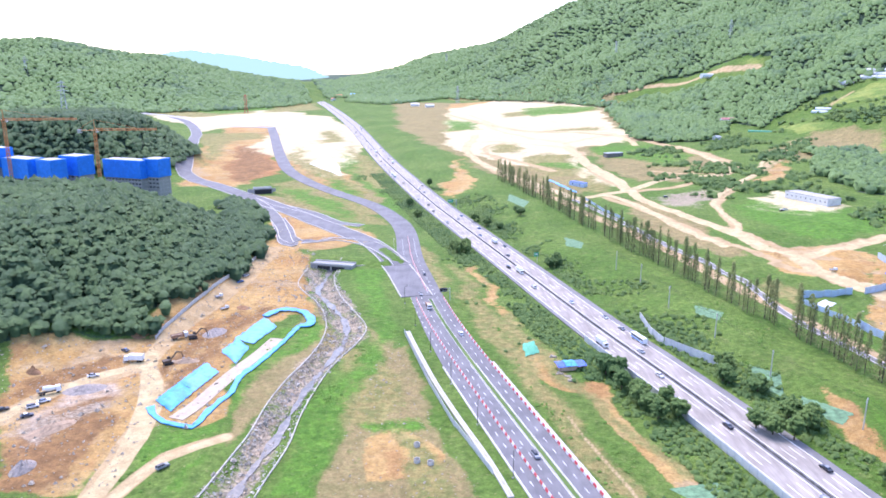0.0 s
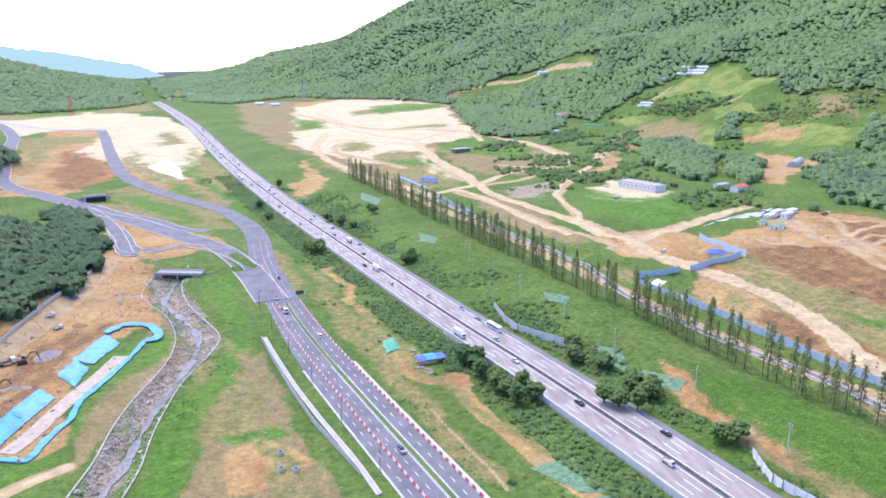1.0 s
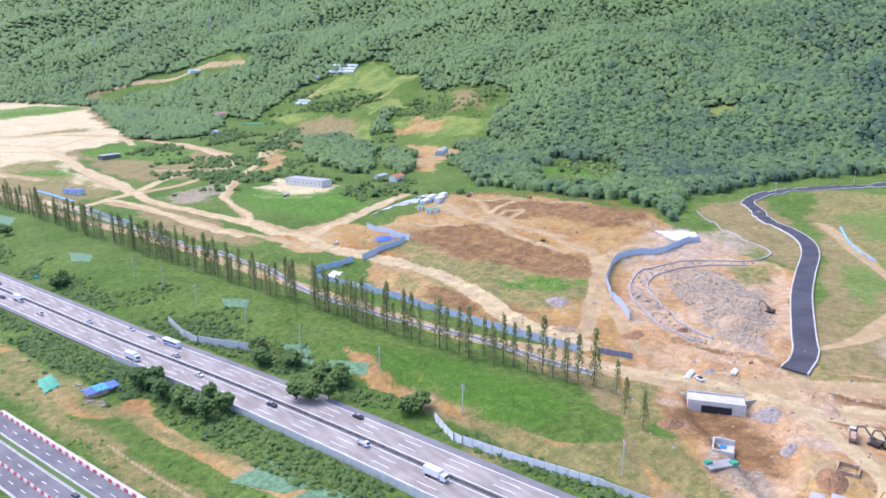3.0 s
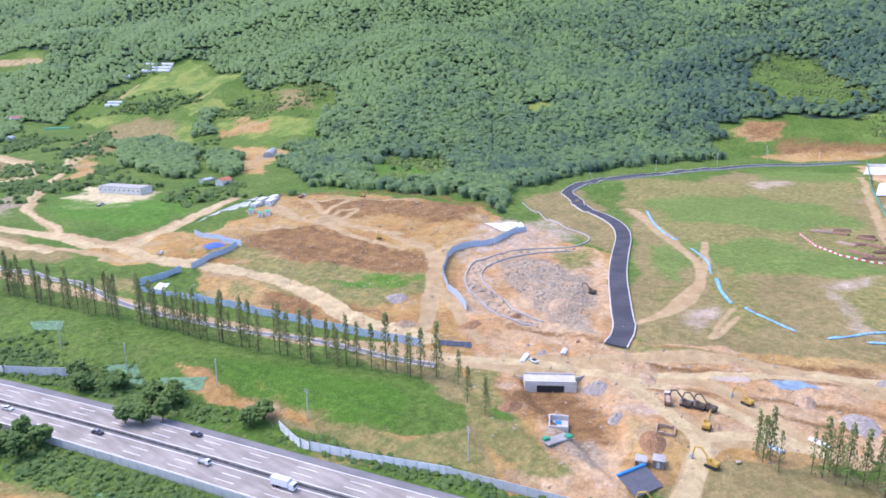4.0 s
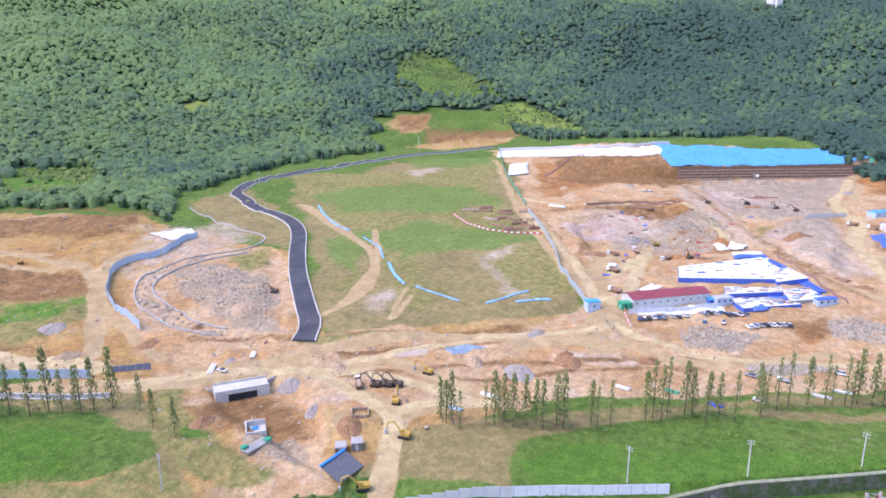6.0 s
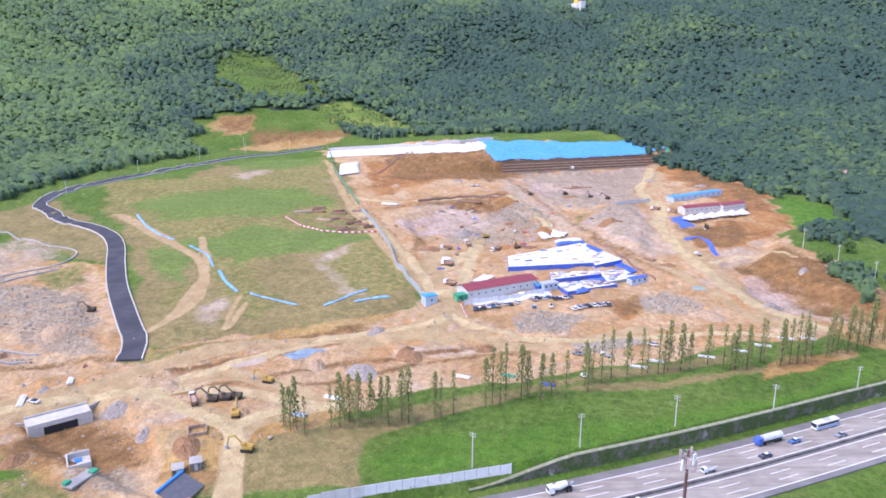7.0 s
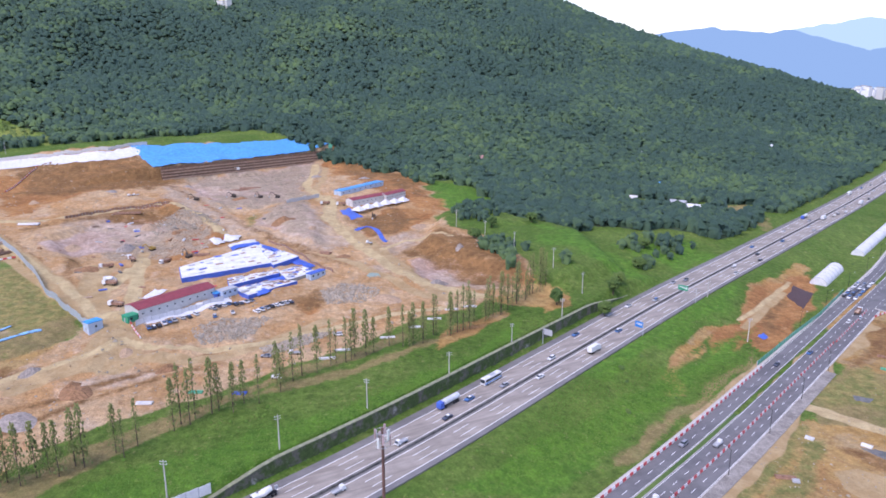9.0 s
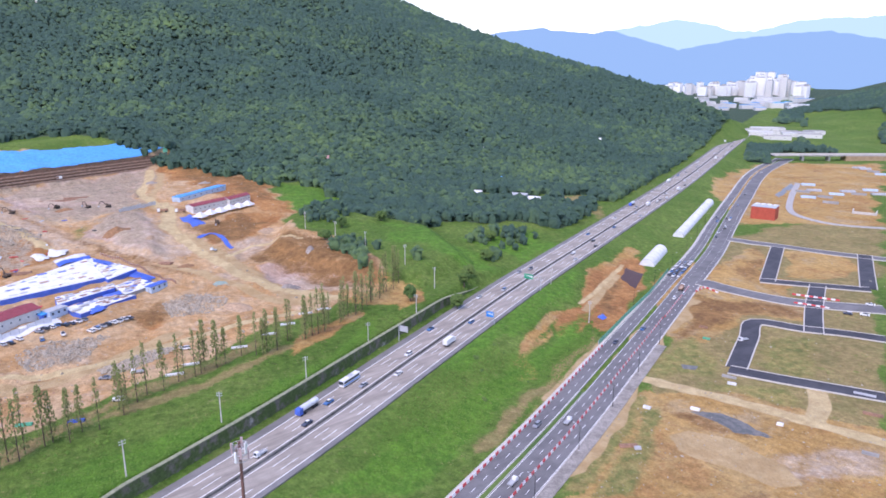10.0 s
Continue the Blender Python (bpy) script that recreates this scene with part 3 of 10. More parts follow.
AREAS['rock'].append([(358, 239), (385, 222), (360, 181), (337, 158), (303, 146), (294, 157), (321, 196), (332, 217)])  # rubble
AREAS['rock'].append([(337, -44), (345, -62), (336, -84), (314, -68), (314, -46)])  # rubble
AREAS['rock'].append([(366, -119), (368, -138), (350, -150), (337, -133), (341, -114)])  # rubble
AREAS['rock'].append([(301, -68), (308, -93), (304, -105), (295, -89), (291, -71)])  # rubble
AREAS['rock'].append([(211, 702), (274, 743), (267, 676), (236, 627), (206, 652)])  # gravel heap
AREAS['rock'].append([(205, 114), (210, 108), (201, 98), (192, 97), (192, 105)])  # broken rock
AREAS['rock'].append([(-95, 475), (-79, 475), (-66, 433), (-44, 368), (-40, 335), (-48, 306), (-57, 271), (-60, 226), (-63, 198), (-79, 198), (-72, 226), (-70, 260), (-65, 300), (-59, 343), (-72, 387), (-85, 420)])  # stony stream banks
AREAS['rock'].append([(747, -81), (802, -280), (682, -224), (618, -178), (679, -140), (743, -105)])  # rock floor of the pit
AREAS['rock'].append([(513, -16), (557, -70), (538, -94), (467, -75), (484, -22)])
AREAS['rock'].append([(575, -138), (619, -184), (515, -171), (457, -146), (486, -134)])
AREAS['pale'].append([(8, 1864), (167, 2142), (401, 1837), (327, 1400), (325, 1152), (204, 1070), (179, 882), (195, 747), (157, 758), (147, 852), (80, 928), (33, 1034), (-2, 1176)])  # pale earth, lightened in place of glare
AREAS['pale'].append([(291, 675), (355, 685), (358, 622), (310, 587), (278, 631)])  # yard
AREAS['pale'].append([(-785, 1887), (-472, 1994), (-360, 1895), (-278, 1453), (-360, 1511), (-559, 1574), (-646, 1639)])
AREAS['pale'].append([(-317, 1103), (-332, 1346), (-258, 1347), (-221, 1256), (-116, 889), (-131, 847), (-181, 934), (-234, 1041)])  # pale earth, lightened in place of glare
AREAS['wash'].append([(421, 289), (470, 290), (443, 269), (414, 275)])  # washed stone
AREAS['lane'].append([(145, -156), (201, -310), (201, -342), (210, -376), (201, -375), (178, -298), (133, -178)])
TRACKS['sand'].append(([(246, 400), (251, 373), (256, 348), (257, 318), (251, 279), (239, 240), (242, 219), (242, 200)], 6.5))  # haul road
TRACKS['lane'].append(([(261, 102), (275, 81), (260, 54), (246, 38), (244, 22)], 5))
TRACKS['lane'].append(([(241, 43), (231, 59), (220, 63), (207, 62), (186, 58)], 4))
TRACKS['lane'].append(([(254, 120), (245, 137), (236, 159), (229, 184), (224, 210)], 4.5))
TRACKS['lane'].append(([(254, 104), (246, 86), (236, 71), (220, 63)], 3.5))
TRACKS['lane'].append(([(195, 1027), (181, 837), (196, 730), (197, 676), (212, 593), (228, 543), (242, 478), (263, 462)], 4.5))
TRACKS['lane'].append(([(162, 707), (185, 620), (206, 525), (223, 459)], 4))
TRACKS['lane'].append(([(196, 730), (259, 755), (342, 834), (361, 908), (347, 1052)], 4.5))
TRACKS['lane'].append(([(228, 543), (261, 661), (340, 785), (412, 894)], 3))
TRACKS['lane'].append(([(236, 467), (294, 498), (324, 509), (388, 542)], 5))
TRACKS['lane'].append(([(218, 449), (239, 421), (247, 388)], 6))
TRACKS['lane'].append(([(33, 1034), (72, 855), (122, 664), (155, 522), (174, 408), (194, 305), (206, 245), (222, 209), (229, 172), (242, 153), (262, 117)], 5))  # lane behind the poplars
TRACKS['lane'].append(([(361, 908), (309, 1162), (242, 1255), (132, 1345), (6, 1721)], 8))
TRACKS['lane'].append(([(59, 1045), (111, 932), (133, 871)], 6))
TRACKS['lane'].append(([(401, 1837), (471, 1736), (575, 1635), (653, 1521)], 8))
TRACKS['lane'].append(([(624, 1197), (709, 1262)], 3))
TRACKS['lane'].append(([(675, 1036), (704, 1036)], 3))
TRACKS['lane'].append(([(-169, 249), (-162, 276), (-145, 291), (-136, 306), (-137, 336), (-129, 406), (-125, 522)], 5))
TRACKS['lane'].append(([(-136, 306), (-119, 270), (-113, 233), (-111, 199)], 4.5))
TRACKS['lane'].append(([(-104, 199), (-96, 222), (-79, 236)], 3))
TRACKS['dirt'].append(([(34, 321), (42, 294), (52, 280), (61, 277), (64, 256), (68, 239), (77, 219), (83, 199)], 2.5))  # footpath
TRACKS['lane'].append(([(600, -205), (517, -181), (461, -182), (389, -178), (343, -177), (319, -179)], 5))  # haul road
TRACKS['lane'].append(([(569, 48), (470, 17), (386, -5)], 3))
TRACKS['lane'].append(([(247, 157), (261, 132), (284, 107), (302, 75), (310, 28), (333, -11)], 5))
TRACKS['lane'].append(([(483, 150), (408, 127), (336, 124)], 2.5))
TRACKS['lane'].append(([(470, -15), (386, -5), (336, -15), (309, -10)], 8))
TRACKS['dirt'].append(([(309, 12), (307, -40), (314, -95), (335, -158), (334, -216)], 6))
AREAS['crop'].append([(553, 1062), (609, 1028), (623, 957), (565, 881), (510, 927)])  # bright field
AREAS['crop'].append([(732, 1185), (775, 1161), (757, 1027), (714, 1034), (691, 1107)])  # bright field
AREAS['crop'].append([(644, 932), (679, 862), (687, 770), (647, 736), (606, 861)])  # field
AREAS['crop'].append([(640, 1587), (670, 1542), (650, 1514), (625, 1552)])  # field
AREAS['crop'].append([(877, 563), (895, 520), (885, 496), (861, 528)])  # clearing
AREAS['crop'].append([(1042, 95), (1046, 49), (951, -5), (955, 39)])  # clearing
AREAS['clear'].append([(305, 1086), (398, 1095), (468, 1173), (591, 1250), (690, 1298), (759, 1280), (810, 1213), (761, 1017), (745, 964), (757, 801), (678, 761), (645, 700), (607, 734), (514, 630), (478, 540), (414, 506), (388, 542), (337, 530), (341, 598), (297, 634), (261, 661), (224, 762), (274, 1034)])  # farmland
AREAS['clear'].append([(396, 1816), (473, 1742), (593, 1684), (677, 1541), (663, 1483), (558, 1591), (476, 1664), (429, 1687)])
AREAS['clear'].append([(969, 302), (1001, 219), (1031, 146), (926, 75), (862, 124), (850, 229), (871, 274)])  # terraces
AREAS['clear'].append([(414, -302), (404, -319), (355, -315), (303, -272), (323, -259)])
AREAS['clear'].append([(615, -303), (466, -259), (357, -222), (283, -225), (292, -272), (340, -417), (360, -409), (381, -326), (449, -299), (552, -306)])  # rough pasture
AREAS['clear'].append([(503, -448), (480, -496), (448, -512), (435, -471), (465, -427)])  # garden
AREAS['clear'].append([(423, -550), (397, -562), (372, -514), (385, -502)])  # garden
AREAS['clear'].append([(778, -1831), (570, -1752), (344, -1089), (507, -1208)])
AREAS['clear'].append([(666, -1351), (733, -1672), (597, -1467), (512, -1179), (543, -1128)])  # yards
AREAS['wood'].append([(807, -294), (681, -309), (552, -306), (456, -304), (387, -331), (367, -394), (331, -435), (370, -540), (457, -803), (552, -962), (692, -834), (853, -311)])  # woods down to the motorway
AREAS['wood'].append([(509, 961), (589, 995), (584, 946), (506, 825), (464, 828)])  # copse
AREAS['wood'].append([(397, 1764), (489, 1705), (544, 1482), (533, 1333), (374, 1030), (309, 1162)])  # wooded knoll
AREAS['wood'].append([(872, 373), (885, 343), (811, 317), (777, 337)])  # copse
AREAS['wood'].append([(-219, 335), (-195, 343), (-161, 353), (-148, 335), (-179, 325), (-210, 319)])  # scrub
AREAS['wood'].append([(564, -1149), (570, -1265), (475, -1079), (487, -1016)])
AREAS['wood'].append([(602, -1379), (567, -1470), (489, -1297), (463, -1146), (491, -1113)])
AREAS['meadow'].append([(565, 222), (611, 220), (642, 165), (648, 95), (598, 74), (547, 116), (521, 186)])  # green field
AREAS['meadow'].append([(468, 138), (496, 114), (498, 74), (483, 57), (455, 76), (420, 108)])  # green field
AREAS['meadow'].append([(468, 190), (455, 164), (419, 138), (387, 135), (397, 157)])
AREAS['green'].append([(161, 261), (183, 228), (186, 205), (198, 185), (193, 166), (177, 159), (169, 171), (163, 196), (156, 224)])  # thick green patch
AREAS['green'].append([(206, 20), (218, 5), (225, -30), (231, -72), (252, -145), (278, -199), (258, -187), (230, -113), (207, -47), (192, 8), (195, 17)])  # thick green patch
AREAS['green'].append([(286, 678), (334, 586), (318, 515), (294, 498), (263, 518), (257, 598)])
AREAS['meadow'].append([(797, 197), (820, 119), (745, 99), (734, 182)])
AREAS['green'].append([(-64, 474), (-35, 460), (-26, 369), (-28, 320), (-34, 277), (-37, 231), (-40, 198), (-55, 198), (-52, 272), (-39, 320), (-39, 368)])  # stream bank
AREAS['weeds'].append([(155, -338), (135, -364), (113, -306), (139, -313)])
AREAS['green'].append([(299, 297), (304, 264), (292, 258), (279, 266)])
AREAS['dark'].append([(321, 446), (355, 402), (364, 343), (357, 299), (307, 267), (316, 336), (315, 394)])  # damp bare soil
AREAS['dark'].append([(404, 486), (466, 411), (472, 334), (429, 314), (390, 411)])
AREAS['dark'].append([(233, 310), (249, 288), (236, 255), (227, 283)])
AREAS['dark'].append([(412, -191), (439, -240), (402, -249), (346, -244), (323, -228), (334, -201), (390, -195)])  # red cut
AREAS['dark'].append([(819, 67), (792, -61), (759, -76), (751, 26)])
AREAS['dark'].append([(515, -193), (536, -245), (487, -228), (473, -190)])
AREAS['dark'].append([(808, -301), (729, -321), (553, -294), (621, -281), (741, -291)])
AREAS['dark'].append([(243, 147), (237, 111), (213, 90), (198, 99), (215, 128)])
AREAS['dark'].append([(-178, 275), (-167, 300), (-165, 306), (-156, 294), (-164, 276), (-163, 260)])
AREAS['dark'].append([(-128, 293), (-125, 335), (-115, 379), (-106, 369), (-118, 306), (-119, 281)])
AREAS['dark'].append([(-155, 225), (-154, 260), (-133, 260), (-126, 226), (-128, 198), (-139, 198)])
AREAS['dark'].append([(212, -382), (165, -406), (152, -390), (176, -362), (171, -297)])
AREAS['dark'].append([(223, -443), (248, -532), (237, -518), (204, -429)])
AREAS['dark'].append([(256, -337), (263, -372), (229, -322), (224, -298)])
TRACKS['dark'].append(([(558, 47), (459, 17), (374, -9)], 2))  # trench
TRACKS['dark'].append(([(575, 25), (595, -19), (605, -66)], 3))
TRACKS['dark'].append(([(452, -136), (430, -145), (414, -147)], 2))
TRACKS['dark'].append(([(278, 174), (285, 142), (294, 110), (307, 63), (323, 29)], 2.5))
TRACKS['dark'].append(([(276, 104), (292, 61), (319, 12), (328, -11)], 2))
TRACKS['dark'].append(([(255, 97), (274, 57), (295, -10), (307, -67)], 2))
TRACKS['dark'].append(([(422, 521), (490, 431), (492, 325)], 2))
AREAS['green'].append([(260, 1012), (343, 1040), (306, 888), (252, 903)])
AREAS['green'].append([(5, 1600), (82, 1487), (65, 1351), (1, 1363)])
AREAS['green'].append([(182, 1799), (303, 1880), (388, 1781), (338, 1672), (189, 1583)])
AREAS['green'].append([(88, 947), (176, 934), (184, 879), (134, 880)])
AREAS['green'].append([(284, 644), (341, 598), (307, 510), (273, 517), (257, 549)])
AREAS['green'].append([(-181, 934), (-106, 809), (-68, 682), (-109, 741)])
AREAS['green'].append([(-156, 681), (-97, 655), (-65, 604), (-67, 577), (-112, 618)])
AREAS['dirt'].append([(11, 2028), (137, 2111), (258, 2008), (398, 1824), (355, 1813), (113, 1777), (7, 1791)])
AREAS['dirt'].append([(-300, 984), (-287, 1160), (-226, 935), (-222, 808), (-259, 845)])  # earth mound
TRACKS['lane'].append(([(413, 471), (382, 408), (375, 369), (380, 337)], 2.5))
TRACKS['lane'].append(([(382, 408), (409, 407)], 2))
TRACKS['lane'].append(([(367, 302), (314, 252), (274, 203), (255, 178)], 3))
AREAS['wood'].append([(504, 563), (476, 497), (491, 413), (537, 355), (581, 357), (638, 352), (703, 331), (771, 312), (857, 235), (923, 111), (991, 121), (813, 447), (655, 588), (607, 630)])  # wood down to the fields
AREAS['clear'].append([(623, 577), (660, 511), (590, 447), (549, 467), (562, 530)])  # garden
AREAS['clear'].append([(987, 298), (1018, 207), (968, 140), (908, 130), (863, 251)])  # terraces
AREAS['dry'].append([(195, 1027), (347, 1052), (361, 908), (266, 774), (203, 777)])
AREAS['dry'].append([(280, 201), (305, 190), (273, 152), (241, 163)])
AREAS['dirt'].append([(449, 287), (455, 271), (436, 223), (417, 192), (306, 138), (283, 139), (364, 226)])  # earth beside the black road
AREAS['dry'].append([(544, 335), (603, 320), (560, 264), (474, 209), (407, 184), (450, 230), (459, 274)])
AREAS['dry'].append([(297, 165), (306, 138), (283, 128), (273, 152)])
AREAS['dry'].append([(261, 423), (274, 395), (268, 354), (232, 333), (224, 352)])
AREAS['dirt'].append([(223, 477), (260, 492), (284, 480), (295, 464), (255, 408), (222, 421), (210, 441)])  # crossing of dirt tracks
AREAS['dry'].append([(159, 741), (202, 672), (214, 546), (220, 471), (185, 473), (163, 581)])  # verge of the farm lane
AREAS['dry'].append([(739, 941), (759, 867), (731, 785), (691, 838)])
AREAS['dirt'].append([(663, 943), (677, 902), (672, 854), (655, 886)])
AREAS['crop'].append([(660, 1057), (693, 1003), (681, 953), (636, 1002)])
AREAS['crop'].append([(572, 1210), (606, 1164), (603, 1095), (560, 1141)])
AREAS['dry'].append([(166, 213), (173, 183), (173, 151), (188, 138), (218, 147), (199, 112), (186, 92), (179, 84), (170, 117), (159, 153), (159, 178), (162, 203)])  # thin grass on the bank
TRACKS['dirt'].append(([(165, 226), (164, 210), (165, 195), (168, 179)], 2.2))  # bare edge of the bank
TRACKS['dirt'].append(([(164, 183), (167, 160), (173, 145)], 3))
AREAS['dirt'].append([(-165, 676), (-117, 645), (-70, 600), (-54, 541), (-77, 511), (-110, 510), (-138, 562)])  # bare islands of the junction
AREAS['dirt'].append([(-282, 805), (-320, 931), (-406, 1252), (-481, 1646), (-328, 1721), (-170, 1176), (-87, 757), (-141, 790), (-212, 959), (-278, 1160), (-220, 827), (-248, 808)])  # bare land inside the bend
AREAS['green'].append([(172, -94), (190, -154), (218, -241), (243, -318), (218, -279), (195, -218), (174, -162), (158, -132)])  # lush bank
AREAS['green'].append([(228, -189), (268, -292), (295, -380), (267, -341), (234, -257), (207, -190)])
AREAS['dry'].append([(174, -162), (192, -214), (215, -284), (204, -277), (178, -199), (159, -145)])  # bare foot of the bank
AREAS['dry'].append([(-50, 367), (-26, 335), (-18, 307), (-24, 307), (-36, 320)])
AREAS['dirt'].append([(-29, 235), (-13, 243), (3, 227), (-4, 212), (-23, 209)])  # worn patch
AREAS['green'].append([(-31, 245), (-5, 252), (-3, 241), (-25, 237)])
AREAS['weeds'].append([(158, 1276), (230, 1337), (303, 1342), (287, 1292), (211, 1284), (169, 1269)])
AREAS['weeds'].append([(74, 1152), (117, 1144), (118, 1031), (90, 1024), (70, 1065)])  # weedy island
AREAS['weeds'].append([(105, 987), (153, 1033), (186, 982), (167, 888), (174, 863), (123, 815), (106, 894), (94, 944)])  # weedy ground
AREAS['green'].append([(230, 1082), (291, 1096), (340, 1058), (343, 970), (301, 864), (263, 868), (248, 941), (214, 946), (209, 1020)])  # green knoll
AREAS['weeds'].append([(2, 1423), (56, 1510), (68, 1397), (32, 1334), (0, 1317)])
AREAS['weeds'].append([(128, 1696), (224, 1766), (383, 1763), (373, 1691), (204, 1618), (128, 1579)])
AREAS['weeds'].append([(167, 888), (178, 797), (188, 720), (151, 730), (135, 787), (156, 832)])
AREAS['weeds'].append([(16, 2310), (145, 2194), (272, 2090), (423, 1921), (424, 1870), (261, 2024), (13, 2175)])  # weedy far fields
AREAS['weeds'].append([(-785, 1887), (-702, 1989), (-535, 2057), (-478, 1893), (-592, 1747), (-736, 1800)])
AREAS['weeds'].append([(-474, 1392), (-344, 1397), (-310, 1299), (-379, 1254), (-401, 1173)])
AREAS['green'].append([(-184, 810), (-141, 790), (-77, 668), (-67, 616), (-110, 668), (-157, 740)])
AREAS['weeds'].append([(-230, 1104), (-207, 1072), (-93, 809), (-79, 741), (-116, 791), (-181, 934)])
AREAS['weeds'].append([(-408, 1208), (-397, 1298), (-350, 1157), (-307, 935), (-328, 966)])
AREAS['weeds'].append([(-246, 1398), (-210, 1454), (-172, 1257), (-205, 1215)])
AREAS['weeds'].append([(-533, 2117), (-403, 2316), (-333, 1997), (-463, 1893)])
TRACKS['sand'].append(([(6, 1697), (75, 1523), (104, 1322), (148, 1203), (191, 1123), (186, 982), (186, 855), (195, 747), (196, 671), (208, 609), (226, 538), (228, 489), (241, 476)], 5.5))  # main haul road
TRACKS['lane'].append(([(60, 1273), (38, 1114), (43, 990), (74, 872), (113, 753), (136, 685)], 6))
TRACKS['lane'].append(([(103, 1154), (73, 1133), (65, 1069), (73, 984), (92, 930)], 4))
TRACKS['sand'].append(([(347, 1052), (349, 964), (344, 848), (309, 807), (261, 798), (225, 768), (198, 738), (165, 720), (140, 704)], 4.5))
TRACKS['lane'].append(([(250, 848), (276, 823), (316, 815)], 3))
TRACKS['lane'].append(([(191, 1123), (265, 1197), (318, 1192), (300, 1126)], 5))
TRACKS['lane'].append(([(350, 801), (282, 711), (252, 648), (240, 574), (226, 533)], 3))
TRACKS['lane'].append(([(530, 1079), (418, 889), (350, 801)], 2.5))
AREAS['dry'].append([(580, 1113), (611, 1070), (627, 988), (565, 921), (510, 927), (439, 895), (400, 884)])
AREAS['crop'].append([(638, 931), (660, 916), (627, 862), (610, 881)])  # bright field
AREAS['crop'].append([(615, 1011), (627, 988), (621, 953), (559, 872), (534, 870)])  # bright field
AREAS['dirt'].append([(657, 912), (672, 874), (653, 856), (645, 895)])
AREAS['dirt'].append([(618, 904), (630, 881), (614, 856), (602, 877)])
AREAS['dirt'].append([(583, 802), (608, 770), (590, 742), (525, 698), (547, 739)])  # red field
AREAS['dirt'].append([(505, 687), (542, 687), (485, 629), (474, 651)])  # red field
AREAS['rock'].append([(533, 708), (593, 752), (596, 720), (562, 701), (520, 686)])
AREAS['dry'].append([(628, 759), (641, 728), (622, 695), (601, 726)])
AREAS['green'].append([(589, 564), (630, 529), (649, 503), (588, 451), (510, 459), (542, 518)])
AREAS['clear'].append([(591, 571), (635, 533), (653, 501), (583, 443), (508, 456), (530, 510)])  # meadow in the wood
AREAS['weeds'].append([(255, 380), (288, 350), (301, 297), (314, 257), (298, 239), (277, 244), (258, 252), (246, 298), (243, 350)])  # weedy ground
AREAS['green'].append([(273, 300), (311, 262), (306, 254), (281, 267), (266, 290)])
TRACKS['lane'].append(([(385, 497), (366, 440), (367, 407), (359, 356), (356, 321), (363, 299)], 3))
TRACKS['lane'].append(([(364, 437), (401, 431), (427, 436)], 2.5))
TRACKS['lane'].append(([(315, 462), (328, 434), (349, 418)], 3))
TRACKS['lane'].append(([(394, 522), (413, 473), (441, 426), (464, 403)], 2.5))
TRACKS['lane'].append(([(363, 299), (349, 276), (310, 249), (277, 224)], 4))
AREAS['wash'].append([(407, 294), (450, 303), (469, 294), (441, 271), (400, 271), (383, 279)])
AREAS['dark'].append([(307, 435), (355, 399), (366, 362), (350, 331), (330, 274), (303, 246), (298, 271), (288, 322), (285, 376), (291, 418)])  # damp soil
AREAS['dark'].append([(412, 465), (459, 399), (481, 383), (501, 339), (460, 319), (430, 357), (386, 402)])
AREAS['dirt'].append([(228, 316), (246, 298), (237, 263), (220, 290)])
AREAS['dirt'].append([(11, 468), (20, 469), (37, 385), (40, 332), (34, 364), (22, 423)])  # bare strip
TRACKS['dirt'].append(([(35, 317), (46, 290), (53, 278), (63, 274), (67, 251), (74, 220), (81, 197), (91, 176)], 3.2))  # footpath
AREAS['dirt'].append([(62, 289), (71, 284), (73, 270), (64, 269)])
AREAS['dirt'].append([(36, 323), (51, 325), (54, 295), (47, 293), (38, 308)])
TRACKS['lane'].append(([(38, 251), (47, 209), (52, 199)], 0.7))
TRACKS['lane'].append(([(48, 254), (60, 202), (62, 193)], 0.7))
AREAS['weeds'].append([(0, 475), (11, 468), (34, 360), (46, 287), (53, 245), (64, 192), (49, 201), (39, 253), (22, 343)])  # weedy verge
AREAS['rock'].append([(-164, 240), (-153, 259), (-140, 270), (-132, 263), (-142, 251), (-145, 229)])  # grey slope
AREAS['green'].append([(-118, 200), (-116, 226), (-112, 226), (-109, 199)])
AREAS['green'].append([(-108, 241), (-94, 237), (-82, 234), (-92, 222), (-99, 208), (-103, 199), (-108, 226)])
AREAS['green'].append([(-93, 198), (-91, 212), (-84, 226), (-82, 221), (-87, 201)])
AREAS['green'].append([(-218, 334), (-195, 343), (-177, 339), (-157, 344), (-155, 333), (-182, 325), (-210, 319)])
AREAS['green'].append([(-96, 320), (-84, 352), (-69, 368), (-60, 351), (-70, 313), (-80, 270), (-83, 251), (-86, 260)])
AREAS['weeds'].append([(-52, 335), (-27, 307), (-14, 262), (-22, 243), (-35, 243), (-41, 262)])  # weedy meadow
AREAS['weeds'].append([(-18, 243), (-5, 235), (7, 199), (-8, 199)])
AREAS['weeds'].append([(37, 384), (57, 307), (69, 252), (85, 209), (77, 209), (64, 247), (45, 301), (29, 361)])  # weedy verge
AREAS['weeds'].append([(272, 422), (301, 419), (298, 375), (275, 370), (261, 397)])
AREAS['weeds'].append([(166, 213), (173, 183), (173, 151), (186, 136), (178, 112), (170, 117), (160, 154), (159, 188)])
AREAS['weeds'].append([(539, 203), (595, 182), (761, 147), (818, 109), (687, 87), (615, 167), (490, 175)])  # weedy field
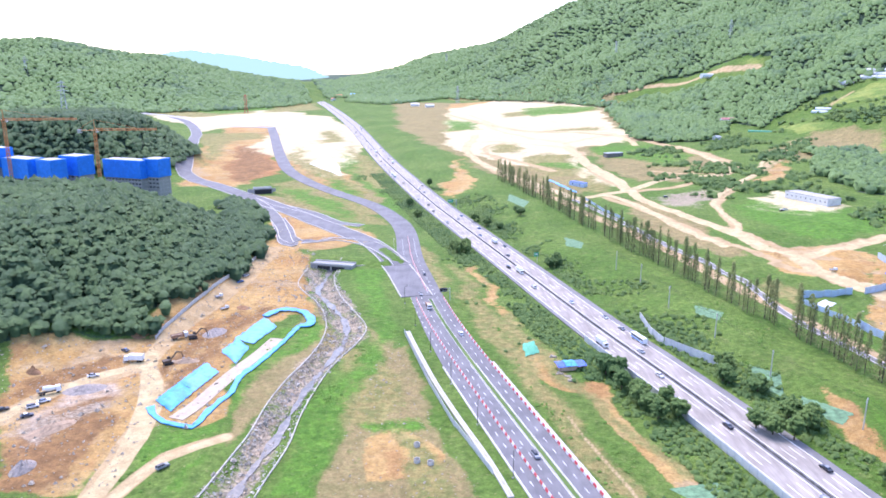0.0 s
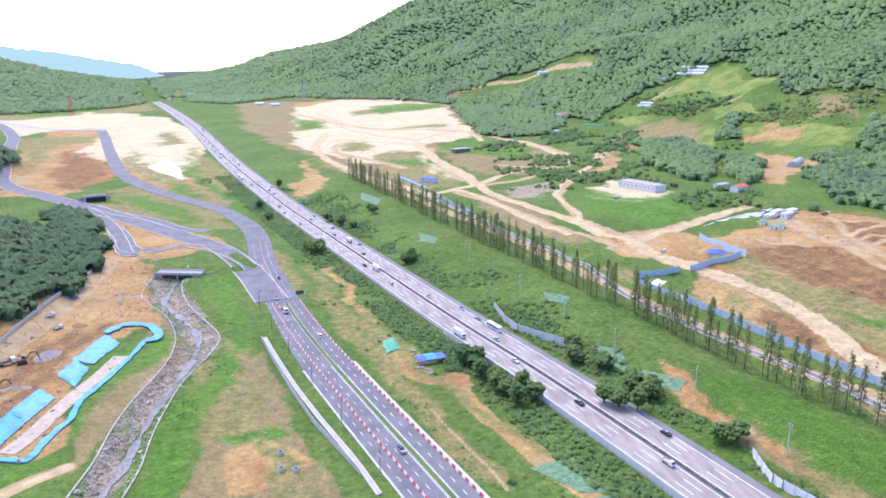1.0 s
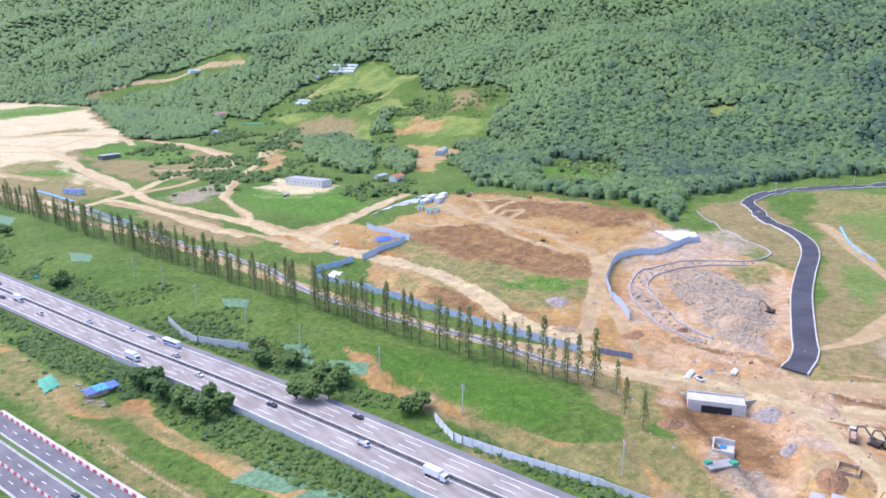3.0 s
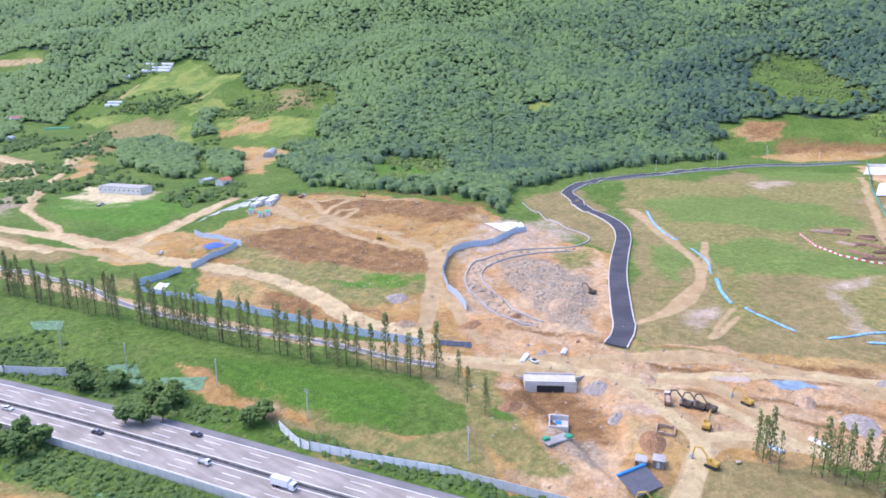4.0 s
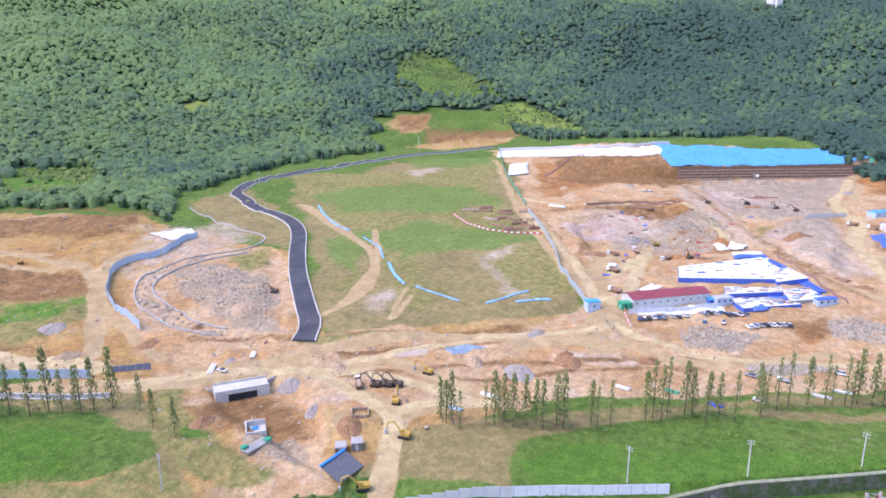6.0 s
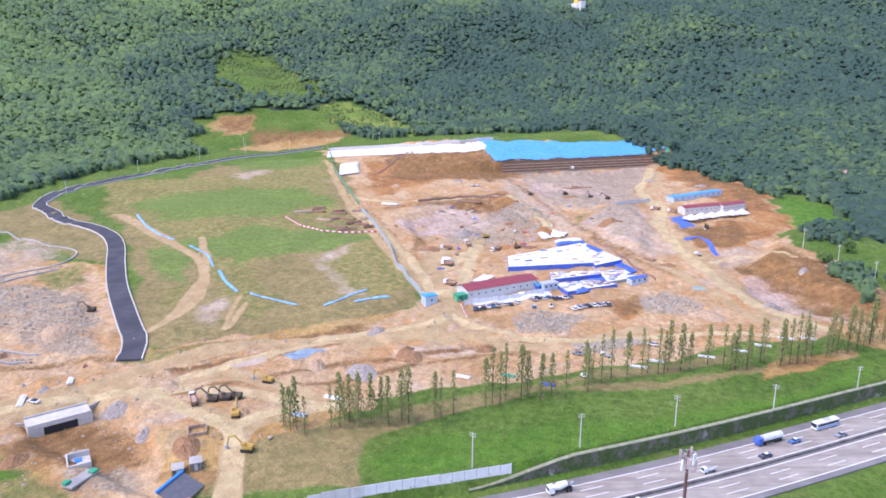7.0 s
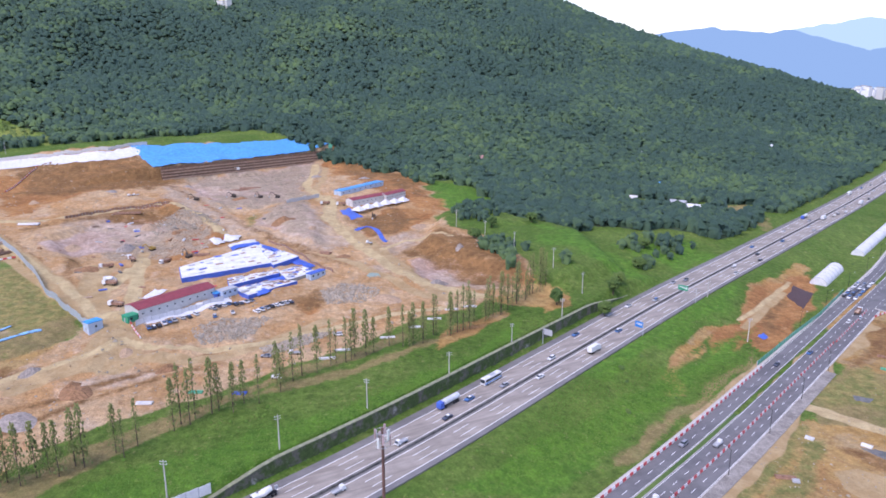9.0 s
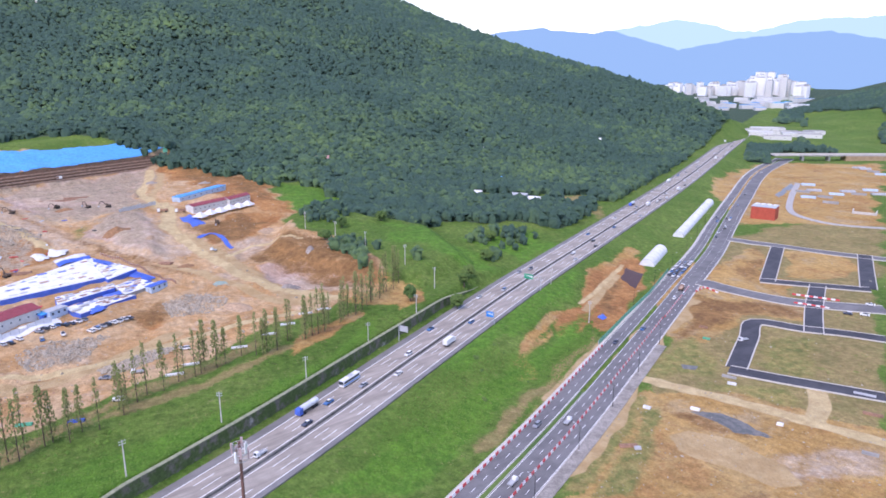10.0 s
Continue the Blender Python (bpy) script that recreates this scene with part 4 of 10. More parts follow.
AREAS['wash'].append([(456, 74), (477, 56), (393, 29), (360, 21), (368, 43)])
TRACKS['lane'].append(([(781, 104), (547, 49), (422, 14), (372, 0)], 3))
AREAS['meadow'].append([(590, 236), (640, 213), (646, 145), (617, 75), (577, 57), (568, 129), (551, 186), (554, 215)])  # green field
AREAS['meadow'].append([(473, 165), (491, 150), (493, 95), (482, 57), (496, 47), (480, 27), (453, 64), (432, 92), (431, 133)])  # green field
AREAS['meadow'].append([(452, 178), (462, 159), (426, 135), (406, 141), (417, 163)])
AREAS['wash'].append([(704, 177), (714, 96), (675, 81), (662, 163)])  # bare strip
AREAS['weeds'].append([(686, 299), (704, 198), (657, 84), (522, 41), (463, 44), (423, 99), (362, 70), (326, 79), (350, 100), (426, 132), (476, 180), (538, 239)])  # weedy field
TRACKS['lane'].append(([(548, 236), (491, 188), (449, 151), (404, 126), (352, 119), (325, 126)], 2.4))
TRACKS['lane'].append(([(356, 91), (334, 91), (320, 93)], 1.6))
AREAS['wash'].append([(533, -155), (520, -178), (460, -175), (435, -147), (471, -129)])  # washed earth
AREAS['wash'].append([(456, -198), (469, -233), (425, -221), (406, -192), (422, -176)])
AREAS['wash'].append([(376, -191), (364, -215), (329, -221), (327, -193), (350, -184)])
TRACKS['lane'].append(([(436, -143), (373, -160), (331, -168), (317, -185)], 3.5))
TRACKS['lane'].append(([(301, 26), (318, -9), (300, -39), (303, -66), (320, -109)], 4))
TRACKS['lane'].append(([(388, -5), (352, -10), (330, -4), (313, 12)], 5))
AREAS['dark'].append([(359, -103), (371, -126), (347, -121), (338, -103)])
AREAS['dark'].append([(722, -14), (762, -63), (756, -117), (688, -68)])
AREAS['dark'].append([(517, -200), (508, -243), (468, -220), (476, -193)])
AREAS['green'].append([(432, -301), (402, -321), (353, -322), (310, -316), (313, -341), (295, -292), (307, -281), (356, -289)])  # pasture
AREAS['green'].append([(371, -327), (359, -404), (333, -373), (327, -334)])
AREAS['green'].append([(617, -316), (618, -341), (525, -306), (503, -310), (485, -288), (520, -281)])
AREAS['clear'].append([(631, -317), (625, -345), (521, -309), (491, -314), (444, -294), (467, -287), (520, -276)])  # meadow
AREAS['dirt'].append([(342, -218), (310, -232), (293, -235), (278, -215), (293, -201), (310, -194)])  # slip
AREAS['dirt'].append([(254, -320), (277, -398), (263, -404), (242, -373), (214, -299), (212, -288), (234, -296)])  # pit
TRACKS['lane'].append(([(237, -307), (245, -329), (264, -375)], 2.5))
TRACKS['dirt'].append(([(198, -215), (220, -242), (230, -262), (239, -288), (230, -296)], 2.5))
AREAS['dirt'].append([(212, -224), (212, -234), (195, -220), (200, -214)])
AREAS['dirt'].append([(236, -381), (254, -440), (186, -455), (158, -393), (181, -375), (159, -314), (182, -305)])  # building plot
AREAS['dirt'].append([(159, -235), (155, -251), (130, -254), (94, -251), (85, -232), (131, -165)])  # building plot
AREAS['dirt'].append([(248, -472), (246, -529), (211, -459), (227, -434)])
AREAS['weeds'].append([(168, -270), (171, -297), (149, -287), (154, -261)])
AREAS['weeds'].append([(169, -189), (175, -212), (182, -230), (183, -218), (167, -169), (156, -146), (153, -151)])  # weedy foot of the bank
AREAS['dry'].append([(124, -225), (111, -251), (90, -243), (85, -232), (106, -213)])  # grey heap of earth
TRACKS['lane'].append(([(178, -208), (189, -239), (203, -281)], 1.8))
AREAS['wash'].append([(746, -85), (706, -98), (532, -109), (475, -110), (478, -103), (556, -91), (650, -77)])  # pale slope of the pit
AREAS['wash'].append([(742, -103), (751, -185), (729, -198), (667, -176), (642, -137), (666, -109)])  # pale pit floor
AREAS['rock'].append([(654, -107), (646, -160), (640, -202), (607, -202), (586, -145), (595, -107)])
AREAS['dark'].append([(778, -214), (775, -233), (679, -211), (663, -192)])
AREAS['dark'].append([(557, -70), (541, -93), (518, -98), (526, -77)])
AREAS['dark'].append([(628, -2), (618, -51), (574, -94), (551, -81), (561, -41), (586, -1)])
AREAS['wash'].append([(557, -19), (562, -46), (550, -72), (517, -59), (514, -21)])  # grey washed ground
AREAS['weeds'].append([(556, -126), (570, -139), (531, -132), (521, -123)])
AREAS['wash'].append([(554, -137), (578, -168), (575, -192), (528, -172), (507, -139), (515, -128)])
AREAS['rock'].append([(499, -141), (487, -163), (453, -152), (448, -139)])
AREAS['dark'].append([(772, -282), (751, -313), (646, -311), (661, -289)])
TRACKS['lane'].append(([(762, -259), (690, -232), (623, -202), (580, -193)], 3.5))
TRACKS['dark'].append(([(496, -123), (450, -135), (414, -143), (393, -154)], 1.6))  # trench
TRACKS['dark'].append(([(483, 0), (421, 7), (391, 1)], 2))
AREAS['dark'].append([(321, 15), (327, -9), (317, -25), (312, -9)])
AREAS['wash'].append([(306, 12), (312, -9), (293, -38), (286, -22), (292, 2)])
AREAS['dark'].append([(355, -102), (362, -123), (337, -118), (337, -100)])  # damp red patch
AREAS['wash'].append([(389, -152), (395, -169), (372, -170), (369, -152)])
AREAS['weeds'].append([(288, 135), (296, 105), (303, 79), (294, 87), (280, 126)])
AREAS['wash'].append([(238, 102), (250, 88), (243, 80), (232, 93)])
AREAS['dark'].append([(218, 147), (231, 129), (236, 106), (226, 93), (219, 108), (214, 130)])
AREAS['weeds'].append([(236, 171), (234, 152), (210, 127), (195, 105), (185, 87), (177, 100), (183, 120), (194, 142)])  # weedy slope
AREAS['green'].append([(205, 139), (213, 134), (203, 123), (197, 129)])
AREAS['wash'].append([(217, 136), (226, 129), (222, 119), (212, 124)])
AREAS['rock'].append([(202, 104), (214, 97), (202, 81), (189, 85), (192, 97)])  # rubble by the pit
AREAS['thicket'].append([(161, 261), (183, 228), (186, 205), (198, 185), (193, 166), (177, 159), (169, 171), (163, 196), (156, 224)])
AREAS['thicket'].append([(206, 20), (218, 5), (225, -30), (231, -72), (252, -145), (278, -199), (258, -187), (230, -113), (207, -47), (192, 8), (195, 17)])
AREAS['thicket'].append([(208, -161), (224, -224), (210, -240), (195, -210), (174, -159), (172, -134), (172, -118), (188, -130)])
AREAS['thicket'].append([(193, -214), (220, -259), (217, -280), (209, -279), (188, -230)])
AREAS['dark'].append([(-171, 293), (-160, 313), (-141, 306), (-150, 291), (-157, 276)])
AREAS['dark'].append([(-119, 276), (-118, 306), (-113, 352), (-104, 388), (-97, 383), (-104, 320), (-109, 281)])
AREAS['dark'].append([(-136, 205), (-134, 230), (-131, 250), (-125, 246), (-126, 215), (-127, 198)])
AREAS['dry'].append([(-137, 336), (-129, 406), (-126, 506), (-111, 475), (-112, 369), (-123, 319)])
AREAS['clear'].append([(454, -527), (443, -572), (411, -524), (416, -492)])
AREAS['dry'].append([(454, -529), (443, -572), (411, -524), (416, -492)])  # dry clearing
AREAS['clear'].append([(393, -501), (392, -533), (368, -497), (371, -482)])
AREAS['dry'].append([(393, -501), (392, -533), (368, -497), (371, -482)])
AREAS['clear'].append([(471, -480), (459, -533), (417, -482), (438, -451)])
AREAS['dry'].append([(177, -278), (179, -349), (153, -313), (146, -273), (157, -257)])  # dry grass on the plot
AREAS['weeds'].append([(133, -162), (152, -214), (158, -237), (152, -247), (138, -205), (125, -174)])  # dry grass on the plot
AREAS['weeds'].append([(143, -277), (111, -289), (107, -280), (135, -271)])
AREAS['dark'].append([(203, -358), (204, -393), (186, -368), (181, -333)])
AREAS['dark'].append([(145, -240), (125, -246), (101, -239), (118, -234)])
AREAS['dark'].append([(239, 317), (252, 299), (242, 265), (228, 258), (225, 281)])
AREAS['dark'].append([(273, 341), (277, 306), (266, 262), (250, 233), (250, 255), (260, 296)])  # low dark berm
AREAS['weeds'].append([(234, 345), (244, 319), (232, 309), (226, 330)])
AREAS['dirt'].append([(153, 275), (157, 250), (160, 220), (163, 192), (165, 170), (166, 164), (160, 182), (151, 211), (146, 247)])  # bare slope above the sound wall
AREAS['weeds'].append([(153, 183), (165, 164), (172, 147), (175, 131), (157, 143), (144, 168)])
TRACKS['sand'].append(([(413, 914), (354, 809), (282, 711), (252, 648), (240, 574), (226, 533)], 2.6))  # farm track
TRACKS['sand'].append(([(239, 462), (292, 493), (324, 509), (374, 539)], 4.5))
TRACKS['sand'].append(([(239, 462), (240, 423), (250, 400)], 6.0))
TRACKS['sand'].append(([(191, 1123), (265, 1197), (318, 1192)], 4))
TRACKS['sand'].append(([(60, 1273), (38, 1114), (43, 990), (74, 872), (113, 753), (136, 685)], 5))
TRACKS['sand'].append(([(-136, 306), (-123, 281), (-116, 260), (-111, 233), (-110, 208), (-111, 199)], 3.6))  # haul road on the west bank
TRACKS['sand'].append(([(-104, 199), (-96, 220), (-79, 236)], 2.2))
AREAS['wood'].append([(426, 565), (460, 539), (473, 500), (508, 453), (515, 390), (504, 338), (480, 305), (725, 472), (671, 623), (557, 696)])  # wood above the field
AREAS['granite'].append([(862, 111), (803, -87), (820, -299), (725, -325), (554, -299), (521, -291), (502, -256), (444, -243), (410, -254), (342, -241), (319, -226), (299, -143), (276, -84), (261, -35), (247, 23), (235, 66), (229, 108), (227, 146), (285, 178), (286, 120), (317, 28), (360, -1), (455, 20), (569, 48)])  # weathered granite of the great site
AREAS['granite'].append([(351, 259), (418, 258), (426, 209), (357, 161), (289, 130), (310, 81), (281, 73), (245, 100), (181, 70), (170, 96), (214, 120), (224, 146), (236, 171), (276, 212)])  # weathered granite
AREAS['dirt'].append([(-149, 333), (-153, 350), (-146, 398), (-145, 502), (-132, 544), (-124, 506), (-125, 393), (-136, 326)])  # bare foot of the wood
TRACKS['sand'].append(([(161, -257), (148, -261), (126, -267), (105, -272), (85, -275), (73, -277)], 3.6))  # track between the plots
TRACKS['sand'].append(([(109, -303), (101, -289), (97, -273)], 4))
AREAS['lane'].append([(128, -221), (123, -231), (108, -233), (87, -231), (79, -227), (84, -216), (98, -214), (119, -214)])  # levelled grey earth
AREAS['weeds'].append([(168, -269), (175, -303), (171, -319), (150, -301), (140, -293), (155, -271)])
AREAS['dirt'].append([(199, -366), (197, -401), (157, -401), (146, -383), (172, -367), (168, -323), (171, -297)])  # bare plot
AREAS['dirt'].append([(248, -481), (237, -518), (205, -446), (217, -411)])  # bare plot
AREAS['dirt'].append([(221, -521), (183, -554), (156, -481), (195, -457)])  # bare plot
AREAS['weeds'].append([(123, -166), (137, -205), (149, -232), (142, -242), (126, -206), (113, -177)])  # dry grass on the plot
AREAS['dry'].append([(125, -208), (109, -214), (88, -213), (88, -206), (110, -181)])
AREAS['weeds'].append([(145, -278), (116, -295), (104, -289), (108, -279), (136, -271)])
AREAS['dirt'].append([(131, -162), (107, -194), (64, -251), (54, -219), (121, -140)])  # building plot
AREAS['pale'].append([(-478, 1893), (-287, 1806), (-164, 1455), (-117, 1106), (-123, 889), (-175, 985), (-261, 1255), (-357, 1451)])  # pale earth, lightened in place of glare
AREAS['pale'].append([(-608, 1715), (-595, 1800), (-455, 1801), (-380, 1548), (-443, 1473), (-480, 1392)])
AREAS['weeds'].append([(-180, 793), (-87, 757), (-41, 604), (-70, 604), (-120, 668), (-162, 711)])
AREAS['dirt'].append([(-304, 803), (-406, 1173), (-447, 1343), (-300, 935), (-230, 790), (-279, 806)])
AREAS['weeds'].append([(-162, 1257), (-77, 935), (-52, 774), (-86, 809), (-129, 935)])
AREAS['dry'].append([(-219, 774), (-172, 758), (-123, 681), (-72, 616), (-69, 593), (-126, 641), (-182, 698)])
AREAS['dirt'].append([(-369, 1158), (-363, 1303), (-305, 1255), (-218, 935), (-220, 827), (-268, 854), (-318, 982)])  # earth mound
AREAS['weeds'].append([(-44, 654), (-10, 506), (6, 410), (-5, 410), (-26, 506)])
AREAS['wood'].append([(-227, 738), (-186, 684), (-156, 615), (-139, 562), (-132, 514), (-134, 463), (-139, 404), (-144, 355), (-151, 359), (-152, 511)])  # flank of the pine hill
AREAS['dirt'].append([(281, -147), (292, -172), (293, -193), (283, -193), (272, -160), (263, -132)])  # worn strip under the tree row
AREAS['dry'].append([(253, -38), (259, -66), (268, -107), (280, -149), (286, -180), (279, -173), (261, -115), (250, -64)])  # worn strip under the tree row

SCRUB = [[(1202, 350), (1289, 318), (1263, 229), (1154, 160), (1077, 122), (1059, 158), (1035, 250), (1122, 316)], [(740, 949), (779, 890), (781, 819), (722, 772), (673, 832), (679, 893)], [(1041, 144), (1052, 80), (982, 1), (959, 11), (971, 70), (1008, 127)], [(545, 507), (621, 560), (655, 512), (564, 427), (525, 438)]]  # shrubby slopes and gardens in the wood
AREAS['crop'].append([(1041, 144), (1052, 80), (982, 1), (959, 11), (971, 70), (1008, 127)])
AREAS['clear'].append([(403, -291), (425, -356), (391, -385), (366, -434), (338, -414), (321, -317), (332, -279)])  # pasture beside the motorway
for p in ([(445, -529), (446, -567), (414, -524), (419, -502)], [(383, -496), (396, -536), (369, -505), (362, -477)]):
    AREAS['clear'].append(p)
    AREAS['dry'].append(p)
AREAS['rock'].append([(356, 240), (383, 232), (376, 200), (360, 176), (331, 175), (306, 143), (287, 136), (286, 151), (314, 179), (325, 208)])  # rubble inside the bend of the channel
AREAS['wash'].append([(285, 167), (284, 181), (297, 207), (312, 228), (343, 248), (371, 251), (399, 238), (415, 221), (433, 216), (410, 214), (390, 232), (363, 241), (342, 237), (323, 224), (311, 206), (295, 181), (292, 166)])
AREAS['wood'].append([(548, -1064), (602, -1380), (502, -1196), (481, -1073)])
AREAS['wood'].append([(-290, 2264), (-150, 2094), (-7, 2274), (40, 2520), (-330, 2560)])  # trees at the valley head
AREAS['wood'].append([(-640, 2130), (-500, 2140), (-470, 2420), (-360, 2500), (-300, 2900), (-760, 2800)])
AREAS['wood'].append([(490, 940), (549, 978), (540, 848), (425, 666), (405, 720), (447, 874)])  # groves between the farm fields
AREAS['wood'].append([(599, 919), (655, 982), (659, 957), (609, 895)])
AREAS['wood'].append([(524, 795), (534, 734), (444, 609), (445, 652)])
AREAS['grove'] = AREAS['wood'][-3:]
AREAS['crop'].append([(588, 1088), (625, 969), (567, 891), (492, 908), (498, 973)])  # bright field
AREAS['crop'].append([(733, 1263), (798, 1223), (779, 1154), (758, 1036), (727, 1130), (650, 1203), (633, 1216)])  # upper meadow
AREAS['dry'].append([(442, 975), (572, 1141), (597, 1065), (535, 988), (426, 884)])
AREAS['dirt'].append([(626, 906), (661, 885), (670, 831), (637, 813), (616, 877)])  # red field
AREAS['dirt'].append([(562, 773), (599, 787), (608, 740), (501, 656), (490, 663)])  # red field
AREAS['pale'].append([(283, 659), (351, 713), (344, 600), (298, 605)])  # yard
AREAS['green'].append([(316, 618), (354, 628), (363, 569), (334, 513), (271, 540)])
AREAS['pale'].append([(-186, 985), (-173, 1072), (-136, 935), (-123, 867), (-155, 867)])
AREAS['dirt'].append([(21, 1026), (33, 896), (26, 781), (10, 753), (-5, 791), (8, 857)])  # slip
TRACKS['sand'].append(([(36, 1168), (85, 1176), (158, 1103), (183, 1059), (188, 926), (194, 831), (194, 732)], 6))
TRACKS['sand'].append(([(60, 1708), (126, 1338), (184, 1274), (278, 1258), (295, 1152), (289, 1079)], 5))
AREAS['scrub'] += SCRUB
AREAS['dark'].append([(-182, 270), (-181, 293), (-165, 307), (-158, 297), (-167, 276), (-174, 256)])
AREAS['dark'].append([(-158, 229), (-154, 260), (-143, 277), (-136, 271), (-140, 242), (-145, 208)])
AREAS['dark'].append([(-145, 335), (-137, 361), (-135, 452), (-129, 479), (-123, 384), (-128, 328)])
AREAS['wash'].append([(-161, 242), (-158, 277), (-145, 291), (-135, 276), (-142, 238), (-147, 215)])
AREAS['dark'].append([(-143, 205), (-138, 238), (-133, 260), (-125, 251), (-125, 209), (-128, 199), (-139, 198)])
TRACKS['sand'].append(([(-170, 251), (-163, 270), (-155, 287), (-141, 299), (-136, 306)], 3.2))
TRACKS['sand'].append(([(-138, 316), (-124, 276), (-114, 240), (-110, 216), (-111, 199)], 3.4))
AREAS['green'].append([(-121, 199), (-116, 227), (-108, 214), (-109, 199)])
AREAS['green'].append([(-112, 249), (-96, 242), (-84, 251), (-83, 236), (-99, 223), (-101, 209), (-107, 230)])
AREAS['dark'].append([(-327, 1093), (-335, 1200), (-288, 1163), (-233, 985), (-215, 852), (-234, 827), (-278, 922)])
AREAS['weeds'].append([(-329, 966), (-399, 1210), (-422, 1401), (-353, 1304), (-351, 1158), (-318, 982)])
AREAS['weeds'].append([(-186, 838), (-144, 808), (-78, 677), (-46, 604), (-74, 642), (-144, 739)])
AREAS['green'].append([(-168, 1162), (-120, 986), (-56, 742), (-33, 641), (-48, 641), (-93, 809), (-144, 986)])
AREAS['weeds'].append([(-261, 1256), (-166, 934), (-119, 808), (-86, 742), (-111, 757), (-165, 867), (-226, 1042)])
AREAS['green'].append([(-683, 1932), (-602, 2131), (-480, 2178), (-472, 1994), (-563, 1832)])
for p in ([(404, -292), (386, -302), (357, -303), (334, -328), (312, -320), (300, -297), (343, -312), (354, -291), (373, -274)], [(368, -341), (352, -363), (345, -393), (333, -394), (311, -343), (326, -341), (342, -330)], [(636, -315), (613, -342), (568, -343), (522, -343), (493, -328), (493, -298), (533, -297)], [(366, -269), (338, -270), (311, -257), (343, -260)]):
    AREAS['clear'].append(p)  # lush meadow between the woods
    AREAS['green'].append(p)
AREAS['pink'] += [[(728, -100), (764, -147), (782, -206), (796, -258), (671, -209), (604, -166), (602, -113), (665, -99)], [(527, -126), (583, -157), (577, -179), (508, -173), (463, -155), (448, -142), (490, -134)], [(395, -185), (389, -210), (345, -221), (335, -210), (343, -185), (367, -179)]]  # crushed pink granite
AREAS['clay'] += [[(804, -295), (774, -309), (653, -312), (542, -295), (511, -275), (528, -264), (612, -263), (716, -253), (788, -268)], [(422, -214), (407, -227), (370, -224), (340, -227), (322, -232), (319, -225), (340, -219), (366, -212), (393, -207), (412, -204)],
                  [(532, -220), (535, -255), (516, -265), (466, -222), (459, -192), (496, -196)], [(662, -82), (608, -90), (555, -99), (498, -97), (461, -74), (454, -56), (500, -50), (560, -62), (620, -66)], [(354, -103), (352, -114), (332, -109), (334, -101)]]  # red-brown subsoil
AREAS['clay'] += [[(252, -317), (273, -363), (281, -404), (273, -422), (237, -373), (209, -294), (210, -283), (225, -293)], [(239, -283), (252, -317), (225, -293), (218, -280), (222, -262)], [(-294, 977), (-334, 1175), (-300, 1222), (-216, 948), (-215, 850), (-252, 863)]]
TRACKS['sand'].append(([(245, -312), (252, -338), (275, -396)], 1.4))  # path along the cut slope
TRACKS['sand'].append(([(425, -182), (440, -209), (418, -233)], 2.4))
TRACKS['sand'].append(([(783, -257), (700, -222), (640, -201), (576, -200), (514, -176)], 4.5))  # haul road climbing out of the pit
# weed colour and pale earth lighten this strip in place of haze
AREAS['weeds'].append([(-195, 817), (-178, 851), (-100, 734), (-62, 631), (-104, 663), (-166, 754)])
AREAS['pale'].append([(-202, 1049), (-167, 1087), (-121, 891), (-149, 877)])
TRACKS['sand'].append(([(553, 45), (499, 28), (447, 12), (404, 1), (367, -6)], 3.0))  # track inside the field hoarding
TRACKS['dark'].append(([(553, 37), (489, 21), (447, 9), (394, -5)], 1.4))
TRACKS['sand'].append(([(609, 54), (596, 32), (602, 0), (613, -37), (617, -71), (567, -90), (505, -96)], 4.0))  # road along the bench
AREAS['pink'].append([(523, 18), (576, -15), (590, -45), (570, -73), (527, -63), (512, -30), (494, 1)])
AREAS['clay'].append([(757, 54), (774, -2), (761, -75), (712, -73), (677, -24), (647, 21), (614, 43), (676, 55)])
AREAS['wash'].append([(423, 65), (464, 46), (454, 24), (402, 13), (395, 23), (399, 49)])
AREAS['wash'].append([(719, 160), (725, 128), (715, 92), (697, 93), (681, 126), (668, 150)])
TRACKS['sand'].append(([(414, -15), (445, -30), (474, -40), (373, -20), (370, -11)], 4.0))
AREAS['weeds'].append([(434, 61), (471, 46), (478, 27), (373, 2), (357, 22), (378, 43)])
AREAS['weeds'].append([(552, 113), (570, 89), (572, 54), (528, 38), (488, 62), (507, 92)])
AREAS['weeds'].append([(653, 147), (681, 121), (697, 90), (665, 83), (650, 113), (618, 140)])
AREAS['wash'].append([(96, -230), (88, -258), (73, -269), (66, -249), (82, -225)])  # pale trodden earth on the plot
TRACKS['wash'].append(([(745, -82), (647, -101), (556, -112), (515, -119), (440, -142)], 2.6))
TRACKS['dark'].append(([(744, -86), (623, -100), (544, -113), (503, -121)], 1.3))
AREAS['dirt'].append([(249, -308), (272, -366), (275, -409), (260, -400), (227, -334), (205, -280), (232, -299)])
AREAS['dark'].append([(251, -329), (263, -372), (253, -371), (224, -309)])
AREAS['wood'].append([(460, -1130), (598, -1469), (586, -1543), (487, -1370), (411, -1158)])
AREAS['wood'].append([(481, -961), (581, -1174), (586, -1277), (484, -1070), (457, -962)])
AREAS['dark'].append([(974, 286), (1001, 221), (949, 208), (923, 266)])
AREAS['dark'].append([(940, 223), (997, 99), (950, 93), (903, 214)])
AREAS['dirt'].append([(974, 286), (1001, 221), (949, 208), (923, 266)])
AREAS['weeds'].append([(196, 421), (209, 397), (192, 373), (181, 397)])
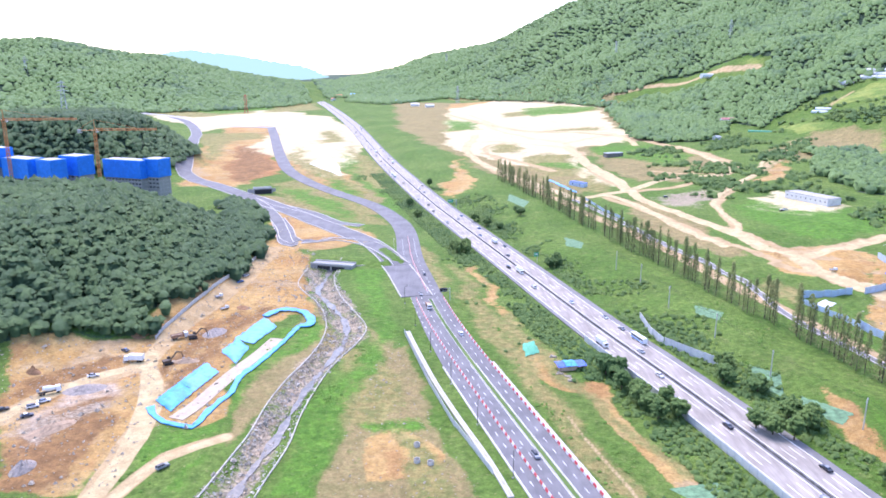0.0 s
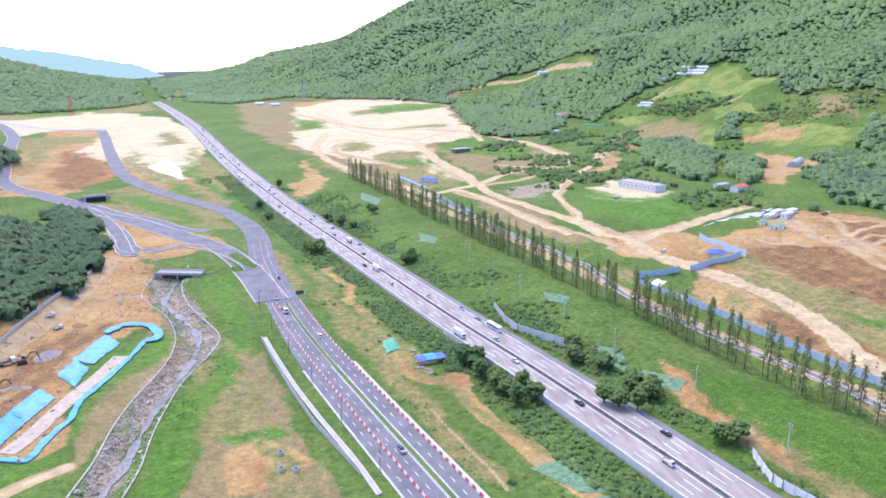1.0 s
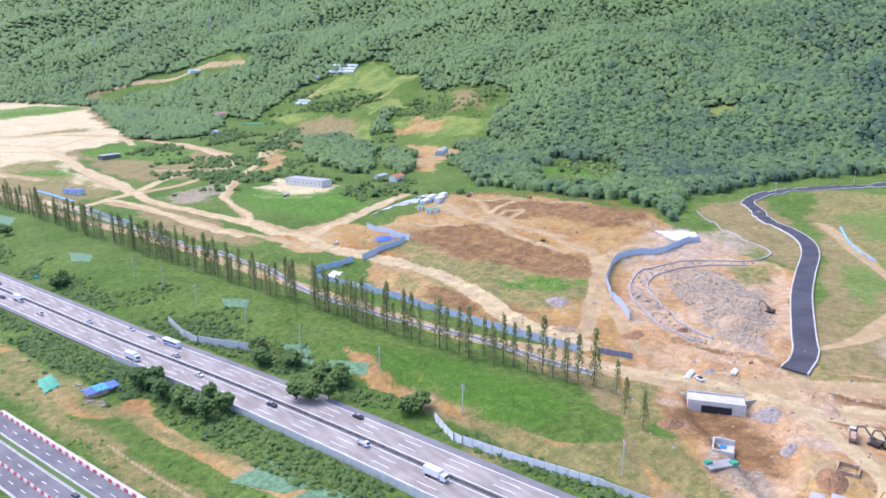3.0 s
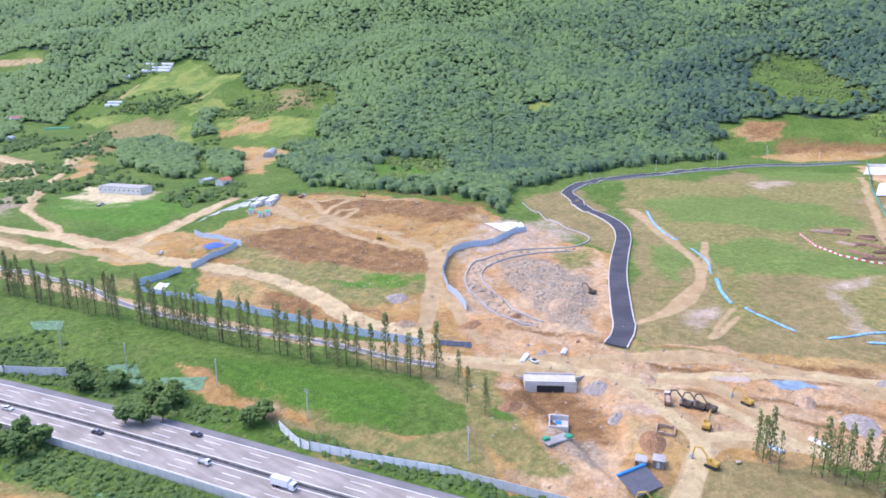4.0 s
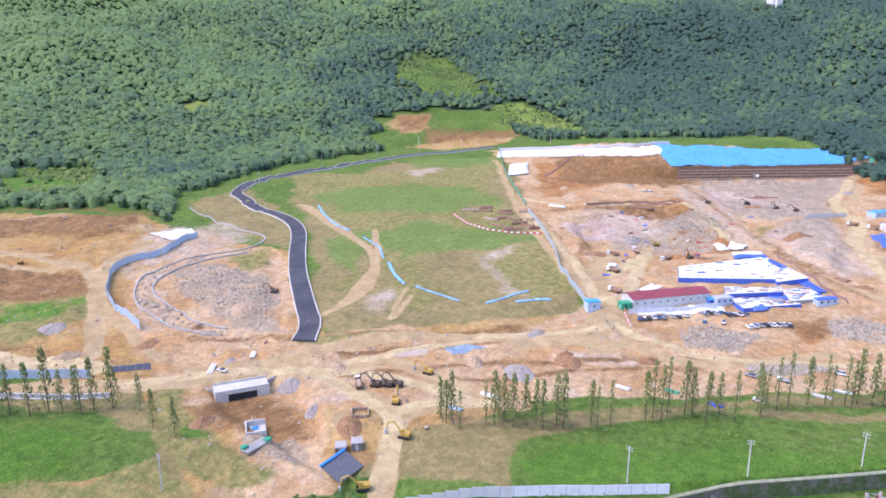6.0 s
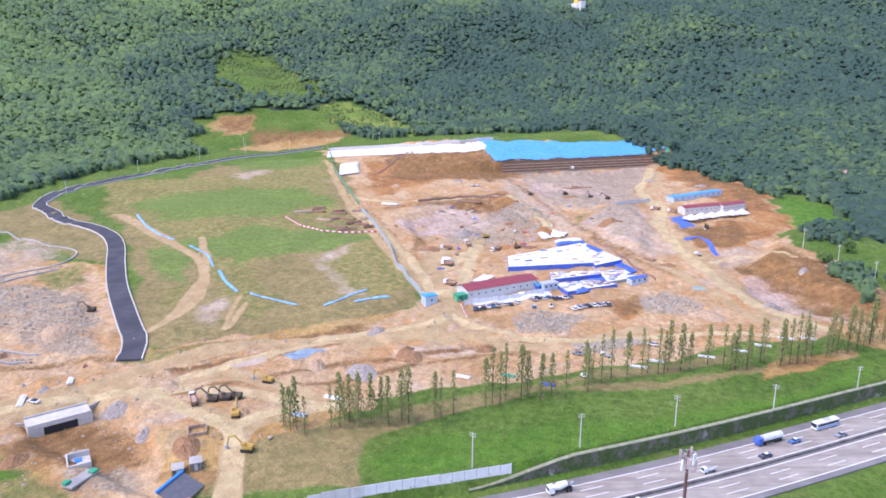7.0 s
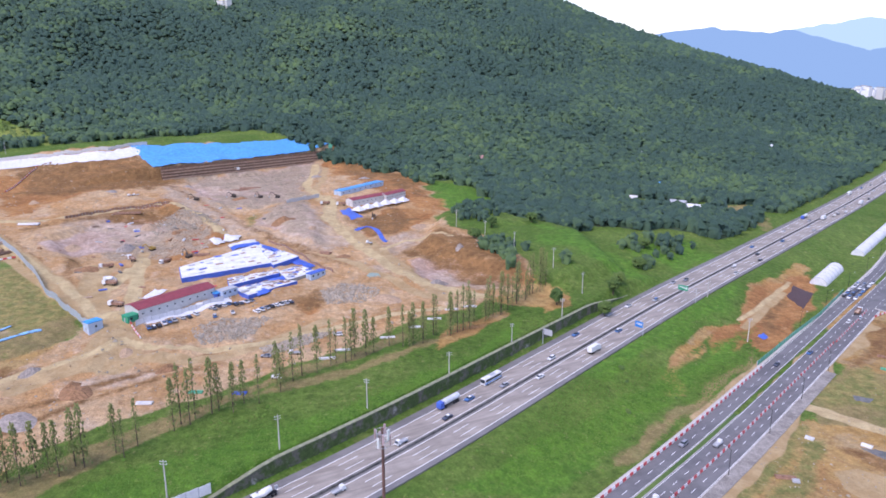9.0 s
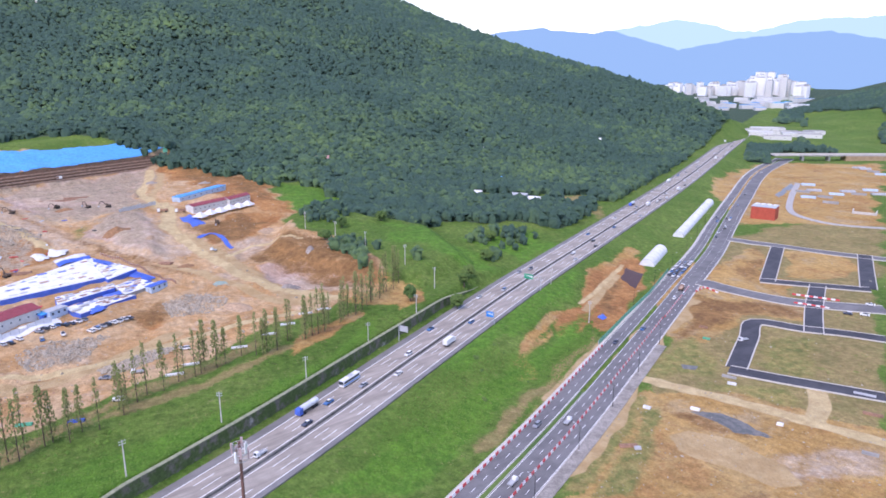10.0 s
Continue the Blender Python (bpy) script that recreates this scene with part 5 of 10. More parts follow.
TRACKS['sand'].append(([(229, 177), (244, 155), (254, 132), (257, 108), (261, 93)], 3.2))
TRACKS['sand'].append(([(257, 110), (249, 94), (238, 79), (226, 66), (205, 61), (189, 60)], 3.4))
TRACKS['sand'].append(([(259, 85), (258, 73), (252, 58), (244, 41), (244, 31)], 3.4))
TRACKS['sand'].append(([(227, 67), (238, 58), (243, 48), (242, 40)], 3.2))
TRACKS['sand'].append(([(270, 99), (287, 71), (310, 40), (327, -4), (337, -15)], 2.6))
TRACKS['sand'].append(([(337, -15), (323, -25), (307, -50), (307, -91), (313, -136), (309, -178)], 2.4))
TRACKS['dark'].append(([(288, 94), (307, 64), (320, 23), (325, 1)], 1.6))
TRACKS['dark'].append(([(265, 67), (263, 35), (281, 2), (293, -48)], 1.4))
TRACKS['sand'].append(([(606, -207), (532, -184), (464, -174), (416, -172), (372, -172), (340, -182), (318, -194)], 4.0))
TRACKS['lane'].append(([(344, -15), (396, -26), (438, -33), (494, -42)], 3.5))
TRACKS['dark'].append(([(555, 47), (476, 26), (425, 10), (379, -3)], 1.5))
TRACKS['lane'].append(([(567, 44), (482, 23), (409, 5), (371, -6)], 3.0))
TRACKS['dark'].append(([(520, -117), (485, -121), (441, -134), (397, -149)], 1.6))
TRACKS['dark'].append(([(603, 3), (619, -34), (622, -74)], 1.4))
TRACKS['wash'].append(([(701, -84), (612, -97), (543, -108), (504, -118)], 3.0))
AREAS['dark'].append([(699, 43), (775, 13), (760, -68), (748, -90), (694, -61), (678, 8)])
AREAS['wash'].append([(582, 12), (607, -10), (591, -42), (546, -47), (541, -12)])
AREAS['rock'].append([(568, -49), (585, -88), (540, -103), (535, -80), (534, -54)])
AREAS['wash'].append([(756, -121), (783, -223), (698, -193), (666, -133)])
AREAS['wash'].append([(540, -135), (524, -173), (464, -166), (445, -139), (483, -129)])
AREAS['dark'].append([(780, -290), (722, -309), (648, -260), (714, -260)])
AREAS['dark'].append([(491, -198), (511, -244), (461, -216), (457, -193)])
AREAS['dark'].append([(411, -217), (374, -230), (317, -229), (314, -227), (355, -220), (394, -212)])
AREAS['weeds'].append([(552, -122), (562, -139), (520, -126), (527, -119)])
TRACKS['lane'].append(([(401, 514), (380, 461), (365, 424), (374, 395), (377, 368), (370, 333), (363, 296)], 3.5))
TRACKS['lane'].append(([(371, 417), (398, 419), (412, 411)], 2.2))
AREAS['dark'].append([(323, 433), (352, 422), (366, 363), (358, 302), (333, 271), (325, 323), (299, 383)])
AREAS['weeds'].append([(273, 398), (284, 364), (298, 326), (299, 269), (284, 265), (267, 303), (266, 365)])
AREAS['green'].append([(301, 299), (301, 272), (294, 269), (282, 286)])
TRACKS['dark'].append(([(271, 354), (266, 311), (264, 281), (257, 252)], 1.6))
AREAS['dark'].append([(234, 308), (248, 300), (242, 270), (233, 266), (227, 289)])
TRACKS['lane'].append(([(252, 209), (290, 236), (335, 269), (381, 290), (420, 289)], 4.0))
AREAS['wash'].append([(345, 254), (372, 261), (401, 239), (441, 222), (468, 250), (476, 274), (413, 279), (361, 270)])
AREAS['weeds'].append([(397, 224), (430, 212), (377, 185), (364, 197)])
AREAS['meadow'].append([(600, 238), (658, 169), (654, 101), (591, 90), (538, 148), (537, 199)])
AREAS['meadow'].append([(486, 143), (523, 128), (504, 94), (520, 51), (482, 52), (448, 88), (428, 118)])
AREAS['meadow'].append([(444, 178), (470, 165), (430, 136), (396, 144)])
AREAS['wash'].append([(692, 188), (743, 166), (732, 106), (683, 124), (657, 159)])
AREAS['wash'].append([(531, 118), (561, 103), (518, 97), (510, 110)])
AREAS['dirt'].append([(555, 98), (590, 60), (513, 50), (507, 68)])
AREAS['wash'].append([(453, 65), (480, 46), (416, 37), (416, 53)])
TRACKS['lane'].append(([(550, 232), (506, 195), (470, 165), (419, 132), (367, 118), (331, 124), (312, 131)], 2.6))
TRACKS['lane'].append(([(318, 94), (348, 96), (367, 97)], 1.4))
AREAS['weeds'].append([(382, 145), (393, 129), (368, 117), (338, 130)])
AREAS['wash'].append([(345, 121), (378, 103), (353, 95), (318, 102)])
TRACKS['sand'].append(([(166, 717), (177, 692), (185, 621), (192, 565), (205, 500)], 4))

build_ground()

# ---------------------------------------------------------------- the two great roads
def road_line(fx, y0, y1, step=6.0):
    y = np.arange(y0, y1 + step, step)
    return np.column_stack([fx(y), y])


def at_offset(fx, off, y):
    """A place beside a road: off metres to the east of its middle, and the road's heading there."""
    s = float(fx(y + 4) - fx(y - 4)) / 8
    k = math.hypot(1, s)
    return float(fx(y)) + off / k, y - off * s / k, math.atan2(1, s)


HW = road_line(hw_x, -1420, 2560)
HWZ = hw_z(HW[:, 1])
motorway = tagged(new("motorway"), "six-lane motorway of worn pale concrete with dark median", "motorway", kind="structure")
for nm, l, r, lift, m in (("concrete_carriageway", -11.9, -1.3, 0.06, CONCRETE_ROAD), ("concrete_carriageway", 1.3, 11.9, 0.06, CONCRETE_ROAD),
                          ("shoulder", -14.2, -11.9, 0.04, SHOULDER), ("shoulder", 11.9, 15.6, 0.04, SHOULDER), ("median", -1.3, 1.3, 0.03, SHOULDER)):
    part_of(nm, mesh_of(nm, *ribbon(HW, l, r, lift, 0.6, HWZ), m), motorway)
part_of("median_barrier", mesh_of("median_barrier", *ribbon(HW, -0.3, 0.3, 0.9, 1.2, HWZ), DARK_CONCRETE), motorway, "stained concrete median barrier")


def dashes(fx, zf, off, y0, y1, mark, period, width, lift):
    out = []
    for y in np.arange(y0, y1, period):
        line = np.array([[at_offset(fx, off, v)[0], at_offset(fx, off, v)[1]] for v in (y, y + mark / 2, y + mark)])
        out.append(ribbon(line, -width / 2, width / 2, lift, 0, zf(line[:, 1])))
    return out


lane_marks = [m for off in (-8.6, -5.1, 5.1, 8.6) for m in dashes(hw_x, hw_z, off, -1380, 1500, 8, 20, 0.26, 0.09)]
lane_marks += [ribbon(HW, o - 0.16, o + 0.16, 0.09, 0, HWZ) for o in (-11.7, -1.7, 1.7, 11.7)]
tagged(part_of("lane_marking", mesh_of("lane_marking", *joined(lane_marks), PAINT), motorway), kind="stuff")

NR = road_line(nr_x, -1040, 300)
NRZ = nr_z(NR[:, 1])
NRN = road_line(nr_x, NR[-1, 1], 1500)
NRNZ = nr_z(NRN[:, 1])
new_road = tagged(new("new_road"), "new four-lane asphalt road with a planted median", "road", kind="structure")
for nm, l, r, lift, m in (("asphalt", -14.2, -1.1, 0.14, ASPHALT), ("asphalt", 1.1, 8.8, 0.14, ASPHALT)):
    part_of(nm, mesh_of(nm, *ribbon(NR, l, r, lift, 0.6, NRZ), m), new_road)
part_of("asphalt", mesh_of("asphalt", *ribbon(NRN, np.interp(NRN[:, 1], [300, 420, 700], [-14.2, -10, -8]), 8.8, 0.14, 0.6, NRNZ), ASPHALT), new_road)
MED = road_line(nr_x, -225, 395)
for l, r in ((-1.1, -0.85), (0.85, 1.1)):
    part_of("kerb", mesh_of("kerb", *ribbon(MED, l, r, 0.28, 0.5, nr_z(MED[:, 1])), PALE_CONCRETE), new_road)
part_of("planted_median", mesh_of("planted_median", *ribbon(MED, -0.85, 0.85, 0.32, 0.5, nr_z(MED[:, 1])), SHRUBS), new_road, "clipped green median strip")
part_of("gutter", mesh_of("gutter", *ribbon(NR, 8.8, 10.2, 0.2, 0.5, NRZ), PALE_CONCRETE), new_road)
part_of("kerb", mesh_of("kerb", *ribbon(NR, -14.6, -14.2, 0.3, 0.6, NRZ), PALE_CONCRETE), new_road)
FOOTWAY = plain("bare_footway", (0.27, 0.245, 0.21), 0.9, 0, 0.3, 4, 0.5)
WALKWAY = road_line(nr_x, -290, 60)
part_of("walkway", mesh_of("walkway", *ribbon(WALKWAY, -19.2, -14.6, 0.22, 0.5, nr_z(WALKWAY[:, 1])), FOOTWAY), new_road, "bare pale concrete footway")
lane_marks = [m for off in (-4.6, 4.6, -11.0) for m in dashes(nr_x, nr_z, off, -640, 560, 3, 8, 0.2, 0.18)]
lane_marks += [ribbon(NR, o - 0.1, o + 0.1, 0.18, 0, NRZ) for o in (-13.9, -1.5, 1.5, 8.3)]
tagged(part_of("lane_marking", mesh_of("lane_marking", *joined(lane_marks), PAINT), new_road), kind="stuff")


def kerbed_road(name, points, half, material, label, kerb=True, lift=0.35):
    line = spline(points, 5)
    road = tagged(new(name), label, "road", kind="structure")
    part_of("asphalt", mesh_of("asphalt", *ribbon(line, -half, half, lift, 1.0), material), road)
    if kerb:
        for s in (-1, 1):
            part_of("kerb", mesh_of("kerb", *ribbon(line, s * half - 0.3, s * half + 0.3, lift + 0.14, 1.2), PALE_CONCRETE), road, "pale concrete kerb")
    return road


kerbed_road("slip_road", [(-15.2, 404.6), (-32.5, 474.5), (-56.5, 539.1), (-87.3, 586.1), (-126.2, 641.4), (-180.6, 716.4), (-214.1, 755.2), (-257.3, 807.4), (-298.0, 851.9), (-332.6, 912.3), (-345.8, 958.5), (-435.2, 1251.3), (-476.3, 1392.3), (-569.9, 1612.5), (-673.1, 1782.1)], 9.5, ASPHALT, "grey asphalt slip road with pale kerbs")
kerbed_road("slip_road", [(-63.9, 546.9), (-87.1, 552.8), (-102.3, 537.6), (-119.8, 537.2), (-133.2, 578.3), (-149.0, 627.6), (-174.0, 688.9), (-194.4, 725.5)], 5.5, ASPHALT, "narrow grey asphalt ramp round an island", lift=0.4)
kerbed_road("link_road", [(-70.3, 604.4), (-91.6, 616.7), (-118.3, 655.6), (-158.8, 695.9), (-192.4, 740.8)], 4.5, ASPHALT, "grey asphalt link beside the ramp", lift=0.3)
# concrete colour on this far road stands in for glare
kerbed_road("link_road", [(-350, 1497), (-407, 1510), (-462, 1536), (-540, 1629), (-673, 1782), (-777, 1866)], 9.0, CONCRETE, "link road across pale earth, drawn pale in place of glare", lift=0.45)
kerbed_road("slip_road", [(-28, 475), (-53, 524), (-82, 547), (-105, 538), (-122, 553), (-135, 595), (-150, 633)], 6.5, ASPHALT, "grey asphalt turning lane above the stream culvert", lift=0.5)
kerbed_road("access_road", [(286.0, 124.7), (305.8, 129.6), (333.4, 143.8), (378.7, 166.5), (418.0, 183.2), (460.5, 200.3), (487.9, 217.1), (513.2, 243.7), (526.6, 266.1), (557.9, 290.6), (575.4, 307.3), (609.4, 314.8), (643.3, 311.3), (682.5, 292.2), (716.8, 272.8), (757.6, 246.3), (815.6, 207.3), (882.6, 120.3)], 5.2, DARK_ASPHALT, "winding fresh black asphalt road with white kerbs", lift=0.9)
for pts in ([(141.8, -298.2), (155.5, -336.6), (164.0, -361.4), (143.2, -369.6), (125.4, -381.3), (109.9, -388.2)], [(143.1, -293.9), (123.3, -301.2), (107.1, -308.4), (86.2, -317.3)], [(137.0, -368.4), (153.2, -407.3), (170.8, -455.1)],
            [(200.1, -439.5), (171.3, -454.6), (145.4, -468.5)], [(196.4, -441.8), (230.5, -528.7)], [(146.9, -470.0), (179.0, -553.5)]):
    kerbed_road("plot_road", pts, 4.6, DARK_ASPHALT, "fresh black asphalt plot road with pale kerbs", lift=0.4)
kerbed_road("cross_road", [(222.0, -405.4), (189.2, -406.7), (167.4, -410.7), (149.3, -420.2), (126.0, -436.4)], 7.0, ASPHALT, "grey asphalt cross road between building plots", lift=0.33)
kerbed_road("cross_road", [(267.4, -525.4), (231.1, -533.6), (193.8, -542.0), (164.5, -552.0)], 5.5, ASPHALT, "grey asphalt road along empty plots", lift=0.33)
kerbed_road("plot_lane", [(199.8, -657.9), (233.4, -643.2), (266.0, -652.9), (288.3, -677.9), (316.0, -742.0), (350.8, -836.8)], 3.0, CONCRETE, "pale unmetalled lane between empty plots", kerb=False)
for pts in ([(285, 167), (284, 181), (297, 207), (312, 228), (343, 248), (371, 251), (399, 238), (415, 221), (433, 216), (450, 222), (464, 248), (481, 277), (515, 317)], [(292, 166), (295, 181), (311, 206), (323, 224), (342, 237), (363, 241), (390, 232), (410, 214)]):
    kerbed_road("channel_wall", pts, 0.4, CONCRETE, "low pale concrete wall of a half-built channel", kerb=False, lift=0.8)
kerbed_road("farm_road", [(128.1, 696.2), (138.7, 652.4), (150.8, 586.2), (162.1, 518.4), (175.9, 450.9), (183.7, 412.2)] + [(180.2, 358.5), (186.7, 316.8), (196.3, 277.5)] + [(208.9, 237.9), (214.3, 201.5), (221.0, 177.2)], 2.0, SHOULDER, "narrow grey asphalt farm road behind the tree row", lift=0.25)

# ---------------------------------------------------------------- more materials
def metal(name, c, rough=0.5):
    return plain(name, c, rough, 0.0, 0.1, 2)


STEEL = metal("galvanised_steel", (0.42, 0.43, 0.44), 0.45)
HOARDING = metal("blue_grey_sheet_steel", (0.44, 0.54, 0.64), 0.5)
SLATE = metal("slate_blue_steel", (0.20, 0.23, 0.30), 0.5)
WORN_HOARDING = metal("worn_grey_sheet_steel", (0.40, 0.45, 0.46), 0.6)
GREY_PANEL = metal("grey_sound_panel", (0.56, 0.55, 0.52), 0.6)
WHITE_PAINT = metal("white_paint", (0.72, 0.72, 0.70), 0.5)
RED_PLASTIC = metal("red_plastic", (0.55, 0.07, 0.07), 0.5)
WHITE_PLASTIC = metal("white_plastic", (0.70, 0.68, 0.66), 0.5)
BLUE_SHEET = plain("blue_tarpaulin", (0.05, 0.30, 0.62), 0.55, 0, 0.25, 3, 0.5)
DEEP_BLUE = plain("deep_blue_sheeting", (0.07, 0.14, 0.50), 0.55, 0, 0.2, 4, 0.6)
CYAN_SHEET = plain("light_blue_tarpaulin", (0.085, 0.33, 0.66), 0.5, 0, 0.22, 3, 0.5)
PALE_TARP = plain("washed_blue_tarpaulin", (0.20, 0.42, 0.66), 0.55, 0, 0.45, 2.5, 0.5)
WHITE_SHEET = plain("white_sheeting", (0.66, 0.66, 0.66), 0.6, 0, 0.12, 3, 0.5)
GREEN_NET = plain("green_netting", (0.10, 0.36, 0.22), 0.8, 0, 0.2, 2, 0.4)
RED_ROOF = plain("dark_red_sheet_roof", (0.26, 0.055, 0.065), 0.5, 0, 0.15, 3, 0.4)
ORANGE_ROOF = plain("orange_tile_roof", (0.55, 0.20, 0.09), 0.7, 0, 0.2, 1, 0.3)
WALL_WHITE = plain("pale_render", (0.62, 0.61, 0.57), 0.8, 0, 0.12, 2, 0.3)
WALL_GREY = plain("grey_concrete_wall", (0.31, 0.30, 0.28), 0.85, 0, 0.15, 4, 0.4)
RED_CLAD = plain("rust_red_cladding", (0.42, 0.085, 0.05), 0.7, 0, 0.15, 2, 0.3)
RUST = plain("rusty_steel", (0.30, 0.175, 0.115), 0.8, 0, 0.35, 1.5, 0.3)
TIMBER = plain("weathered_timber", (0.43, 0.31, 0.225), 0.85, 0, 0.3, 1.5, 0.3)
# near-black colour in place of the shade inside windows, doorways and culverts
DARK = plain("opening_shade", (0.025, 0.025, 0.028), 0.6, 0, 0.1)
ORANGE = metal("crane_orange", (0.56, 0.22, 0.07), 0.5)
YELLOW = metal("machine_yellow", (0.46, 0.29, 0.06), 0.6)
BLACK = plain("black_rubber", (0.022, 0.022, 0.023), 0.7, 0, 0.1)
GREEN_PAINT = metal("green_paint", (0.03, 0.30, 0.16), 0.5)
SIGN_BLUE = metal("sign_blue", (0.03, 0.22, 0.60), 0.4)
STONE = plain("river_stone", (0.34, 0.295, 0.225), 0.9, 0, 0.35, 0.8, 0.2)
BARK = plain("bark", (0.10, 0.075, 0.055), 0.9, 0, 0.3, 0.5)
PLAIN_TREE = foliage("poplar_leaves", (0.125, 0.165, 0.050), (0.210, 0.230, 0.080), 0.7)


def glass_material():
    n = Nodes("dark_window_glass", 0.12, 0.0, 0.6)
    return n.done((0.035, 0.045, 0.055))


def water_material():
    n = Nodes("shallow_water", 0.35, 0.0, 0.3)
    n.bump(n.noise(0.6, 4), 0.25, 0.1)
    return n.done(n.mix(n.ramp(n.noise(2.5, 5), 0.4, 0.65), (0.095, 0.095, 0.085), (0.19, 0.17, 0.145)))


GLASS, WATER = glass_material(), water_material()


def paint_material(name, colours):
    """Car paint; each object takes one of the colours."""
    n = Nodes(name, 0.3, 0.0, 0.5)
    c, f = colours[0], n.random()
    for i, q in enumerate(colours[1:], 1):
        c = n.mix(n.math("GREATER_THAN", f, i / len(colours)), c, q)
    return n.done(n.vary(c, 0.06, 1.0))


CAR_PAINT = paint_material("car_paint", [(0.72, 0.72, 0.72), (0.03, 0.03, 0.035), (0.70, 0.70, 0.69), (0.25, 0.26, 0.28), (0.05, 0.06, 0.09), (0.75, 0.75, 0.74), (0.06, 0.16, 0.36), (0.40, 0.41, 0.42)])


def thing(name, x, y, label, category, group="", z=None, turn=0.0, kind=""):
    """An empty on the ground that carries the parts of a thing."""
    ob = tagged(new(name), label, category, group, kind)
    ob.matrix_basis = Matrix.Translation((x, y, gz(x, y) if z is None else z)) @ Matrix.Rotation(turn, 4, "Z")
    return ob


def heading(p, q):
    return math.atan2(q[1] - p[1], q[0] - p[0])


def along(points, step):
    """Places and headings at even steps along a polyline."""
    p = np.array(points, float)
    seg = np.linalg.norm(np.diff(p, axis=0), axis=1)
    s = np.concatenate([[0], np.cumsum(seg)])
    t = np.arange(0, s[-1], step)
    return [(float(np.interp(a, s, p[:, 0])), float(np.interp(a, s, p[:, 1])),
             math.atan2(float(np.interp(a + step * 0.5, s, p[:, 1]) - np.interp(a - step * 0.5, s, p[:, 1])),
                        float(np.interp(a + step * 0.5, s, p[:, 0]) - np.interp(a - step * 0.5, s, p[:, 0])))) for a in t]


# ---------------------------------------------------------------- fences and walls
def panel_mesh(length, height, ribs, material, name="panel"):
    bm = bmesh.new()
    box(bm, -length / 2, -0.05, 0, length / 2, 0.05, height)
    for i in range(ribs):
        x = -length / 2 + (i + 0.5) * length / ribs
        box(bm, x - 0.06, -0.09, 0.05, x + 0.06, 0.09, height - 0.05)
    me = bpy.data.meshes.new(name)
    bm.to_mesh(me)
    bm.free()
    me.materials.append(material)
    return me


def fence_run(name, points, height, step, material, label, post=STEEL, level=None, ribs=3, lift=-0.5):
    places = along(points, step)
    fence = thing(name, places[0][0], places[0][1], label, "fence", z=0)
    fence.matrix_basis = Matrix()
    pm, bm = panel_mesh(step - 0.12, height - lift, ribs, material), a_box(-0.09, -0.13, lift, 0.09, 0.13, height + 0.08)
    qm = bpy.data.meshes.new("post")
    bm.to_mesh(qm)
    bm.free()
    qm.materials.append(post)
    for x, y, a in places:
        z = gz(x, y) if level is None else float(level(y))
        for nm, me, dz, du in (("panel", pm, lift, step / 2), ("post", qm, 0, 0)):
            ob = part_of(nm, me, fence)
            ob.matrix_basis = Matrix.Translation((x + du * math.cos(a), y + du * math.sin(a), z + dz)) @ Matrix.Rotation(a, 4, "Z")
    return fence


def beside(fx, off, y0, y1, step=5.0):
    y0, y1 = float(y0), float(y1)
    ys = np.arange(y0, y1, step if y1 > y0 else -step)
    return [at_offset(fx, off, float(y))[:2] for y in ys]


fence_run("sound_fence", beside(hw_x, -15.2, 338, 95), 2.6, 4.0, GREY_PANEL, "grey steel panel fence along the motorway edge", level=hw_z)
fence_run("sound_wall", [(106.0, 362.8), (105.7, 342.1), (107.5, 329.1), (111.2, 323.0), (117.2, 312.7), (123.3, 302.5)], 4.2, 4.0, GREY_PANEL, "tall grey sound wall on the grassy bank")
fence_run("sound_wall", [(150.2, 194.2), (147.0, 181.5), (147.1, 176.9), (150.9, 164.7), (154.8, 152.3), (157.6, 144.9), (164.0, 127.3)], 3.4, 4.0, WHITE_PAINT, "pale panelled sound wall above the motorway")
fence_run("sound_wall", [(164.0, 127.3), (171, 98), (178, 68), (184, 38), (187.8, 21.6)], 3.2, 4.0, GREY_PANEL, "grey panelled sound wall along the motorway verge")
fence_run("sound_wall", [(187.8, 21.6), (192.4, 4.8), (195.4, -6.3), (201.2, -26.5)], 3.2, 4.0, WHITE_PAINT, "pale panelled fence before the retaining wall")
fence_run("site_hoarding", [(206.6, 336.6), (212.9, 304.4), (219.1, 273.9), (222.7, 241.9), (228.2, 213.7), (233.4, 196.5)], 4.0, 4.5, HOARDING, "blue-grey sheet steel hoarding along the lane")
fence_run("site_hoarding", [(140, 700), (146, 640), (154, 600)], 2.4, 4.5, HOARDING, "low blue-grey hoarding beside the northern lane")
fence_run("site_hoarding", [(197, 374), (206, 346), (205.7, 333.1)], 3.0, 4.5, HOARDING, "blue-grey sheet steel hoarding beside the farm lane")
fence_run("site_hoarding", [(202.3, 383.1), (231.7, 387.8)], 4.0, 4.5, HOARDING, "short blue-grey steel hoarding across the yard")
fence_run("site_hoarding", [(239.8, 190.0), (245.8, 178.7)], 2.6, 3.0, SLATE, "short dark slate-blue steel hoarding at the lane")
fence_run("site_hoarding", [(292.0, 463.0), (289.1, 403.7), (260.3, 395.4), (240.4, 386.6)], 4.0, 4.5, HOARDING, "blue-grey hoarding round a material yard")
fence_run("site_hoarding", [(440.6, 267.4), (400.7, 266.1), (374.4, 275.5), (352.9, 272.3), (321.2, 252.1), (303.1, 234.0), (284.4, 208.7)], 4.2, 4.0, HOARDING, "curving blue-grey hoarding above the channel")
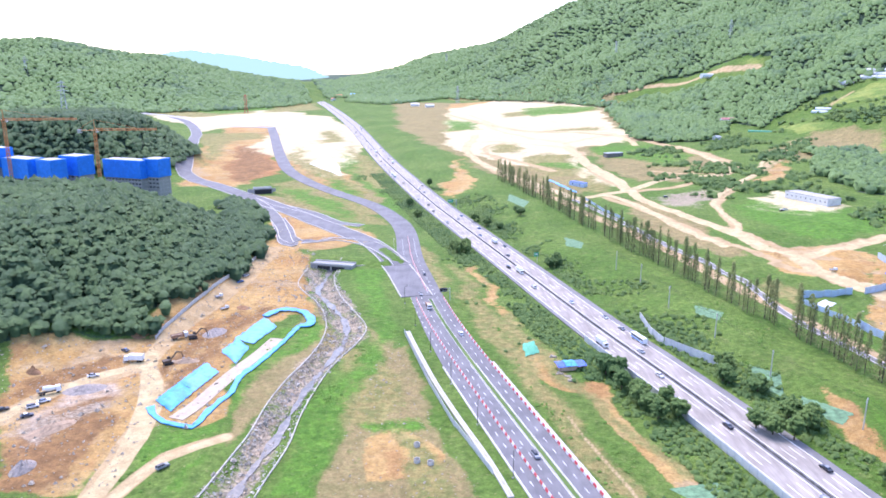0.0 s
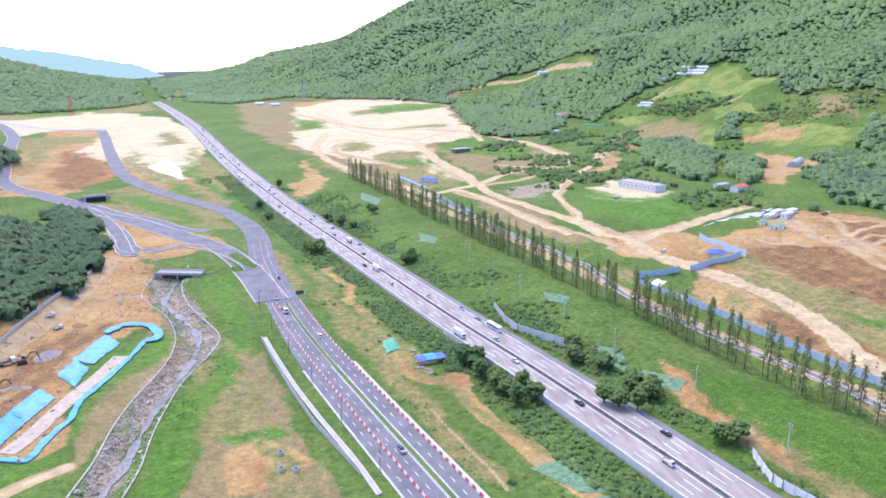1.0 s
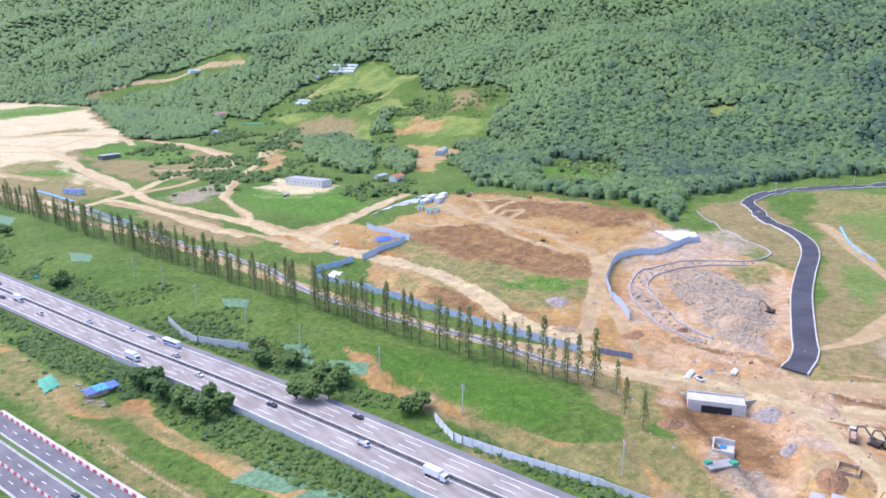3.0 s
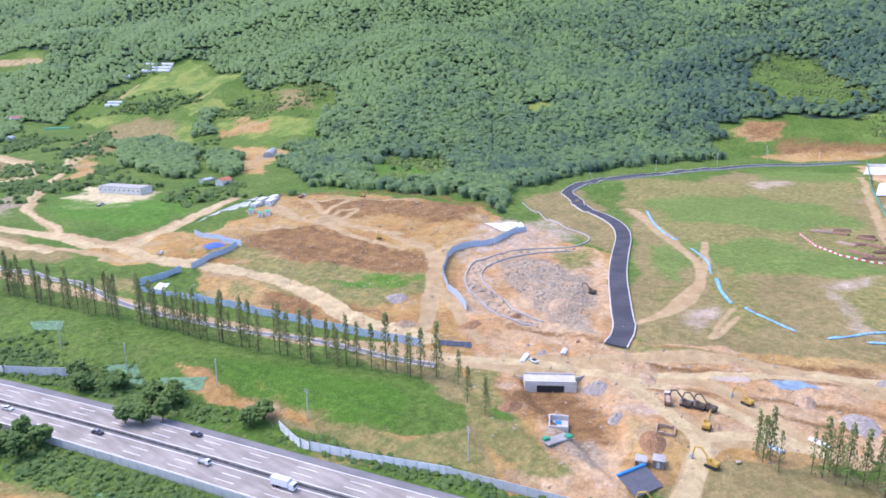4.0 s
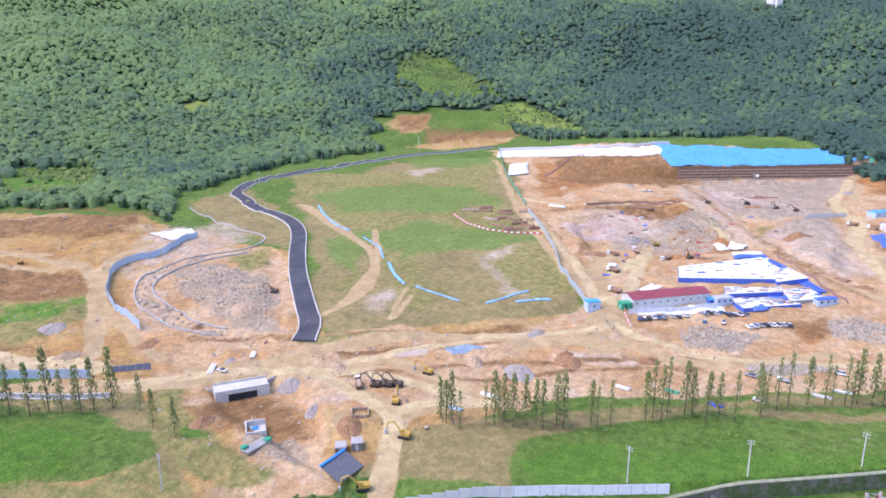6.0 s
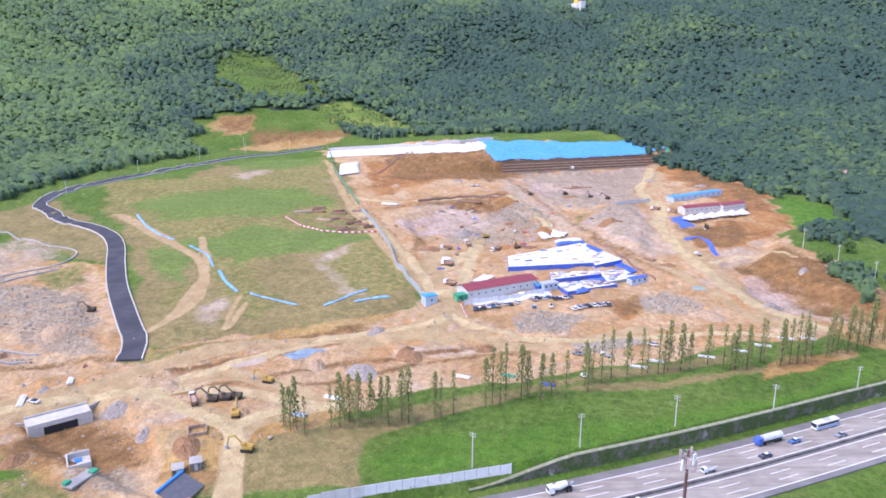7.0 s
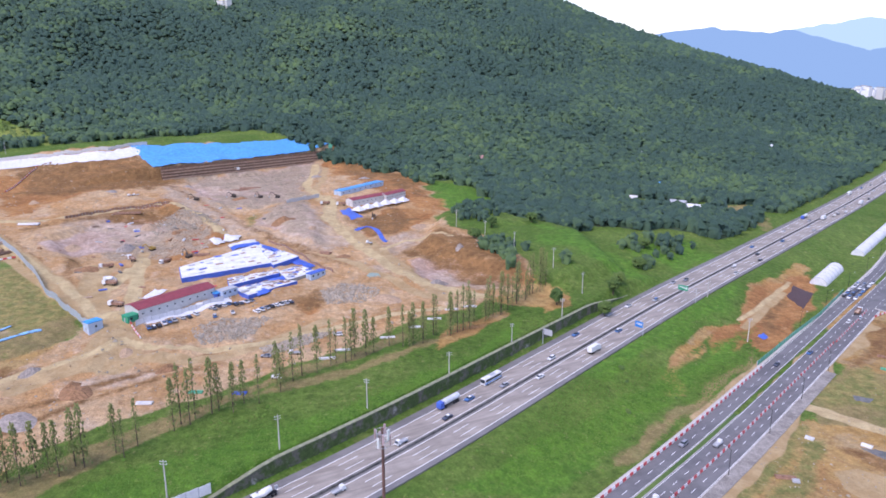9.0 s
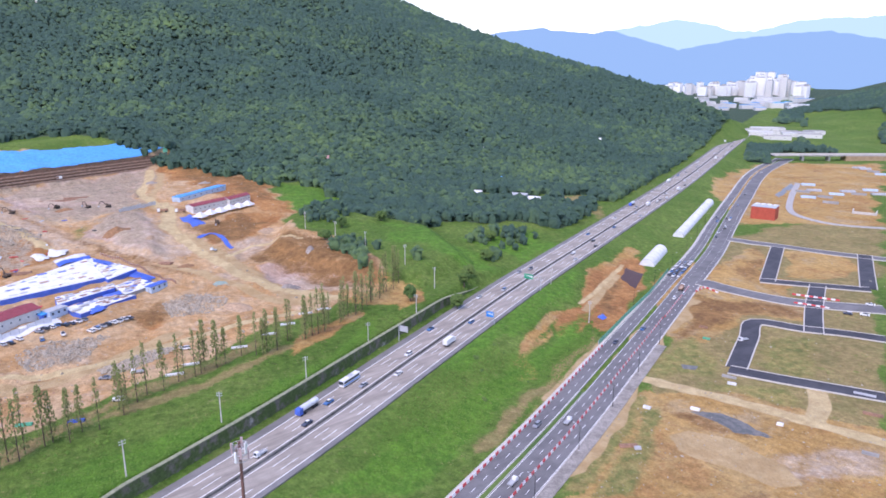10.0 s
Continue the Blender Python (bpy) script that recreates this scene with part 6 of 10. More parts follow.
fence_run("site_hoarding", [(879.1, 113.0), (739.2, 88.8), (647.6, 66.6), (584.3, 51.6)], 2.6, 3.0, GREEN_NET, "green netted fence down the site edge")
fence_run("site_hoarding", [(562.0, 47.1), (505.7, 31.3), (455.2, 20.3), (421.1, 15.5), (380.5, 4.8), (355.0, -4.3)], 3.6, 4.0, WORN_HOARDING, "grey steel hoarding between field and site")
fence_run("site_hoarding", [(849, 108), (840, 73), (827, 34), (802, -4), (791, -41), (803, -81)], 3.5, 4.0, GREY_PANEL, "grey steel hoarding along the top of the site")
fence_run("sound_fence", [(-19.4, 343.3), (-14.4, 320.5), (-5.6, 282.3), (3.7, 247.9), (15.8, 214.8)], 2.2, 3.5, GREY_PANEL, "grey panel fence along the new road verge")

fence_run("site_hoarding", [(-142.4, 332.7), (-139.3, 367.6), (-134.0, 422.8), (-131.7, 484.4)], 2.2, 3.5, GREY_PANEL, "low grey hoarding at the foot of the wood")

# mossy retaining wall under the green bank
RW = np.array(beside(hw_x, 19.6, -20, -285, 4.0))
rz = 0.6 + 5.2 * smooth(0, 40, np.arange(len(RW)) * 4.0) * smooth(0, 45, (len(RW) - 1 - np.arange(len(RW))) * 4.0)
rw = tagged(new("retaining_wall"), "stained dark concrete retaining wall with mossy patches", "wall", kind="structure")


def moss_wall():
    n = Nodes("mossy_concrete", 0.9)
    c = n.mix(n.ramp(n.noise(5, 5, 0.7), 0.38, 0.55), (0.15, 0.135, 0.11), (0.070, 0.105, 0.032))
    c = n.mix(n.ramp(n.noise(9, 4, 0.6), 0.62, 0.7), c, (0.33, 0.31, 0.28))
    return n.done(n.vary(c, 0.25, 1.2))


part_of("wall", mesh_of("wall", *ribbon(RW, -0.5, 0.5, 0, 8, rz), moss_wall()), rw)
part_of("coping", mesh_of("coping", *ribbon(RW, -0.75, 0.75, 0.35, 0.35, rz), plain("mossy_coping", (0.26, 0.27, 0.17), 0.9, 0, 0.3, 2)), rw)

# drain wall beside the new road
kerbed_road("drain_channel", [(-17.8, 345.0), (-12.3, 320.5), (-3.2, 283.4), (6.3, 250.6), (15.5, 221.9), (21.7, 198.8)], 0.7, CONCRETE, "pale concrete drain along the new road", lift=0.5)


# ---------------------------------------------------------------- red and white barriers on the new road
def barrier_meshes():
    out = []
    for m in (RED_PLASTIC, WHITE_PLASTIC):
        bm = bmesh.new()
        prof = [(-0.28, 0), (0.28, 0), (0.20, 0.35), (0.12, 0.5), (0.10, 0.95), (-0.10, 0.95), (-0.12, 0.5), (-0.20, 0.35)]
        a = [bm.verts.new((-1.12, p, q)) for p, q in prof]
        b = [bm.verts.new((1.12, p, q)) for p, q in prof]
        bm.faces.new(a[::-1])
        bm.faces.new(b)
        for i in range(8):
            bm.faces.new((a[i], a[(i + 1) % 8], b[(i + 1) % 8], b[i]))
        me = bpy.data.meshes.new("barrier_block")
        bm.to_mesh(me)
        bm.free()
        me.materials.append(m)
        out.append(me)
    return out


BARRIER = barrier_meshes()


def barrier_row(points, label, z=None, cap=230):
    row = tagged(new("barrier_row"), label, "barrier", "roadside barriers")
    pl = along(points, 2.3)
    for i, (x, y, a) in enumerate(pl):
        ob = part_of("barrier_block", BARRIER[i % 2], row)
        ob.matrix_basis = Matrix.Translation((x, y, (gz(x, y) + 0.3) if z is None else float(z(y)) + 0.13)) @ Matrix.Rotation(a, 4, "Z")
    return row


for off in (-7.9, 8.3):
    for y0, y1 in ((400, 95), (95, -20), (-20, -330)):
        if off > 0 and y0 == -20:
            y1 = -280
        barrier_row(beside(nr_x, off, y0, y1, 6), "row of red and white plastic road barriers", nr_z)
barrier_row(beside(nr_x, 0.5, 560, 405, 6), "red and white barriers dividing the road", nr_z)
barrier_row(beside(nr_x, -8.5, -330, -395, 5), "red and white barriers at the junction mouth", nr_z)
for pts in ([(213.4, -385.5), (214.4, -396.3), (207.2, -394.4), (203.2, -393.7)], [(171.9, -424.6), (161.7, -427.4), (149.2, -431.9)], [(164.3, -409.6), (155.3, -412.2), (146.9, -414.3)]):
    barrier_row(pts, "red and white barriers across a side road")
for pts in ([(538.8, 103.6), (513.6, 88.8), (498.0, 70.3), (494.1, 53.9), (495.9, 30.8)], [(715.7, 44.8), (748.7, 31.9), (776.5, 19.5)], [(358.8, -20.0), (349.4, -21.2), (333.3, -22.5)]):
    barrier_row(pts, "red and white barriers on the building site")

# ---------------------------------------------------------------- the stream
STREAM = spline([(-76.2, 474.8), (-76.6, 445.7), (-77.0, 420.0), (-67.2, 397.6), (-53.9, 367.5), (-49.4, 342.9), (-51.8, 316.4), (-56.7, 290.8), (-59.8, 263.1), (-61.5, 240.4), (-64.8, 220.8), (-67.6, 200.4)], 4)
BANK_STONE = plain("bank_stone", (0.46, 0.42, 0.35), 0.9, 0, 0.35, 1.5, 0.4)
stream = tagged(new("stream"), "shallow stream over stones between low walls", "water", kind="structure")
width = 1.5 + 0.7 * np.sin(np.arange(len(STREAM)) * 0.7) + 0.6 * np.sin(np.arange(len(STREAM)) * 1.9)
part_of("water", mesh_of("water", *ribbon(STREAM, -width, width * 0.9, 0.3, 0.5), WATER), stream)
for pts in ([(-91.7, 467.9), (-91.3, 432.8), (-85.0, 414.4), (-72.9, 392.4), (-64.1, 367.9), (-60.1, 343.0), (-61.9, 312.9), (-67.8, 284.6), (-70.4, 260.1), (-71.3, 238.0), (-73.9, 218.7), (-76.8, 198.2)],
            [(-71.3, 486.9), (-70.4, 446.0), (-62.1, 408.2), (-49.8, 377.0), (-39.8, 350.6), (-42.4, 327.4), (-49.8, 303.2), (-52.8, 282.3), (-55.0, 255.9), (-55.2, 230.5), (-58.0, 208.6), (-59.0, 198.2)]):
    line = spline(pts, 4)
    part_of("bank_wall", mesh_of("bank_wall", *ribbon(line, -0.22, 0.22, 0.5, 1.6), BANK_STONE), stream, "low pale stone bank wall")


def stones(name, polys, count, size, seed, label, material=STONE):
    """Loose stones strewn over areas of the ground."""
    rng = np.random.default_rng(seed)
    xs, ys = [], []
    for p in polys:
        q = np.array(p)
        x, y = rng.uniform(q[:, 0].min(), q[:, 0].max(), count * 3), rng.uniform(q[:, 1].min(), q[:, 1].max(), count * 3)
        k = poly_sd(p, x, y) > 0
        xs.append(x[k][:count])
        ys.append(y[k][:count])
    x, y = np.concatenate(xs), np.concatenate(ys)
    s = size * rng.lognormal(0, 0.45, len(x))
    v = np.array([[1, 0, 0], [-1, 0, 0], [0, 1, 0], [0, -1, 0], [0, 0, 1], [0, 0, -1]], float)
    f = np.array([[0, 2, 4], [2, 1, 4], [1, 3, 4], [3, 0, 4], [2, 0, 5], [1, 2, 5], [3, 1, 5], [0, 3, 5]])
    jit = v[None] * rng.uniform(0.55, 1.2, (len(x), 6, 1)) + rng.normal(0, 0.18, (len(x), 6, 3))
    a = rng.uniform(0, 6.28, len(x))
    c, sn = np.cos(a)[:, None], np.sin(a)[:, None]
    co = np.stack([(jit[:, :, 0] * c - jit[:, :, 1] * sn) * s[:, None] + x[:, None], (jit[:, :, 0] * sn + jit[:, :, 1] * c) * s[:, None] + y[:, None],
                   jit[:, :, 2] * s[:, None] * 0.7 + (ground(x, y) + 0.15 * s)[:, None]], 2)
    me = mesh_of(name, co.reshape(-1, 3), (f[None] + (np.arange(len(x)) * 6)[:, None, None]).reshape(-1, 3), material)
    return tagged(new(name, me), label, "stones", kind="stuff")


stones("stream_stones", AREAS["rock"][6:7], 3800, 0.40, 3, "pale boulders along the stream bed")
stones("bank_boulders", [[(-91, 467), (-84, 414), (-63, 368), (-59, 343), (-61, 313), (-67, 284), (-70.5, 238), (-76, 198), (-72, 198), (-66.5, 238), (-62, 284), (-56, 313), (-54, 343), (-58, 368), (-78, 414), (-86, 467)],
                         [(-70, 467), (-61.5, 408), (-49.5, 377), (-40, 350), (-43, 327), (-53, 282), (-55.5, 230), (-59, 198), (-62, 198), (-59, 230), (-57, 282), (-47, 327), (-44, 350), (-54, 377), (-66, 408), (-74, 467)]], 1100, 0.42, 8, "pale boulders lining the stream banks", BANK_STONE)
stones("channel_stones", [[(285, 167), (284, 181), (297, 207), (312, 228), (343, 248), (371, 251), (399, 238), (415, 221), (433, 216), (410, 214), (390, 232), (363, 241), (342, 237), (323, 224), (311, 206), (295, 181), (292, 166)]], 700, 0.7, 7, "pale blocks lining a half-built channel")
stones("rubble", AREAS["rock"][0:4] + AREAS["rock"][-1:], 1100, 0.5, 4, "heaps of broken grey rock on bare earth")
stones("site_debris", AREAS["dirt"][0:3], 2200, 0.42, 5, "scattered stones and debris on bare earth")
stones("site_timber", AREAS["dirt"][1:3], 600, 0.32, 9, "dark offcuts and clods strewn over bare earth", RUST)
stones("plot_debris", AREAS["dirt"][8:9] + AREAS["dry"][0:2], 400, 0.25, 6, "scattered pale stones on dry ground")

# ---------------------------------------------------------------- woodland
OCTA = (np.array([[1, 0, 0], [-1, 0, 0], [0, 1, 0], [0, -1, 0], [0, 0, 1], [0, 0, -1]], float),
        np.array([[0, 2, 4], [2, 1, 4], [1, 3, 4], [3, 0, 4], [2, 0, 5], [1, 2, 5], [3, 1, 5], [0, 3, 5]]))


def dome(rings, sides=7):
    """A closed crown, open below: rings of (radius, height) and a top."""
    v, f = [], []
    for k, (r, z) in enumerate(rings):
        for i in range(sides):
            a = 2 * math.pi * (i + 0.5 * (k % 2)) / sides
            v.append((r * math.cos(a), r * math.sin(a), z))
    top = len(v)
    v.append((0, 0, 1.0))
    for k in range(len(rings) - 1):
        o, q = k * sides, (k + 1) * sides
        for i in range(sides):
            j = (i + 1) % sides
            if k % 2 == 0:
                f += [(o + i, o + j, q + i), (o + j, q + j, q + i)]
            else:
                f += [(o + i, o + j, q + j), (o + i, q + j, q + i)]
    o = (len(rings) - 1) * sides
    f += [(o + i, o + (i + 1) % sides, top) for i in range(sides)]
    return np.array(v, float), np.array(f)


CROWN = {"tree": dome([(0.62, -1.35), (0.98, -0.15), (0.78, 0.52)]), "far": dome([(1.0, -0.45), (0.80, 0.42)], 6)}


def leafy(n, rng, rough, sprays=8, core="tree"):
    """n crowns of unit size: a rough core with boughs of leaves standing out of it."""
    v, f = CROWN[core]
    p = [0.86 * v[None] * (1 + rng.normal(0, rough * 0.6, (n, len(v), 1)).clip(-0.4, 0.4))]
    own = [p[0] + [0, 0, 0.35]]
    faces, c = [f], len(v)
    o, of = OCTA[0][:5], OCTA[1][:4]
    for i in range(sprays):
        a = rng.uniform(0, 6.283, n)
        z = rng.uniform(-0.35, 0.8, n)
        r = np.sqrt(np.clip(1 - z * z, 0.05, 1)) * rng.uniform(0.5, 0.9, n)
        at = np.stack([r * np.cos(a), r * np.sin(a), z * 0.85], 1)
        size = rng.uniform(0.3, 0.56, (n, 1, 1))
        q = o[None] * size * (1 + rng.normal(0, 0.3, (n, 5, 3)).clip(-0.6, 0.6))
        p.append(at[:, None] + q)
        own.append(0.6 * q / size + at[:, None] + [0, 0, 0.25])
        faces.append(of + c)
        c += 5
    return np.concatenate(p, 1), np.concatenate(faces), np.concatenate(own, 1)


def clumps(name, x, y, z, width, height, level, material, seed, label, rough=0.3, shade=True, core="tree", soft=0.64):
    rng = np.random.default_rng(seed)
    n = len(x)
    if level or core == "far":
        p, f, own = leafy(n, rng, rough, level, core)
    else:
        v, f = OCTA
        p = v[None] * (1 + rng.normal(0, rough, (n, len(v), 1)).clip(-0.45, 0.5))
        own = p
    k = p.shape[1]
    a = rng.uniform(0, 6.283, n)
    c, s = np.cos(a)[:, None], np.sin(a)[:, None]

    def turned(q):
        return np.stack([q[:, :, 0] * c - q[:, :, 1] * s, q[:, :, 0] * s + q[:, :, 1] * c, q[:, :, 2]], 2)

    co = turned(p) * np.stack([width, width, height], 1)[:, None] + np.stack([x, y, z], 1)[:, None]
    faces = f[None] + (np.arange(n) * k)[:, None, None]
    me = mesh_of(name, co.reshape(-1, 3), faces.reshape(-1, 3), material, shade)
    # leaves face the sky more than the hull of their crown does
    nrm = turned(own)
    nrm = nrm / (np.linalg.norm(nrm, axis=2, keepdims=True) + 1e-6) * (1 - soft) + np.array([0, 0, soft])
    nrm /= np.linalg.norm(nrm, axis=2, keepdims=True) + 1e-6
    me.attributes.new("custom_normal", "FLOAT_VECTOR", "POINT").data.foreach_set("vector", nrm.astype(np.float32).ravel())
    return tagged(new(name, me), label, "woodland", kind="stuff")


def scatter(r0, r1, a0, a1, spacing, seed):
    """Jittered places in a ring sector, about evenly spaced."""
    rng = np.random.default_rng(seed)
    e = r1 + spacing
    gx, gy = np.meshgrid(np.arange(-e, e, spacing), np.arange(-e, e, spacing * 0.87))
    gx = gx + (np.arange(gx.shape[0]) % 2)[:, None] * spacing / 2
    x = (gx + rng.uniform(-0.42, 0.42, gx.shape) * spacing).ravel()
    y = (gy + rng.uniform(-0.42, 0.42, gy.shape) * spacing).ravel()
    r, a = np.hypot(x, y), np.degrees(np.arctan2(x, y))
    a = np.where(a < -100, a + 360, a)
    k = (r > r0) & (r < r1) & (a > a0) & (a < a1)
    return x[k], y[k], rng


def forest(name, r0, r1, a0, a1, spacing, level, seed, label, leaves=None, core="tree", tall=1.0, soft=0.58, fill=1.0):
    x, y, rng = scatter(r0, r1, a0, a1, spacing, seed)
    keep = (woods(x, y) > rng.uniform(0.2, 0.8, x.shape)) & (mountain_u(x, y) < 1.06)
    x, y = x[keep], y[keep]
    group = 0.5 + 0.5 * wavy(x * 4.1, y * 4.1)
    w = fill * spacing * (0.52 + 0.42 * rng.random(x.shape) ** 1.6) * (0.85 + 0.35 * group)
    h = w * rng.uniform(0.7, 1.05, x.shape) * tall
    z = ground(x, y) + 2.2 + (2.5 * group + 1.6 * rng.random(x.shape)) * tall
    return clumps(name, x, y, z, w, h, level, leaves or LEAVES, seed, label, 0.3, True, core, soft)


forest("near_wood", 250, 700, -42, 5, 5.0, 11, 11, "dense dark green pine wood on a low hill", PINES, soft=0.66, fill=1.14)
forest("hill_wood", 700, 1300, -42, 5, 7.0, 3, 12, "dense dark pine wood on a hill behind", PINES, "far")
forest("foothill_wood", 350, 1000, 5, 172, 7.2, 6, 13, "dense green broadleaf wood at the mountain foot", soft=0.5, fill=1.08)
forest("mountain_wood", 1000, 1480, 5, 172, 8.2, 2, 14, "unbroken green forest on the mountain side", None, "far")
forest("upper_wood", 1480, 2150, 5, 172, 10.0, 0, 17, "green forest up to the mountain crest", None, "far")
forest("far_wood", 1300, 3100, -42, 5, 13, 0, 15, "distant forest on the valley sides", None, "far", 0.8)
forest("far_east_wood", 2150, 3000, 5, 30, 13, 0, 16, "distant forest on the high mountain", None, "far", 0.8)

# ---------------------------------------------------------------- sheets and tarpaulins
def sheet(name, corners, material, label, lift=0.6, wrinkle=0.35, nu=18, nv=8, category="tarpaulin", seed=1, z_of=None, group=""):
    """A draped sheet between four corners, with folds and a hem."""
    a, b, c, d = [np.array(p, float) for p in corners]
    u, v = np.meshgrid(np.linspace(0, 1, nu), np.linspace(0, 1, nv), indexing="ij")
    p = (a * ((1 - u) * (1 - v))[..., None] + b * (u * (1 - v))[..., None] + c * (u * v)[..., None] + d * ((1 - u) * v)[..., None])
    rng = np.random.default_rng(seed)
    edge = np.minimum(np.minimum(u, 1 - u) * nu / 2, np.minimum(v, 1 - v) * nv / 2).clip(0, 1)
    p[..., 0] += rng.normal(0, 0.25, u.shape)
    p[..., 1] += rng.normal(0, 0.25, u.shape)
    z = (ground(p[..., 0], p[..., 1]) if z_of is None else z_of(u, v)) + lift * (0.35 + 0.65 * edge) + wrinkle * (rng.random(u.shape) - 0.5)
    top = np.concatenate([p.reshape(-1, 2), z.reshape(-1, 1)], 1)
    low = top - [0, 0, 0.08]
    i, j = np.meshgrid(np.arange(nu - 1), np.arange(nv - 1), indexing="ij")
    q = (i * nv + j).ravel()
    n = nu * nv
    quads = [np.column_stack([q, q + nv, q + nv + 1, q + 1]), np.column_stack([q + n, q + 1 + n, q + nv + 1 + n, q + nv + n])]
    me = mesh_of(name, np.concatenate([top, low]), np.concatenate(quads), material, True)
    return tagged(new(name, me), label, category, group)


def strip_sheet(name, points, half, material, label, lift=0.5, category="tarpaulin", seed=2):
    line = spline(points, 2.5)
    rng = np.random.default_rng(seed)
    w = half * (0.75 + 0.5 * rng.random(len(line)))
    v, f = ribbon(line, -w, w * (0.7 + 0.6 * rng.random(len(line))), lift, 0.3)
    v[:, 2] += rng.normal(0, 0.12, len(v))
    return tagged(new(name, mesh_of(name, v, f, material, False)), label, category)


sheet("blue_tarpaulin", [(-116.2, 265.2), (-112.6, 282.5), (-103.1, 272.4), (-106.4, 255.3)], BLUE_SHEET, "bright blue tarpaulin over an earth bank", 1.2, seed=1)
sheet("blue_tarpaulin", [(-112.6, 282.5), (-108.1, 303.9), (-98.7, 292.7), (-103.1, 272.4)], CYAN_SHEET, "light blue tarpaulin over an earth bank", 1.2, seed=2)
sheet("blue_tarpaulin", [(-105.5, 318.3), (-102.0, 334.8), (-93.4, 321.5), (-94.0, 302.6)], CYAN_SHEET, "light blue tarpaulin with a torn edge", 1.2, seed=3)
sheet("blue_tarpaulin", [(-103.4, 333.9), (-97.0, 367.7), (-86.6, 351.7), (-92.7, 327.2)], CYAN_SHEET, "large light blue tarpaulin on the slope", 1.3, seed=4)
strip_sheet("blue_tarpaulin", [(-96.4, 367.7), (-92.2, 376.5), (-84.6, 377.9), (-75.7, 372.1), (-70.3, 361.4), (-70.6, 352.9), (-75.1, 353.1)], 2.2, BLUE_SHEET, "blue tarpaulin wrapped round the bank end", 1.0)
strip_sheet("blue_tarpaulin", [(-75.1, 353.1), (-77.6, 336.7), (-81.4, 316.8), (-84.9, 299.2), (-88.2, 287.9), (-87.4, 272.3), (-90.2, 262.3), (-92.3, 251.6), (-93.8, 243.0), (-100.9, 245.1), (-105.8, 246.8), (-112.0, 252.8), (-116.1, 259.2)], 1.3, BLUE_SHEET, "long crumpled blue tarpaulin along the basin", 0.6)
tagged(new("sand_floor", mesh_of("sand_floor", *ribbon(spline([(-102.5, 249.6), (-98.1, 262.4), (-94.5, 280.5), (-91.6, 295.9), (-87.2, 313.1), (-82.9, 335.1)], 4), -3.2, 3.6, 0.25, 0.6), plain("pale_sand", (0.44, 0.36, 0.26), 0.95, 0, 0.15, 3))), "pale sand floor of the basin", "ground", kind="structure")
for pts, half in ([([(547, 219), (517, 202), (490, 183), (476, 168)], 1.1), ([(462, 153), (450, 143), (438, 134), (417, 125)], 0.8), ([(408, 119), (392, 112), (380, 105), (372, 100)], 1.3), ([(369, 92), (362, 83), (356, 73), (351, 64)], 0.9), ([(350, 50), (358, 43), (368, 36), (374, 30)], 1.0)]):
    strip_sheet("blue_tarpaulin", pts, half * 0.75, PALE_TARP, "pale blue sheet laid along a field ditch", 0.45)
sheet("blue_ground_sheet", [(289.6, 60.3), (297.5, 51.8), (295.6, 41.0), (285.2, 54.7)], plain("faded_blue_sheet", (0.22, 0.30, 0.36), 0.6, 0, 0.3, 4), "faded blue sheet flat on bare earth", 0.3, 0.1)
BENCH_NEAR, BENCH_FAR = [(799, 104), (793, 69), (782, 33), (775, -4), (770, -40), (780, -78)], [(846, 108), (837, 73), (824, 34), (799, -4), (788, -41), (800, -81)]
for i in range(5):
    sheet("white_sheeting", [BENCH_NEAR[i], BENCH_NEAR[i + 1], BENCH_FAR[i + 1], BENCH_FAR[i]], WHITE_SHEET, "white sheeting down the bank under the hoarding", 0.8, 0.35, 22, 5, seed=7 + i, group="bank sheeting")
sheet("white_sheeting", [(706.9, 80.7), (720.0, 61.6), (756.6, 65.7), (749.1, 84.0)], WHITE_SHEET, "white covered store beside the field", 3.5, 0.3, 12, 6, seed=9)
sheet("white_sheeting", [(314.4, 494.7), (355.0, 511.9), (403.0, 530.0), (375.9, 510.8)], WHITE_SHEET, "white geotextile strip on the earth", 0.5, 0.2, 20, 4, seed=10)
sheet("white_sheeting", [(439.0, 303.6), (459.9, 284.0), (446.9, 271.2), (425.7, 282.3)], WHITE_SHEET, "white sheeting round a stone heap", 0.8, 0.5, 14, 5, seed=11)
sheet("white_sheeting", [(203.1, 371.4), (212.6, 377.4), (215.1, 371.1), (207.8, 365.5)], WHITE_SHEET, "white sheet in a fenced yard", 0.5, 0.2, 8, 5, seed=12)
sheet("blue_tarpaulin", [(272.1, 422.3), (287.6, 425.8), (286.4, 417.1), (269.1, 412.8)], DEEP_BLUE, "blue tarpaulin in a fenced yard", 0.5, 0.2, 8, 5, seed=13)
sheet("green_netting", [(39.3, 328.0), (45.3, 331.8), (46.2, 317.2), (38.9, 312.4)], GREEN_NET, "green netting heaped on bare earth", 1.2, 0.8, 10, 8, seed=14)
FADED_NET = plain("faded_green_net", (0.12, 0.22, 0.11), 0.85, 0, 0.4, 2)
